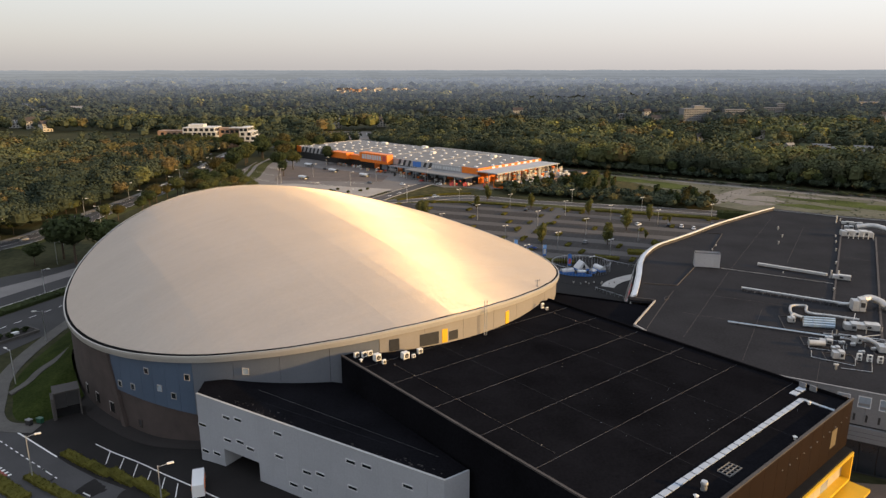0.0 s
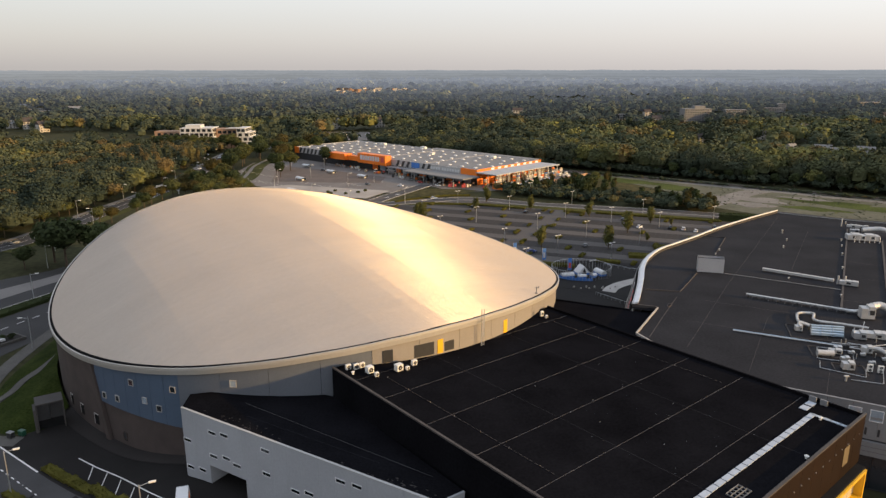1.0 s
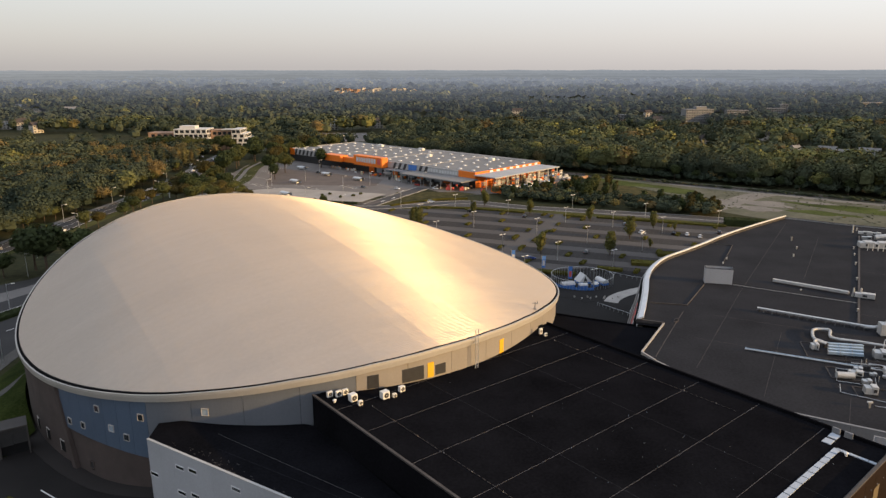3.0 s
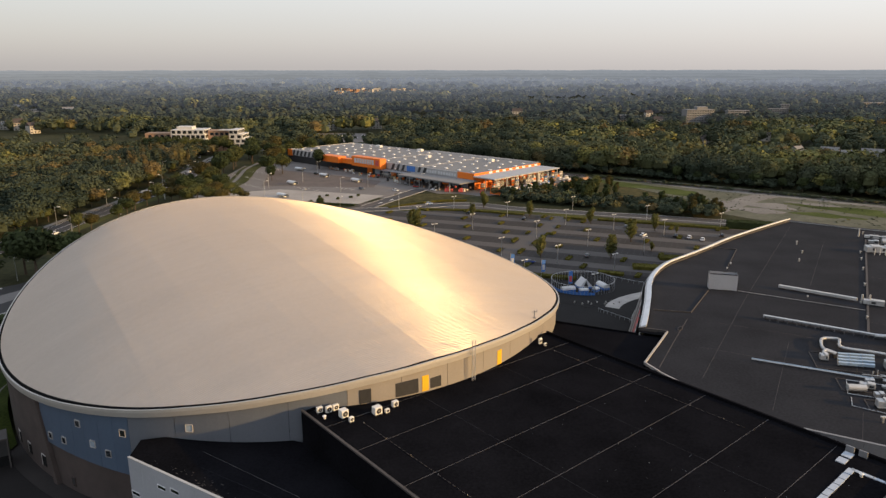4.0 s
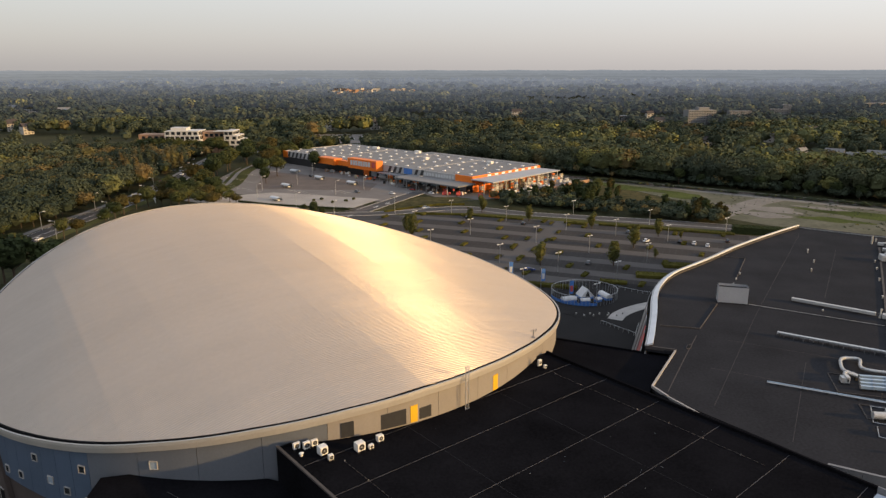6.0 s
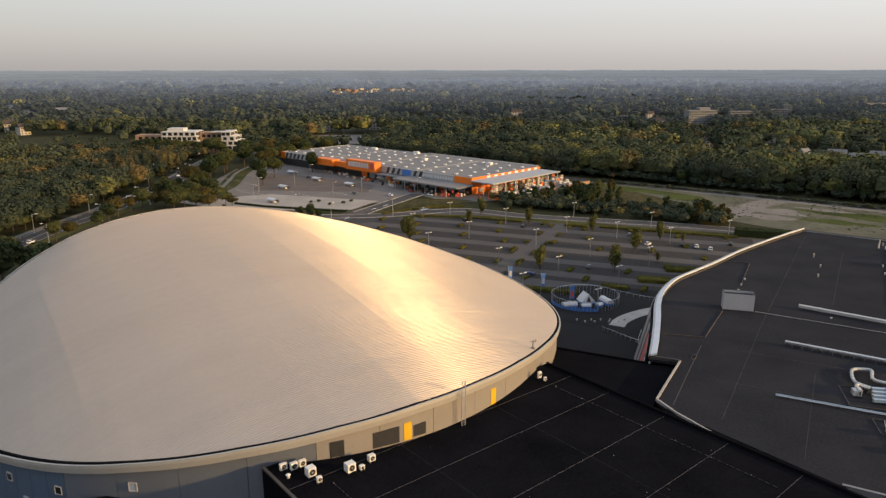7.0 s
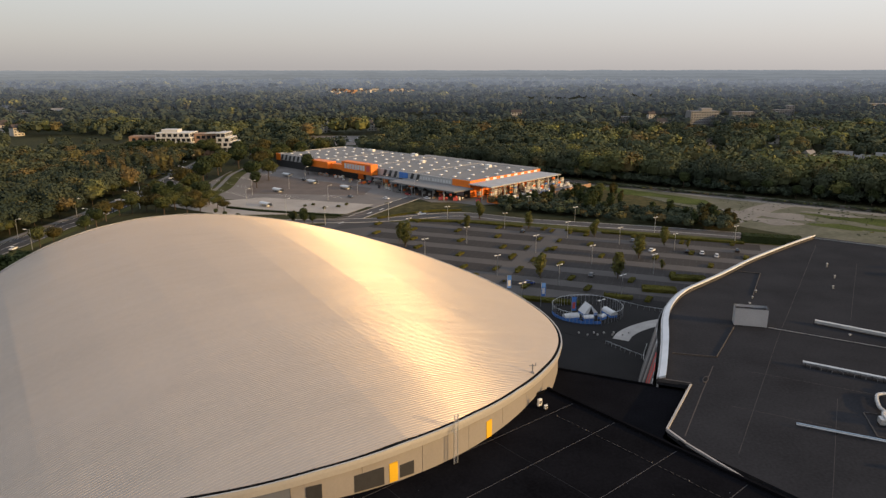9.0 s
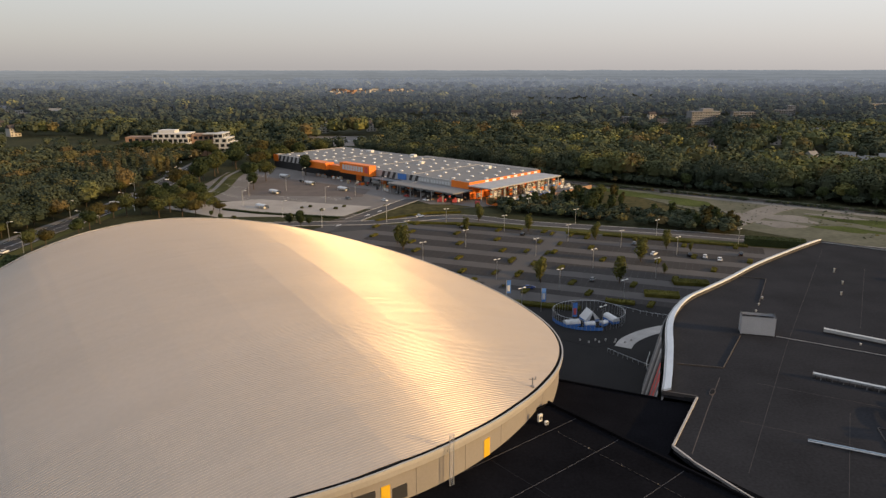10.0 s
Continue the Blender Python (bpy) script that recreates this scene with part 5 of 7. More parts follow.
near_kinds = [unit_kind(s, 490, 0.026, 0.38, 13, ruffle=0.34, spread=0.50) for s in range(20, 27)]
back_kinds = [unit_kind(s, 260, 0.0355, 0.40, 11, ruffle=0.30, spread=0.50) for s in range(27, 33)]
mid_kinds = [unit_kind(s, 115, 0.0485, 0.44, 7, ruffle=0.22, spread=0.45) for s in range(33, 39)]
far_kinds = [unit_kind(s, 34, 0.105, 0.54, 5, nu=5, nv=2, ruffle=0.12, spread=0.34) for s in range(40, 45)]
vfar_kinds = [unit_kind(s, 9, 0.22, 0.68, 3, nu=4, nv=2, ruffle=0.10, spread=0.34) for s in range(46, 50)]
fir_kinds = [fir_kind(s, 300, 0.035) for s in range(50, 54)]
near, middle, firs = [], [], []
for x, y in scatter(255, 660, 8.8, None):
    w = wooded(x, y)
    if w and rng.uniform() < w and (x < -60 or rail_side(x, y) < 60 or y < 520):
        if -240 < x < -192 and 490 < y < 575 and rng.uniform() < 0.6:
            firs.append((x, y))
        else:
            near.append((x, y))
for x, y in scatter(480, 900, 12.0, None):
    w = wooded(x, y)
    if w and rng.uniform() < w and not (x < -60 and y < 660) and not (rail_side(x, y) < 60 and y < 660):
        middle.append((x, y))
# dark green trees, their tone lowered further for the shade on their sides
forest("roadside_wood", [p for p in near if p[0] < -60 and p[1] < 395], near_kinds, "dense dark green wood beside a road, darkened further for shade", "wood", 14.5, 0.05, 0.08, wide=1.2)
forest("roadside_wood", [p for p in near if p[0] < -60 and 395 <= p[1] < 470], near_kinds, "dense wood of green and turning brown trees", "wood", 14.5, 0.22, 0.26, wide=1.2)
forest("roadside_wood", [p for p in near if p[0] < -60 and p[1] >= 470], back_kinds, "dense brownish wood reaching to a meadow", "wood", 13.5, 0.26, 0.28, wide=1.25)
forest("railway_wood", [p for p in near if p[0] >= -60], near_kinds, "dense green deciduous wood behind the railway", "woodlight", 16.0, 0.06, bright=0.10, wide=1.15)
# shrubs and low branches close the foot of the wood behind the railway
edge = []
for i in range(620):
    f, d = rng.uniform(-70, 420), rng.uniform(11, 27)
    x, y = 91 + 0.826 * f + 0.564 * d, 516 - 0.564 * f + 0.826 * d
    if clear_of_homes(x, y):
        edge.append((x, y))
# leaf tone near its darkest, for the shade at the wood's foot
forest("wood_undergrowth", edge, [unit_kind(s, 90, 0.062, 0.55, 9, nu=5, nv=2) for s in range(80, 84)], "shrubs closing the foot of a wood, darkened for shade", "wood", 6.0, 0.1, 0.02)
forest("fir_group", firs, fir_kinds, "pointed conifers standing in a mixed wood", "wood", 19.0, 0.5)
forest("mixed_wood", middle, mid_kinds, "broad belt of mixed green trees", "woodfar", 16.0, 0.06, 0.28, bright=0.08, wide=1.1)


def haze_glow_material(name, colour, glow):
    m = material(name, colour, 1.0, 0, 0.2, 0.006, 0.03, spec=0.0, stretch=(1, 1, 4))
    # a glow of its own stands in for the haze before the ridge
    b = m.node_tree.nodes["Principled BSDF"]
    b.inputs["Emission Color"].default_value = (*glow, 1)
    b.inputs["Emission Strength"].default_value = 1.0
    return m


def ridge(dist, top, var, mat, seed):
    """A low far skyline of woods, seen across the plain."""
    bm = bmesh.new()
    old = None
    n = 900
    for i in range(n + 1):
        f = radians(90 + 62 - 124 * i / n)
        z = top + var * noise.noise(Vector((i * 0.06, seed, 0))) + 0.5 * var * noise.noise(Vector((i * 0.4, seed, 5)))
        x, y = dist * math.cos(f), dist * math.sin(f)
        if dist > 4100:
            z += 9 * max(0.0, math.cos(f)) * min(1.0, (dist - 4100) / 500)
        now = [bm.verts.new((x, y, -2)), bm.verts.new((x, y, z)), bm.verts.new((x * 1.06, y * 1.06, z * 0.9))]
        if old:
            for k in range(2):
                bm.faces.new((old[k], now[k], now[k + 1], old[k + 1]))
        old = now
    tagged(part("backdrop", bm, mat), "far wooded plain with blue haze painted on as glow", "backdrop", kind="structure")


# the far plain, so far off that it hardly shifts: rings of canopy, each with a stronger bluish glow painted on for the
# evening haze
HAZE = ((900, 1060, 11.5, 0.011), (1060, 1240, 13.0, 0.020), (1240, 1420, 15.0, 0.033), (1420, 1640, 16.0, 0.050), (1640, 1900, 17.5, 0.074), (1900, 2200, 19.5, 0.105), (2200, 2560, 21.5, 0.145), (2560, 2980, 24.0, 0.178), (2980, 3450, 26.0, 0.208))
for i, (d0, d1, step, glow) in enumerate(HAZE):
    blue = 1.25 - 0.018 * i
    M["haze"] = wood_leaves("haze_glow_canopy_%d" % i, (glow * 1.14, glow * 1.24, glow * 1.34 * blue), max(0.5, 1.25 - 0.1 * i))
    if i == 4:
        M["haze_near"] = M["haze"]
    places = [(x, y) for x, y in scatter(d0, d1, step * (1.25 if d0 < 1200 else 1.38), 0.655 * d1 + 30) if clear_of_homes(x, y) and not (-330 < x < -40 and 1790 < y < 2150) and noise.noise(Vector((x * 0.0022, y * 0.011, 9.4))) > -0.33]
    forest("backdrop_canopy", places, vfar_kinds if d0 > 1800 else far_kinds, "far tree canopy with evening haze painted on as a glow", "haze", 15.0 + i, 0.0, 0.14, bright=0.03, vary=0.06)
# the village trees share the haze glow painted into the fifth ring
forest("backdrop_village_trees", [p for p in scatter(1790, 2150, 17, 340) if -340 < p[0] < -30], far_kinds, "low trees round a far village with haze painted on as glow", "haze_near", 8.0)
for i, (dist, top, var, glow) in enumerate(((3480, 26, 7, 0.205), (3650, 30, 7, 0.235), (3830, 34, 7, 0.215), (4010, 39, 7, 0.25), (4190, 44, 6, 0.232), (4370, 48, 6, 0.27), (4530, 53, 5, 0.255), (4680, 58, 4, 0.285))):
    ridge(dist, top, var, haze_glow_material("haze_%d" % i, (0.03, 0.035, 0.035), (glow * 1.02, glow * 1.10, glow * 1.22)), i * 3.7)

# single trees that stand free
BROWN = [tree_kind(s, 12, 4.6, "leafbrown", 1000, 0.33, "tree with leaves turning golden brown") for s in (6, 7)]
for x, y, k in ((-143, 258, 1.75), (-152, 266, 1.5), (-136, 268, 1.4), (-128, 262, 1.0), (-158, 256, 0.8)):
    plant(KINDS[1:2], x, y, k, wide=1.25)
for x, y, k in ((-122, 512, 1.2), (-113, 486, 0.9), (-128, 560, 1.3), (-152, 500, 1.3), (-158, 480, 1.2), (-150, 425, 1.1), (-158, 405, 1.0), (-161, 372, 0.8), (-163, 386, 0.9), (-162, 399, 0.7), (-160, 431, 0.9), (-161, 446, 1.0), (-163, 338, 0.7), (-157, 522, 1.4), (-155, 590, 1.4), (-140, 604, 1.4), (-162, 620, 1.4), (-120, 640, 1.4), (-150, 650, 1.3), (-160, 360, 0.7), (-112, 625, 1.3), (-128, 618, 1.3), (-158, 556, 1.4), (-155, 540, 1.2), (-98, 650, 1.4), (-130, 585, 1.2), (-150, 575, 1.3), (-160, 600, 1.2), (-147, 466, 1.1)):
    plant(BROWN if rng.uniform() < 0.3 else KINDS, x, y, k * 1.05, wide=1.2)
for k in range(22):
    p = road_line[min(16 + 2 * k, len(road_line) - 1)]
    for off in (-14.5, 13.0):
        if rng.uniform() < (0.6 if off > 0 and p.y < 440 else 0.4):
            continue
        plant(BROWN if rng.uniform() < 0.3 else KINDS, p.x + off + rng.uniform(-1.5, 1.5), p.y + rng.uniform(-5, 5), rng.uniform(0.6, 0.9))
for x, y, k in ((48.5, 369.8, 1.0), (76.8, 352.6, 1.0), (87.0, 316, 1.25), (103.9, 337.0, 1.0), (43.3, 289, 1.15), (71.6, 288, 1.2), (-9, 335, 1.3), (-12, 345, 1.0), (18.5, 367, 0.9), (26, 392, 1.1), (113, 333, 0.5), (91.5, 300, 0.5)):
    plant(YOUNG, x, y, k * 0.92, wide=1.15)
# dense clump between the main road and the store car park
for x, y, k in ((-147, 409, 1.00), (-149, 425, 1.10), (-139, 415, 1.05), (-140, 432, 1.10), (-149, 446, 0.90), (-130, 419, 1.00), (-135, 443, 1.10), (-148, 466, 1.00), (-136, 456, 0.90), (-125, 429, 0.90), (-117, 419, 0.75), (-111, 411, 0.65), (-152, 409, 0.90), (-128, 403, 1.00), (-121, 403, 0.90), (-139, 400, 1.00), (-127, 443, 0.60)):
    plant(BROWN if rng.uniform() < 0.25 else KINDS, x, y, k * 0.9, wide=1.3)
# scrub on the strip between car park, store and railway
scrub = []
for i in range(240):
    f = rng.uniform(0, 1)
    scrub.append((36 + 112 * f + rng.uniform(-5, 5), 420 - 58 * f + rng.uniform(-4, 26)))
for i in range(22):
    scrub.append((rng.uniform(38, 150), rng.uniform(395, 470)))
scrub = [p for p in scrub if store_st(*p)[0] > 236 or p[1] < 430]
forest("scrub", scrub, [unit_kind(s, 150, 0.065, 0.6, 13, ruffle=0.3) for s in range(60, 65)], "low dense scrub and bushes on waste land", "wood", 5.6, 0.12)
line = []
for i in range(420):
    f = rng.uniform(0, 1)
    if noise.noise(Vector((f * 14, 3.0, 1.0))) > -0.35:
        line.append((105 + 265 * f + rng.uniform(-1.6, 1.6), 503 - 184 * f + rng.uniform(-1.6, 1.6)))
forest("railway_scrub", line, [unit_kind(s, 60, 0.12, 0.7, 6, nu=5, nv=2) for s in range(66, 69)], "low dark scrub between track and railway", "wood", 2.0, 0.15)
for i in range(26):
    f = rng.uniform(0, 1) ** 1.5
    x = 40 + 110 * f + rng.uniform(-6, 6)
    y = 420 - 56 * f + rng.uniform(-2, 22)
    plant(SLIM, x, y, rng.uniform(0.5, 1.1), wide=1.25)
for i in range(30):
    x, y = rng.uniform(38, 112), rng.uniform(424, 475)
    if store_st(x, y)[0] > 238:
        plant(SLIM if rng.uniform() < 0.6 else KINDS, x, y, rng.uniform(0.55, 0.95))
# a loose row of trees before the wood behind the railway
for i in range(34):
    f = -20 + i * 13.5 + rng.uniform(-4, 4)
    x, y = 91 + 0.826 * f + 0.564 * 15, 516 - 0.564 * f + 0.826 * 15
    if rng.uniform() < 0.75:
        plant(KINDS[1::2], x, y, rng.uniform(0.5, 0.95), wide=1.2)
for x, y, k in ((-108, 372, 0.5), (-86, 364, 0.45), (-60, 372, 0.85), (-66, 376, 0.7), (-57, 377, 0.5), (-104, 390, 0.4), (-97, 389, 0.35), (-112, 400, 0.35)):
    plant(KINDS, x, y, k, wide=0.8)


# ---- roads, pavements and car parks ----
def setting(name, bm, mat, label, category):
    return tagged(part(name, bm, mat), label, category, kind="structure")


setting("road_main", band(bmesh.new(), MAIN_ROAD, 12, 0.10), "asphalt", "dark asphalt main road with a green verge", "road")
bm = bmesh.new()
for off in (-5.6, 5.6, 0.0):
    band(bm, MAIN_ROAD, 0.14, 0.115, off=off, thick=0.01)
setting("road_line_main", bm, "paint", "white painted lines of the main road", "road marking")
bm = band(bmesh.new(), MAIN_ROAD, 3.0, 0.12, off=8.6)
setting("pavement_cycle", bm, "paving", "pale paved cycle path beside the main road", "pavement")
setting("verge_cycle", band(bmesh.new(), CYCLE, 13, 0.06), "grass", "lit grass strip along a cycle path", "verge")
setting("pavement_cycle_store", band(bmesh.new(), CYCLE, 2.6, 0.1, off=2.5), "paving", "pale paved cycle path through grass", "pavement")
setting("verge_main", band(bmesh.new(), MAIN_ROAD[2:12], 5, 0.08, off=-9.5), "grass", "grass strip between road and cycle path", "verge")
# parallel strips beside the arena: each edge runs through two points of the plan
EDGES = {1: ((-161.9, 240.2), (-148.4, 253.5)), 2: ((-154.4, 228.2), (-143.9, 245.2)), 3: ((-147.5, 217.2), (-139.3, 236.8)), 4: ((-141.6, 207.7), (-133.6, 226.3)), 5: ((-140.0, 205.1), (-132.3, 223.8)), 6: ((-136.2, 198.9), (-128.7, 217.2)), 7: ((-118.0, 170.0), (-111.5, 194.0))}


def edge_pt(k, t):
    p, q = Vector(EDGES[k][0]), Vector(EDGES[k][1])
    d = (q - p).normalized()
    mean = Vector((0.40, 0.9165))
    return p + d * t if 0 <= t <= 20 else (p + mean * t if t < 0 else q + mean * (t - 20))


def strip(k0, k1, lift):
    bm = bmesh.new()
    ts = (-90, -60, -30, 0, 10, 20, 50, 80)
    return sheet(bm, [tuple(edge_pt(k0, t)) for t in ts] + [tuple(edge_pt(k1, t)) for t in reversed(ts)], lift)


for name, k0, k1, mat, lift, label in (("pavement_apron", 1, 2, "asphalt", 0.06, "dark asphalt apron strip"), ("pavement_light", 2, 3, "paving", 0.1, "pale concrete lane"), ("road_service", 3, 4, "asphalt", 0.06, "dark asphalt service road"), ("kerb_wide", 4, 5, "conc", 0.2, "pale concrete kerb"), ("road_ring", 6, 7, "asphalt", 0.07, "dark asphalt ring road round the arena")):
    setting(name, strip(k0, k1, lift), mat, label, name.split("_")[0])
bm = bmesh.new()
for k in range(-6, 12):
    p = Vector((-128.6, 193.6)) + Vector((0.345, 0.9386)) * (5.2 * k)
    q = p + Vector((0.345, 0.9386)) * 2.6
    band(bm, [tuple(p), tuple(q)], 0.25, 0.085, 2, thick=0.01)
setting("road_line_ring", bm, "paint", "white dashed line of the ring road", "road marking")


def hedge_box(l, w, h, seed, mat="hedge"):
    """A clipped hedge: an uneven body under small leaf clumps."""
    r = np.random.default_rng(seed)
    n = int(26 * (l * w + 2 * h * (l + w)) / 3) + 30
    n = min(n, 1500)
    face = r.uniform(0, 1, n)
    p = np.stack([r.uniform(-l / 2, l / 2, n), r.uniform(-w / 2, w / 2, n), r.uniform(0.1, h, n)], 1)
    area = np.array([l * w, l * h, l * h, w * h, w * h])
    cut = np.cumsum(area) / area.sum()
    p[face < cut[0], 2] = h
    p[(face >= cut[0]) & (face < cut[1]), 1] = w / 2
    p[(face >= cut[1]) & (face < cut[2]), 1] = -w / 2
    p[(face >= cut[2]) & (face < cut[3]), 0] = l / 2
    p[face >= cut[3], 0] = -l / 2
    p += r.normal(scale=0.08, size=p.shape)
    a0 = r.normal(size=(n, 3))
    a0 /= np.linalg.norm(a0, axis=1)[:, None]
    b0 = np.cross(a0, r.normal(size=(n, 3)))
    b0 /= np.linalg.norm(b0, axis=1)[:, None]
    s = 0.16 if n < 1400 else 0.26
    q = np.stack([p - a0 * s, p - b0 * s, p + a0 * s, p + b0 * s], 1)
    x, y, z = l / 2 - 0.05, w / 2 - 0.05, h - 0.06
    c = [(-x, -y, 0), (x, -y, 0), (x, y, 0), (-x, y, 0), (-x, -y, z), (x, -y, z), (x, y, z), (-x, y, z)]
    f = [(0, 1, 5, 4), (1, 2, 6, 5), (2, 3, 7, 6), (3, 0, 4, 7), (4, 5, 6, 7)]
    return np.concatenate([q, np.array([[c[i] for i in g] for g in f])])


def hedge(p, q, w, h, seed, label="clipped green hedge in the evening light", mat="hedge"):
    p, q = Vector(p), Vector(q)
    d = q - p
    c = (p + q) / 2
    ob = quads_mesh("hedge", hedge_box(d.length, w, h, seed), mat)
    ob.matrix_basis = Matrix.Translation((c.x, c.y, level(c.x, c.y))) @ Matrix.Rotation(math.atan2(d.y, d.x), 4, "Z")
    return tagged(ob, label, "hedge", "hedges")


# hedge and railing between kerb and ring road
for i in range(7):
    t0 = -60 + i * 20
    p0, p1 = (edge_pt(5, t0 + 0.3) + edge_pt(6, t0 + 0.3)) / 2, (edge_pt(5, t0 + 19.6) + edge_pt(6, t0 + 19.6)) / 2
    hedge(p0, p1, 4.6, 1.1, 100 + i, "dark clipped hedge between two roads", "leafdark")

# arena forecourt, left of the annex
def forecourt():
    """The drive that climbs to the annex gate."""
    bm = bmesh.new()
    grid = []
    for i in range(52):
        row = []
        for j in range(17):
            sx, dy = -46 + i * 2.0, 16 - j * 2.0
            x, y = -44.7 + 0.8555 * sx - 0.5178 * dy, 113.7 - 0.5178 * sx - 0.8555 * dy
            row.append(bm.verts.new((x, y, level(x, y) + 0.05)))
        grid.append(row)
    for r, q in zip(grid, grid[1:]):
        for k in range(16):
            bm.faces.new((r[k], r[k + 1], q[k + 1], q[k]))
    return bm




def footing():
    """The strip of paving at the foot of the arena's wall."""
    bm = bmesh.new()
    old = None
    for i in range(40):
        d = 214 + 48 * i / 39
        now = []
        for ins, dz in ((-2.3, -0.2), (-2.3, 0.16), (1.0, 0.16)):
            p = rim_point(d, ins)
            now.append(bm.verts.new((p.x, p.y, level(p.x, p.y) + dz)))
        if old:
            for k in range(2):
                bm.faces.new((old[k], now[k], now[k + 1], old[k + 1]))
        old = now
    return bm


setting("pavement_footing", footing(), "bay", "brown paved strip at the foot of the arena", "pavement")
setting("pavement_forecourt", forecourt(), "yard", "dark asphalt forecourt beside the arena", "pavement")
FD = Vector((0.8170, -0.5767))
FN = Vector((0.5767, 0.8170))
F0 = Vector((-96.2, 134.7))


def fp(s, n):
    p = F0 + FD * s + FN * n
    return (p.x, p.y)


setting("road_front", band(bmesh.new(), [fp(-60, -7.5), fp(0, -7.5), fp(60, -7.5), fp(130, -7.5)], 14.6, 0.06), "oldroad", "asphalt road along the arena forecourt", "road")
bm = bmesh.new()
band(bm, [fp(-20, -0.2), fp(25, -0.2)], 0.3, 0.09, 2, thick=0.01)
for s in np.arange(-20, 34, 2.25):
    band(bm, [fp(s, -3.9), fp(s + 1.1, -3.9)], 0.22, 0.085, 2, thick=0.01)
for s in np.arange(27, 60, 5.0):
    band(bm, [fp(s, -3.9), fp(s + 2.4, -3.9)], 0.22, 0.085, 2, thick=0.01)
setting("road_line_front", bm, "paint", "white edge line and dashes on the road", "road marking")
setting("pavement_bike", band(bmesh.new(), [fp(-30, -11.0), fp(12, -10.6), fp(24, -10.4)], 3.4, 0.09), "redpave", "red brick cycle path", "pavement")
bm = bmesh.new()
for s in np.arange(-10, 24, 1.3):
    band(bm, [fp(s, -8.5), fp(s + 0.6, -8.5)], 0.6, 0.11, 2, thick=0.01)
    band(bm, [fp(s, -12.0), fp(s + 0.5, -12.0)], 0.35, 0.11, 2, thick=0.01)
setting("road_line_bike", bm, "paint", "white block marking along the cycle path", "road marking")
for p, q in (((-75.0, 121.4), (-68.2, 117.0)), ((-68.0, 116.8), (-61.3, 112.2)), ((-61.1, 112.0), (-54.2, 106.8)), ((-54.0, 106.6), (-46.8, 101.4))):
    hedge(p, q, 1.9, 0.8, int(-p[0] * 2), "clipped roadside hedge beside parking bays")
for i in range(3):
    hedge((-77.6 + 6.4 * i, 113.2 - 4.0 * i), (-71.4 + 6.4 * i, 109.3 - 4.0 * i), 1.7, 0.8, 150 + i, "clipped hedge on a traffic island")
hedge((-86, 114.0), (-74, 106.0), 2.6, 0.8, 160, "clipped hedge beside the cycle path")
bm = bmesh.new()
band(bm, [(-70.5, 124.9), (-59.8, 117.8), (-50.3, 109.5), (-44.5, 105.1), (-39.5, 101.9), (-30, 96)], 0.22, 0.1, 4, thick=0.01)
for p, q in zip(((-66.3, 122.1), (-62.1, 119.0), (-57.9, 115.7), (-53.6, 111.7), (-49.5, 108.0), (-46.1, 105.3), (-42.0, 103.2)), ((-64.8, 117.2), (-60.6, 113.5), (-56.1, 109.5), (-52.2, 106.3), (-48.2, 103.1), (-44.9, 101.0), (-40.8, 99))):
    band(bm, [p, q], 0.16, 0.1, 4, thick=0.01)
setting("road_line_bays", bm, "paint", "white painted parking bay lines", "road marking")

# planted mound with path against the arena
def mound():
    outer = smooth_line([Vector((*p, 0)) for p in ((-83.8, 135.4), (-90.2, 133.9), (-94.0, 136.0), (-97.4, 141.1), (-100.8, 146.7), (-105.2, 155.8), (-107.2, 166.0), (-108.4, 179.5), (-109, 192), (-108.5, 205), (-106, 218), (-101, 231))], 4)
    bm = bmesh.new()
    old = None
    n = len(outer)
    for i, p in enumerate(outer):
        d = 212 + (142 - 212) * i / (n - 1) + 6
        w = rim_point(d, 0.2)
        row = []
        for k in range(7):
            f = k / 6
            q = p.lerp(Vector((w.x, w.y, 0)), f)
            rise = 4.4 * f ** 0.8 * min(1, (i + 1) / 7)
            row.append(bm.verts.new((q.x, q.y, level(q.x, q.y) - 0.05 + rise + 0.12 * noise.noise(Vector((q.x * 0.4, q.y * 0.4, 0))))))
        if old:
            for k in range(6):
                bm.faces.new((old[k], row[k], row[k + 1], old[k + 1]))
        old = row
    tagged(part("grass_mound", bm, "lawn", smooth=True), "sloping grass mound against the arena wall", "mound", kind="structure")


mound()
setting("pavement_mound", band(bmesh.new(), [(-86, 131.2), (-93.5, 132.0), (-98.5, 136.5), (-102.6, 144.0), (-107.5, 154), (-110.5, 166), (-112, 180), (-112.5, 195), (-112, 208), (-108.5, 222), (-103, 235)], 3.8, 0.14), "mossy", "grey paved footpath round the mound", "pavement")
bm = bmesh.new()
line = smooth_line([Vector((-101.5, 147.0, 0.4)), Vector((-99.2, 150.5, 1.6)), Vector((-98.6, 155.3, 2.6)), Vector((-97.0, 160.4, 3.4)), Vector((-96.5, 168.0, 4.0))], 5)
a0, b0 = sides(line, 0.9, 0.9)
for i in range(len(line) - 1):
    z0, z1 = line[i].z, line[i + 1].z
    vs = [bm.verts.new((*p, z)) for p, z in ((a0[i], z0), (b0[i], z0), (b0[i + 1], z1), (a0[i + 1], z1))]
    ws = [bm.verts.new((v.co.x, v.co.y, v.co.z - 1.2)) for v in vs]
    bm.faces.new(vs)
    for k in range(4):
        bm.faces.new((vs[k], vs[(k + 1) % 4], ws[(k + 1) % 4], ws[k]))
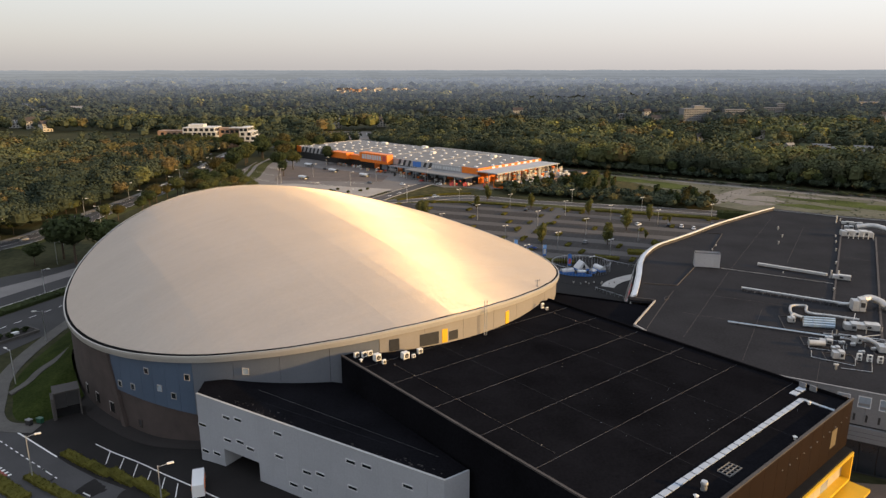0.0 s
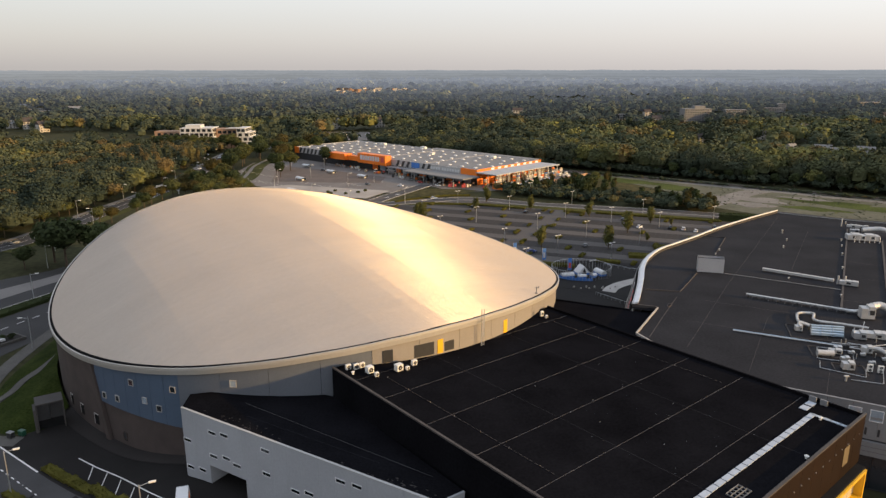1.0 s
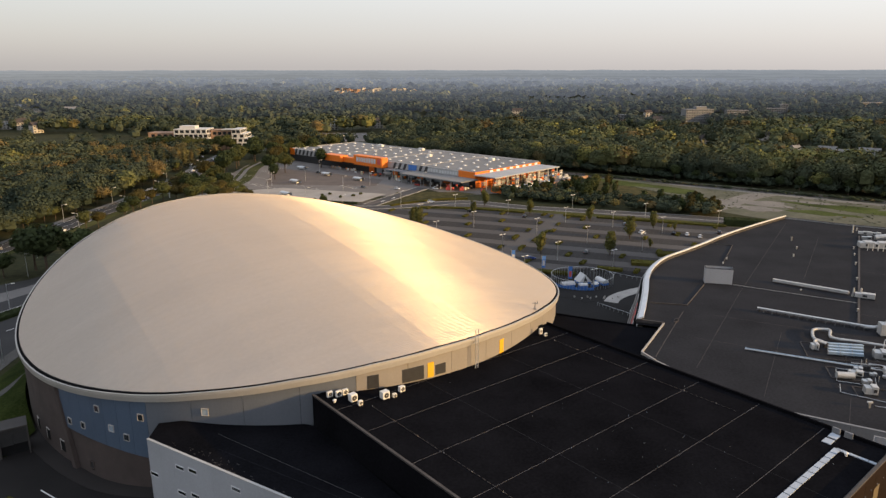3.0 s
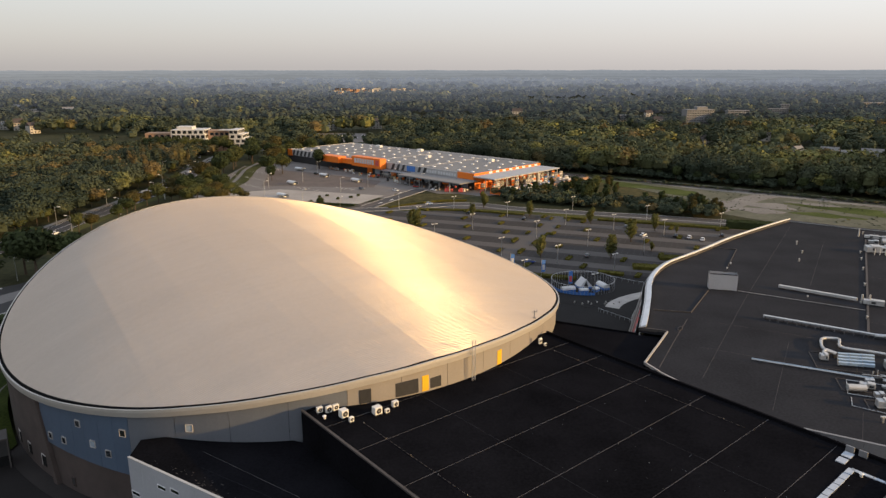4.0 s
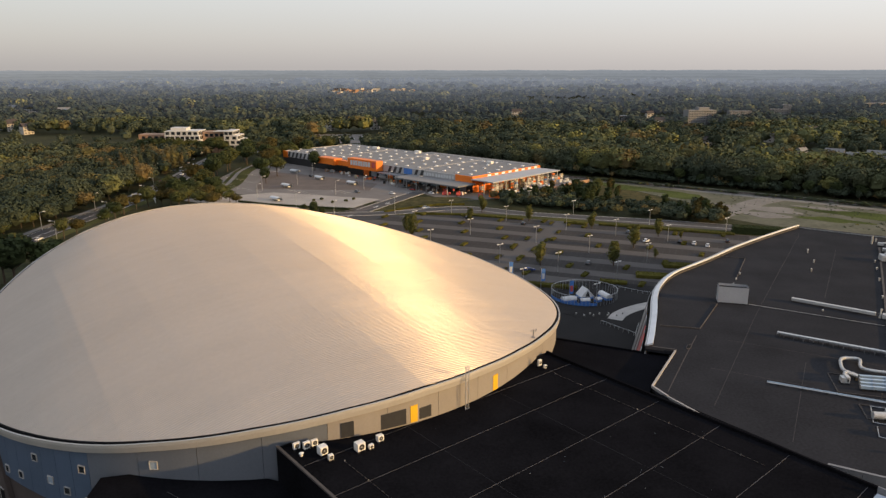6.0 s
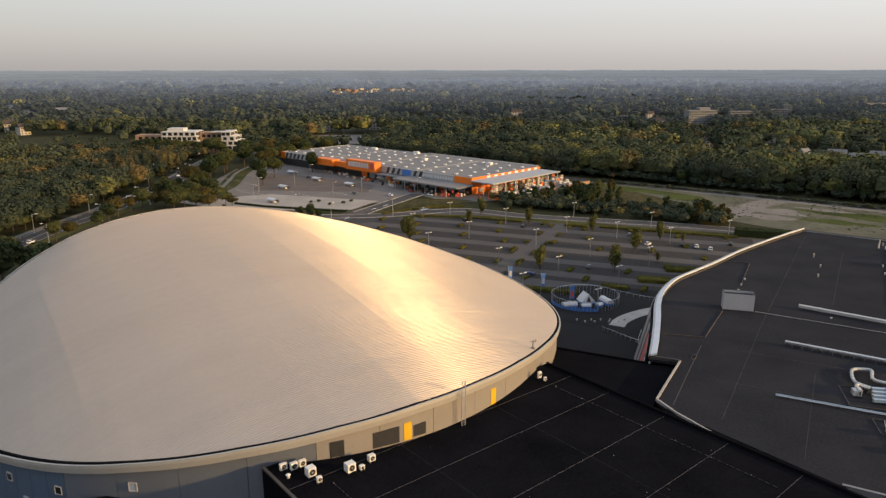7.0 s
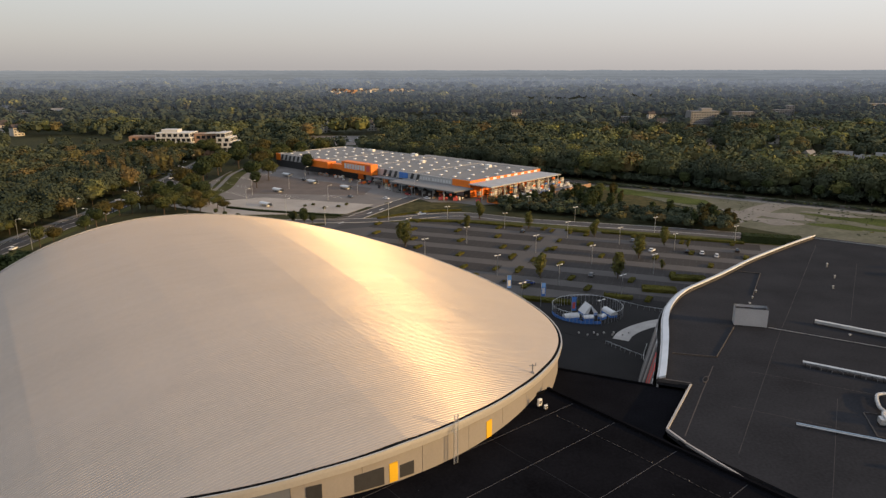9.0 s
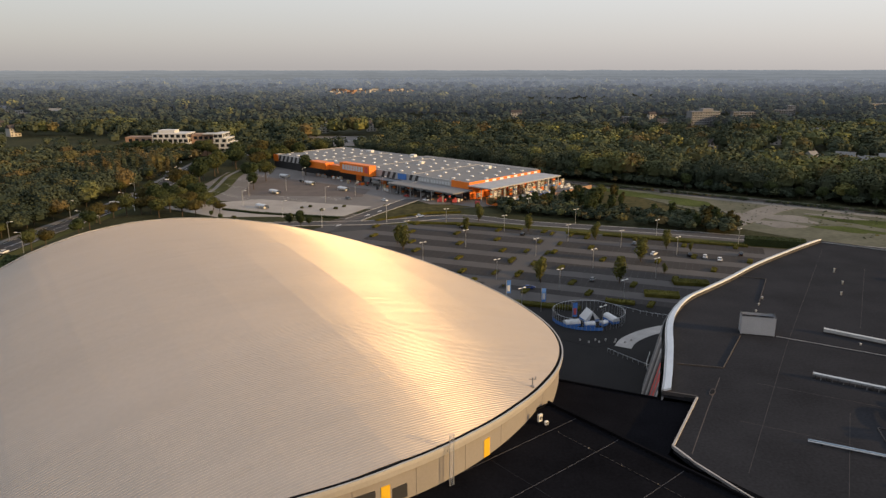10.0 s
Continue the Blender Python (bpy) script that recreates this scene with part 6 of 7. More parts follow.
setting("pavement_ramp", bm, "mossy", "grey concrete ramp path across the grass mound", "pavement")
portal = thing("tunnel_portal", "concrete tunnel portal with a dark steel gate", "portal", at=Matrix.Translation((-82.0, 136.6, 0)) @ Matrix.Rotation(radians(33), 4, "Z"))
part("frame", boxes((-2.6, -0.4, 0, -2.35, 4, 6.0), (2.35, -0.4, 0, 2.6, 4, 6.0), (-2.6, -0.4, 6.0, 2.6, 4, 6.3)), "lane", portal)
part("gate", boxes((-2.35, 0.3, 2.3, -0.06, 0.45, 6.0)), "dark", portal)
part("gate", boxes((0.06, 0.3, 2.4, 2.35, 0.45, 6.0)), "dark", portal)
# a black sheet closes the mouth in place of the shade within
part("opening", boxes((-2.35, 0.8, 0, 2.35, 0.95, 2.3)), "gutter", portal, "black sheet for the shade in the tunnel mouth")
part("wing_wall", boxes((-3.1, -0.6, 0, -2.62, 3.0, 5.2)), "lane", portal, "grey concrete wing wall")
for x, y, mat, word in ((-86.6, 133.4, "greenbin", "dark green"), (-88.6, 132.7, "dark", "black")):
    t = thing("waste_container", word + " wheeled waste container on the footpath", "waste container", "waste containers", at=Matrix.Translation((x, y, level(x, y) + 0.14)) @ Matrix.Rotation(radians(-20), 4, "Z"))
    part("body", boxes((-0.65, -0.45, 0.16, 0.65, 0.45, 1.15), bevel=0.06), mat, t)
    part("lid", boxes((-0.69, -0.5, 1.15, 0.69, 0.5, 1.3), bevel=0.05), "shade" if mat == "dark" else mat, t)
    for sx in (-0.5, 0.5):
        for sy in (-0.35, 0.35):
            part("wheel", boxes((sx - 0.05, sy - 0.09, 0, sx + 0.05, sy + 0.09, 0.17), bevel=0.03), "gutter", t)
# the tunnel's back is painted black for its inner darkness
part("back", boxes((-2.35, 3.5, 0, 2.35, 3.8, 6.0)), "blackp", portal)
planter = thing("planter", "low dark walled planter with shrubs and a pale bench", "planter", at=Matrix.Translation((-122.5, 183.0, 0)) @ Matrix.Rotation(radians(60), 4, "Z"))
part("wall", boxes((-6, -3, -0.5, 6, -2.6, 0.9), (-6, 2.6, -0.5, 6, 3, 0.9), (-6, -2.6, -0.5, -5.6, 2.6, 0.9), (5.6, -2.6, -0.5, 6, 2.6, 0.9), bevel=0.04), "mossy", planter)
part("soil", boxes((-5.6, -2.6, -0.5, 5.6, 2.6, 0.6)), "bay", planter)
part("bench", boxes((-1.6, -0.6, 0.6, 1.6, 0.6, 1.3), bevel=0.08), "cap", planter)
for x, y, s in ((-3.6, 0.2, 5), (3.6, -0.4, 6), (-1.4, -1.2, 7), (1.6, 1.2, 8)):
    ob = quads_mesh("shrub", crown_quads(s, 180, 1.6, 0.9, 0.2) + np.array([x, y, 1.2]), "leafdark", planter)

# ---- main car park ----
PD, PN = Vector((0.9363, -0.3511)), Vector((0.3511, 0.9363))


def pp(s, n):
    p = PD * s + PN * n
    return (p.x, p.y)


setting("pavement_carpark", sheet(bmesh.new(), [pp(-158, 381), pp(30, 381), pp(30, 232), pp(-50, 222), pp(-110, 232), pp(-172, 330), pp(-172, 352)], 0.05), "lane", "grey paved car park", "pavement")
for k, n in enumerate((362.0, 344.3, 326.7, 309.0, 291.5, 276.5)):
    # each double row of brick bays, cut by the cross lane
    h = 5.2 if k < 5 else 2.6
    lo_s = -142 + k * 7.5 if k == 0 else -166 + k * 7.5
    cross = -70 - (344 - n) * 0.10
    for s0, s1 in ((lo_s, cross - 3.2), (cross + 3.2, 18)):
        setting("pavement_bays", sheet(bmesh.new(), [pp(s0, n - h), pp(s1, n - h), pp(s1, n + h), pp(s0, n + h)], 0.075), "bay", "dark brick parking bays", "pavement")
        bm = bmesh.new()
        for c in np.arange(s0 + 2.4, s1 - 1, 2.45):
            for lo, hi in (((n - h + 0.2, n - 0.5), (n + 0.5, n + h - 0.2)) if k < 5 else ((n - h + 0.2, n + h - 0.2),)):
                bm.faces.new([bm.verts.new((*pp(c + a, b), 0.079)) for a, b in ((-0.045, lo), (0.045, lo), (0.045, hi), (-0.045, hi))])
        setting("marking_bays", bm, "oldroad", "thin worn grey lines between parking bays", "road marking")
    for s in np.arange(lo_s + 2, 16, 21.0):
        if abs(s - cross) < 4:
            continue
        dn = (-2.6, 2.4)[int(abs(s) + k) % 2]
        hedge(pp(s - 0.3, n + dn - 2.6), pp(s + 0.3, n + dn + 2.6), 1.7, 0.8, int(abs(s) * 7 + n + dn), "small clipped hedge at the end of parking bays")
    hedge(pp(cross - 4.6, n - h + 2.6), pp(cross - 4.4, n + h - 2.6), 1.2, 0.6, int(n * 3), "small clipped hedge beside the cross lane")
    hedge(pp(cross + 4.4, n - h + 2.6), pp(cross + 4.6, n + h - 2.6), 1.2, 0.6, int(n * 5), "small clipped hedge beside the cross lane")
for p, q, w, h in (((30, 266.5), (52, 259.5), 3.0, 1.0), ((77, 275), (88, 272.5), 5.0, 1.3), ((91, 288), (103, 286), 5, 1.3), ((62, 268), (71, 265), 2.6, 1.0), ((66, 366), (76, 361.5), 3.2, 1.0), ((82, 361), (108, 351.5), 2.4, 0.9), ((110, 350.5), (140, 340), 2.4, 0.9), ((20, 383), (46, 373), 2.0, 0.8), ((-10, 388), (16, 384), 2.0, 0.8)):
    hedge(p, q, w, h, int(p[0] * 3 + p[1]), "dense clipped hedge along the car park")
hedge((141, 345), (164, 338), 6, 3.4, 777, "tall dark hedge block beside the access road", "leafdark")
setting("verge_north", band(bmesh.new(), [(-20, 388), (20, 386), (60, 375), (110, 356), (160, 338)], 7, 0.09), "grass", "grass verge along the car park", "verge")
# access road with a curve from the store
ACCESS = [(-146, 373), (-128, 376), (-110, 381), (-60, 386), (-32, 388), (-10, 394), (8, 402), (24, 401), (48, 388), (80, 378), (120, 366), (170, 346), (230, 318)]
setting("road_access", band(bmesh.new(), ACCESS, 8.5, 0.11), "oldroad", "grey access road between store and car park", "road")
bm = bmesh.new()
for off in (-4.4, 4.4):
    band(bm, ACCESS, 0.5, 0.22, off=off)
setting("kerb_access", bm, "conc", "pale concrete kerbs of the access road", "kerb")
setting("road_store", band(bmesh.new(), [(-58, 352), (-47, 378), (-38, 395), (-30, 412), (-20, 432), (-10, 452)], 9, 0.13), "oldroad", "asphalt entrance road to the store", "road")
bm = bmesh.new()
for off in (-4.6, 4.6):
    band(bm, [(-38, 395), (-30, 412), (-20, 432), (-10, 452)], 0.45, 0.24, off=off)
setting("kerb_store", bm, "conc", "pale concrete kerbs of the entrance road", "kerb")
bm = bmesh.new()
for i in range(7):
    p = Vector((-46.5 + 1.7 * i, 386.5 + 3.4 * i))
    band(bm, [(p.x - 4.2, p.y + 2), (p.x + 4.2, p.y - 2)], 1.9, 0.16, 2, thick=0.01)
setting("road_line_crossing", bm, "brownbay", "brick banded crossing in the entrance road", "road marking")


setting("road_junction", sheet(bmesh.new(), [(-51.8, 382.3), (-39.6, 386.2), (-26.6, 394.3), (-13.0, 384.0), (-22.0, 376.0), (-34.0, 371.0), (-48.0, 366.0)], 0.07), "asphalt", "dark asphalt junction beside the car park", "road")
bm = bmesh.new()
for x, y in ((-44.5, 380.0), (-33.0, 404.0), (-27.5, 414.0)):
    # painted arrows: a stem and a head
    a0 = Vector((x, y))
    d = Vector((0.43, 0.9))
    e = Vector((0.9, -0.43))
    for pts in ((a0 - e * 0.25, a0 + e * 0.25, a0 + e * 0.25 + d * 3, a0 - e * 0.25 + d * 3), (a0 - e * 0.9 + d * 3, a0 + e * 0.9 + d * 3, a0 + d * 5)):
        bm.faces.new([bm.verts.new((*p, 0.17)) for p in pts])
setting("road_line_arrows", bm, "paint", "white painted arrows on the entrance road", "road marking")
for x, y, r in ((-58, 418, 1.5), (-51, 423, 1.8), (-47, 428, 1.6), (-66, 428, 1.7), (-70, 424, 1.3)):
    t = tagged(quads_mesh("shrub", crown_quads(int(-x), 220, r, 0.9, 0.22) + np.array([x, y, 0.55]), "leaf"), "low green shrub on a paved island", "shrub", "car park shrubs")


# ---- lamps ----
def parking_lamp():
    t = thing("street_lamp", "slim grey car park lamp with two heads", "street lamp", "car park lamps")
    bm = bmesh.new()
    tube(bm, (0, 0, 0), (0, 0, 7.6), 0.11, 0.07, n=8)
    part("pole", bm, "steel", t)
    bm = bmesh.new()
    tube(bm, (-1.1, 0, 7.6), (1.1, 0, 7.6), 0.05, n=6)
    part("arm", bm, "steel", t)
    for s in (-1, 1):
        h = part("lamp_head", boxes((s * 1.0 - 0.55, -0.22, 7.55, s * 1.0 + 0.55, 0.22, 7.75), bevel=0.06), "unit", t)
        part("lens", boxes((s * 1.0 - 0.4, -0.15, 7.5, s * 1.0 + 0.4, 0.15, 7.55)), "lampglass", h)
    return t


def road_lamp(h=9.0, label="tall grey street lamp with one curved arm"):
    t = thing("street_lamp", label, "street lamp", "street lamps")
    bm = bmesh.new()
    tube(bm, (0, 0, 0), (0, 0, h), 0.13, 0.07, n=8)
    part("pole", bm, "steel", t)
    bm = bmesh.new()
    tube(bm, (0, 0, h - 0.3), (1.6, 0, h), 0.05, n=6)
    part("arm", bm, "steel", t)
    g = part("lamp_head", boxes((1.4, -0.2, h - 0.08, 2.5, 0.2, h + 0.14), bevel=0.06), "unit", t)
    part("lens", boxes((1.5, -0.14, h - 0.13, 2.4, 0.14, h - 0.08)), "lampglass", g)
    return t


def stand(first, rows):
    for i, (x, y, turn) in enumerate(rows):
        m = Matrix.Translation((x, y, level(x, y))) @ Matrix.Rotation(radians(turn), 4, "Z")
        if i == 0:
            first.matrix_basis = m
        else:
            copy_thing_plain(first, m)


stand(parking_lamp(), [(x, y, 35) for x, y in ((9.6, 386), (37.1, 370), (-8.5, 358), (17.8, 340), (-0.1, 318.4), (27.7, 293), (46.2, 324.7), (48.7, 280.4), (64.0, 350.4), (66.1, 307.5), (84.8, 339.0), (105.2, 327.4), (86.6, 294.4), (73.7, 385), (106.6, 360.4), (53.9, 414.8), (33.1, 259.2), (68.0, 267.9), (136.8, 342.0), (55, 242))])
stand(road_lamp(), [(-76.4, 112.7, 25), (-111.5, 180.3, 200), (-103.6, 152.7, 150), (-134.4, 220.8, 20), (-150.5, 258.2, 20), (-45.8, 97.8, 25), (-161.8, 284, 190), (-168, 330, 190), (-166, 375, 190), (-168, 425, 190), (-108.7, 459.6, 30), (-91.1, 481.8, 30), (-59.9, 443.0, 30), (-44.9, 461.5, 30), (-20.3, 388.9, 60), (-50.7, 377, 60), (-104, 430, 30), (-75, 400, 30), (-30, 480, 30), (-118, 545, 30), (-88, 520, 30), (-10, 460, 30), (-199, 300, 10), (-186, 350, 10), (-185, 400, 10), (-175, 455, 190), (-200, 520, 0)])


# ---- vehicles ----
def loft(bm, sections):
    """A closed body through sections (x, half width low, half width high, z low, z high)."""
    old = None
    for x, w0, w1, z0, z1 in sections:
        now = [bm.verts.new(p) for p in ((x, -w0, z0), (x, -w0 * 1.02, (z0 + z1) / 2), (x, -w1, z1), (x, w1, z1), (x, w0 * 1.02, (z0 + z1) / 2), (x, w0, z0))]
        if old:
            for k in range(6):
                bm.faces.new((old[k], now[k], now[(k + 1) % 6], old[(k + 1) % 6]))
        else:
            bm.faces.new(now)
        old = now
    bm.faces.new(old[::-1])
    return bm


def car(mat, label, group="parked cars"):
    t = thing("car", label, "car", group)
    part("body", loft(bmesh.new(), [(-2.1, 0.75, 0.7, 0.35, 0.75), (-1.95, 0.86, 0.8, 0.28, 0.92), (-0.9, 0.88, 0.82, 0.25, 0.97), (0.9, 0.88, 0.82, 0.25, 0.95), (1.8, 0.84, 0.76, 0.28, 0.78), (2.1, 0.7, 0.62, 0.38, 0.66)]), mat, t)
    part("window_band", loft(bmesh.new(), [(-1.85, 0.74, 0.70, 0.92, 0.96), (-1.35, 0.77, 0.62, 0.94, 1.36), (0.1, 0.77, 0.62, 0.95, 1.38), (1.05, 0.74, 0.70, 0.92, 0.97)]), "glass", t)
    part("roof", loft(bmesh.new(), [(-1.4, 0.55, 0.5, 1.34, 1.40), (-1.1, 0.62, 0.56, 1.36, 1.45), (-0.1, 0.62, 0.56, 1.37, 1.46), (0.25, 0.55, 0.5, 1.33, 1.39)]), mat, t)
    for x in (-1.25, 1.3):
        for s in (-1, 1):
            bm = bmesh.new()
            tube(bm, (x, s * 0.68, 0.31), (x, s * 0.9, 0.31), 0.31, n=14)
            w = part("wheel", bm, "tyre", t)
            bm = bmesh.new()
            tube(bm, (x, s * 0.88, 0.31), (x, s * 0.915, 0.31), 0.18, n=10)
            part("rim", bm, "steel", w)
    for s in (-1, 1):
        part("headlight", boxes((1.92, s * 0.55 - 0.15, 0.55, 2.09, s * 0.55 + 0.15, 0.68)), "lampglass", t)
        part("tail_light", boxes((-2.1, s * 0.6 - 0.12, 0.6, -1.98, s * 0.6 + 0.12, 0.76)), "redcloth", t)
    return t


CARS = {k: car(k, v) for k, v in (("carwhite", "white hatchback car on asphalt"), ("carblue", "dark blue hatchback car on asphalt"), ("cargrey", "grey hatchback car on asphalt"), ("carblack", "black hatchback car on asphalt"), ("carred", "red hatchback car on asphalt"))}
first = set()
for mat, x, y, turn in (("carwhite", 95.6, 327.0, 50), ("carblack", 110, 325.5, 68), ("carwhite", 115.2, 322.5, 68), ("carwhite", 119.6, 318.2, 68), ("carblack", 131.5, 326.5, 68), ("cargrey", 62.6, 291.3, 68), ("carblue", 38.2, 281.4, 20), ("carblack", 45, 362, 68), ("cargrey", 92, 344, 68), ("carblack", 18, 375, -20),
                        ("carwhite", -4, 402, 25), ("carwhite", -26, 446, -43), ("carwhite", -172, 302, 60), ("cargrey", -186, 296, 240), ("carblack", -170, 392, 90), ("carwhite", -178, 440, 275), ("cargrey", -172, 412, 92), ("carred", -185, 490, 100), ("carwhite", -197, 560, 280), ("carwhite", -193, 575, 100), ("cargrey", -190, 540, 280), ("carwhite", -205, 610, 100), ("carwhite", -176, 330, 90), ("carwhite", -200, 585, 100), ("cargrey", -196, 545, 100), ("carblack", -88, 515, -43), ("cargrey", -20, 470, -43), ("carwhite", -2, 447, -43), ("carred", -14, 460, -43), ("cargrey", -48, 452, -43), ("carwhite", -128, 800, 20), ("carwhite", -118, 806, 20), ("carwhite", -108, 796, 20), ("cargrey", -100, 812, 20), ("carwhite", -92, 780, 20), ("carwhite", -86, 802, 20), ("carblack", -112, 770, 80), ("carwhite", -183, 524, 268), ("carwhite", -186, 548, 268), ("cargrey", -180, 536, 88), ("carred", -184, 578, 88), ("carwhite", -189, 592, 268), ("carblack", -184, 608, 88)):
    m = Matrix.Translation((x, y, level(x, y) + 0.11)) @ Matrix.Rotation(radians(turn), 4, "Z")
    if mat in first:
        copy_thing_plain(CARS[mat], m)
    else:
        first.add(mat)
        CARS[mat].matrix_basis = m
van = thing("van", "white delivery van parked on the forecourt", "van", at=Matrix.Translation((-41.8, 103.8, level(-41.8, 103.8) + 0.1)) @ Matrix.Rotation(radians(108), 4, "Z"))
part("body", loft(bmesh.new(), [(-3.6, 0.98, 0.92, 0.4, 2.6), (-3.5, 1.02, 0.96, 0.35, 2.7), (1.5, 1.02, 0.96, 0.35, 2.7), (2.2, 1.02, 0.88, 0.35, 2.45), (2.9, 1.0, 0.9, 0.4, 1.5), (3.5, 0.9, 0.82, 0.45, 1.2)]), "carwhite", van)
part("windscreen", loft(bmesh.new(), [(2.0, 0.9, 0.8, 1.65, 2.52), (2.15, 0.93, 0.8, 1.55, 2.52), (2.85, 0.92, 0.84, 1.45, 1.58)]), "glass", van)
part("side_stripe", boxes((-3.3, 1.0, 0.9, 1.0, 1.06, 2.0)), "orange", van)
part("side_stripe", boxes((-3.3, -1.06, 0.9, 1.0, -1.0, 2.0)), "orange", van)
for x in (-2.4, 2.4):
    for s in (-1, 1):
        bm = bmesh.new()
        tube(bm, (x, s * 0.8, 0.36), (x, s * 1.05, 0.36), 0.36, n=14)
        w = part("wheel", bm, "tyre", van)
        bm = bmesh.new()
        tube(bm, (x, s * 1.03, 0.36), (x, s * 1.07, 0.36), 0.2, n=10)
        part("rim", bm, "steel", w)

# ---- fenced play ground with white tents ----
fence = thing("oval_fence", "oval white steel fence of tall bars", "fence")
n = 56
for i in range(n):
    f, f1 = 2 * math.pi * i / n, 2 * math.pi * (i + 1) / n
    p = (52.8 + 11.0 * math.cos(f), 250.8 + 9.4 * math.sin(f))
    q = (52.8 + 11.0 * math.cos(f1), 250.8 + 9.4 * math.sin(f1))
    bm = bmesh.new()
    tube(bm, (*p, 0), (*p, 3.2), 0.05, n=5)
    part("bar", bm, "steel", fence)
    bm = bmesh.new()
    tube(bm, (*p, 3.2), (*q, 3.2), 0.08, n=5)
    part("top_rail", bm, "steel", fence)
    if 27 < i < 44:
        d = Vector((q[0] - p[0], q[1] - p[1], 0))
        m = Matrix.Translation((*p, 0.1)) @ Matrix.Rotation(math.atan2(d.y, d.x), 4, "Z")
        part("board", boxes((0.05, -0.03, 0, d.length - 0.05, 0.03, 0.95), m=m), "bluecloth", fence, "blue printed board")
for i, (x, y, l, w, h, turn) in enumerate(((46.8, 246.0, 4.6, 2.6, 1.9, 15), (53.0, 250.5, 4.0, 4.6, 3.6, -75), (59.6, 249.5, 5.2, 2.4, 2.1, 110), (52.0, 245.0, 3.0, 2.0, 1.6, 5), (56.5, 246.2, 2.2, 1.8, 1.5, 40))):
    t = thing("tent", "white canvas tent with a blue skirt on paving", "tent", "tents", at=Matrix.Translation((x, y, 0)) @ Matrix.Rotation(radians(turn), 4, "Z"))
    part("skirt", boxes((-l / 2, -w / 2, 0, l / 2, w / 2, 0.9), bevel=0.05), "bluecloth", t)
    bm = bmesh.new()
    k = 6
    rows = []
    for j in range(k + 1):
        f = math.pi * j / k
        rows.append([(xx, -w / 2 * 1.05 * math.cos(f), 0.9 + (h - 0.9) * (math.sin(f) if i != 1 else 1 - abs(math.cos(f)))) for xx in (-l / 2 * 1.04, l / 2 * 1.04)])
    vs = [[bm.verts.new(p) for p in r] for r in rows]
    for r, s in zip(vs, vs[1:]):
        bm.faces.new((r[0], r[1], s[1], s[0]))
    for e in (0, 1):
        bm.faces.new([r[e] for r in vs])
    part("canvas", bm, "canvas", t)
    if i == 1:
        # a dark triangular panel stands for the shade inside the entrance
        bm = bmesh.new()
        flap = [bm.verts.new(p) for p in ((l / 2 * 1.06, -w * 0.22, 0.5), (l / 2 * 1.06, w * 0.22, 0.5), (l / 2 * 1.06, 0, h * 0.82))]
        back = [bm.verts.new((v.co.x - 0.06, v.co.y, v.co.z)) for v in flap]
        bm.faces.new(flap)
        bm.faces.new(back[::-1])
        for k_ in range(3):
            bm.faces.new((flap[k_], flap[(k_ + 1) % 3], back[(k_ + 1) % 3], back[k_]))
        part("opening", bm, "dark", t, "dark panel for the shade in the entrance")
setting("pavement_play", sheet(bmesh.new(), [(38, 238), (50, 229), (66, 236), (72, 252), (66, 264), (44, 264)], 0.1), "plaza", "dark rubber paving inside the fence", "pavement")
setting("pavement_plaza", sheet(bmesh.new(), [(28, 180), (49, 168.5), (52, 178), (58, 198), (66, 214), (78, 228), (96, 247), (102, 262), (70, 270), (36, 266), (18, 250), (10, 240)], 0.06), "plaza", "dark paved square between arena and shops", "pavement")
setting("pavement_bed", band(bmesh.new(), [(58, 229), (60.5, 233.5), (65, 238), (71, 242), (77, 244.5)], 4.6, 0.14), "conc", "pale curved concrete bed", "pavement")
for i, pts in enumerate(([(64, 262), (72, 255), (79, 252), (84, 253)], [(53, 226), (57, 220.5), (62, 214)], [(64, 224), (60.5, 215), (60, 208)])):
    t = thing("hand_rail", "curved steel railing on paving", "railing", "railings")
    line = smooth_line([Vector((*p, 0)) for p in pts], 5)
    for p, q in zip(line, line[1:]):
        bm = bmesh.new()
        tube(bm, (p.x, p.y, level(p.x, p.y) + 1.1), (q.x, q.y, level(q.x, q.y) + 1.1), 0.06, n=5)
        part("rail", bm, "steel", t)
        bm = bmesh.new()
        tube(bm, (p.x, p.y, level(p.x, p.y)), (p.x, p.y, level(p.x, p.y) + 1.1), 0.05, n=5)
        part("post", bm, "steel", t)
for x, y in ((28.8, 266.0), (39.1, 257.6), (46.4, 243.7)):
    t = thing("banner_flag", "blue and white banner on a pole", "flag", "banner flags", at=Matrix.Translation((x, y, level(x, y))) @ Matrix.Rotation(radians(8), 4, "Z"))
    bm = bmesh.new()
    tube(bm, (0, 0, 0), (0, 0, 8.2), 0.07, n=6)
    part("pole", bm, "steel", t)
    part("cloth", boxes((0.08, -0.02, 3.6, 1.45, 0.02, 8.0)), "bluecloth", t, "blue cloth with pale print")
    part("print", boxes((0.3, -0.035, 4.3, 1.2, 0.035, 6.3)), "canvas" if x < 46 else "redcloth", t)
for i in range(9):
    x, y = 47 + i * 1.7 + (i % 3) * 0.5, 234 - (i % 2) * 1.6
    t = thing("bollard", "low pale concrete bollard on dark paving", "bollard", "bollards", at=Matrix.Translation((x, y, level(x, y))))
    bm = bmesh.new()
    tube(bm, (0, 0, 0), (0, 0, 0.6), 0.28, 0.24, n=10)
    part("post", bm, "conc", t)

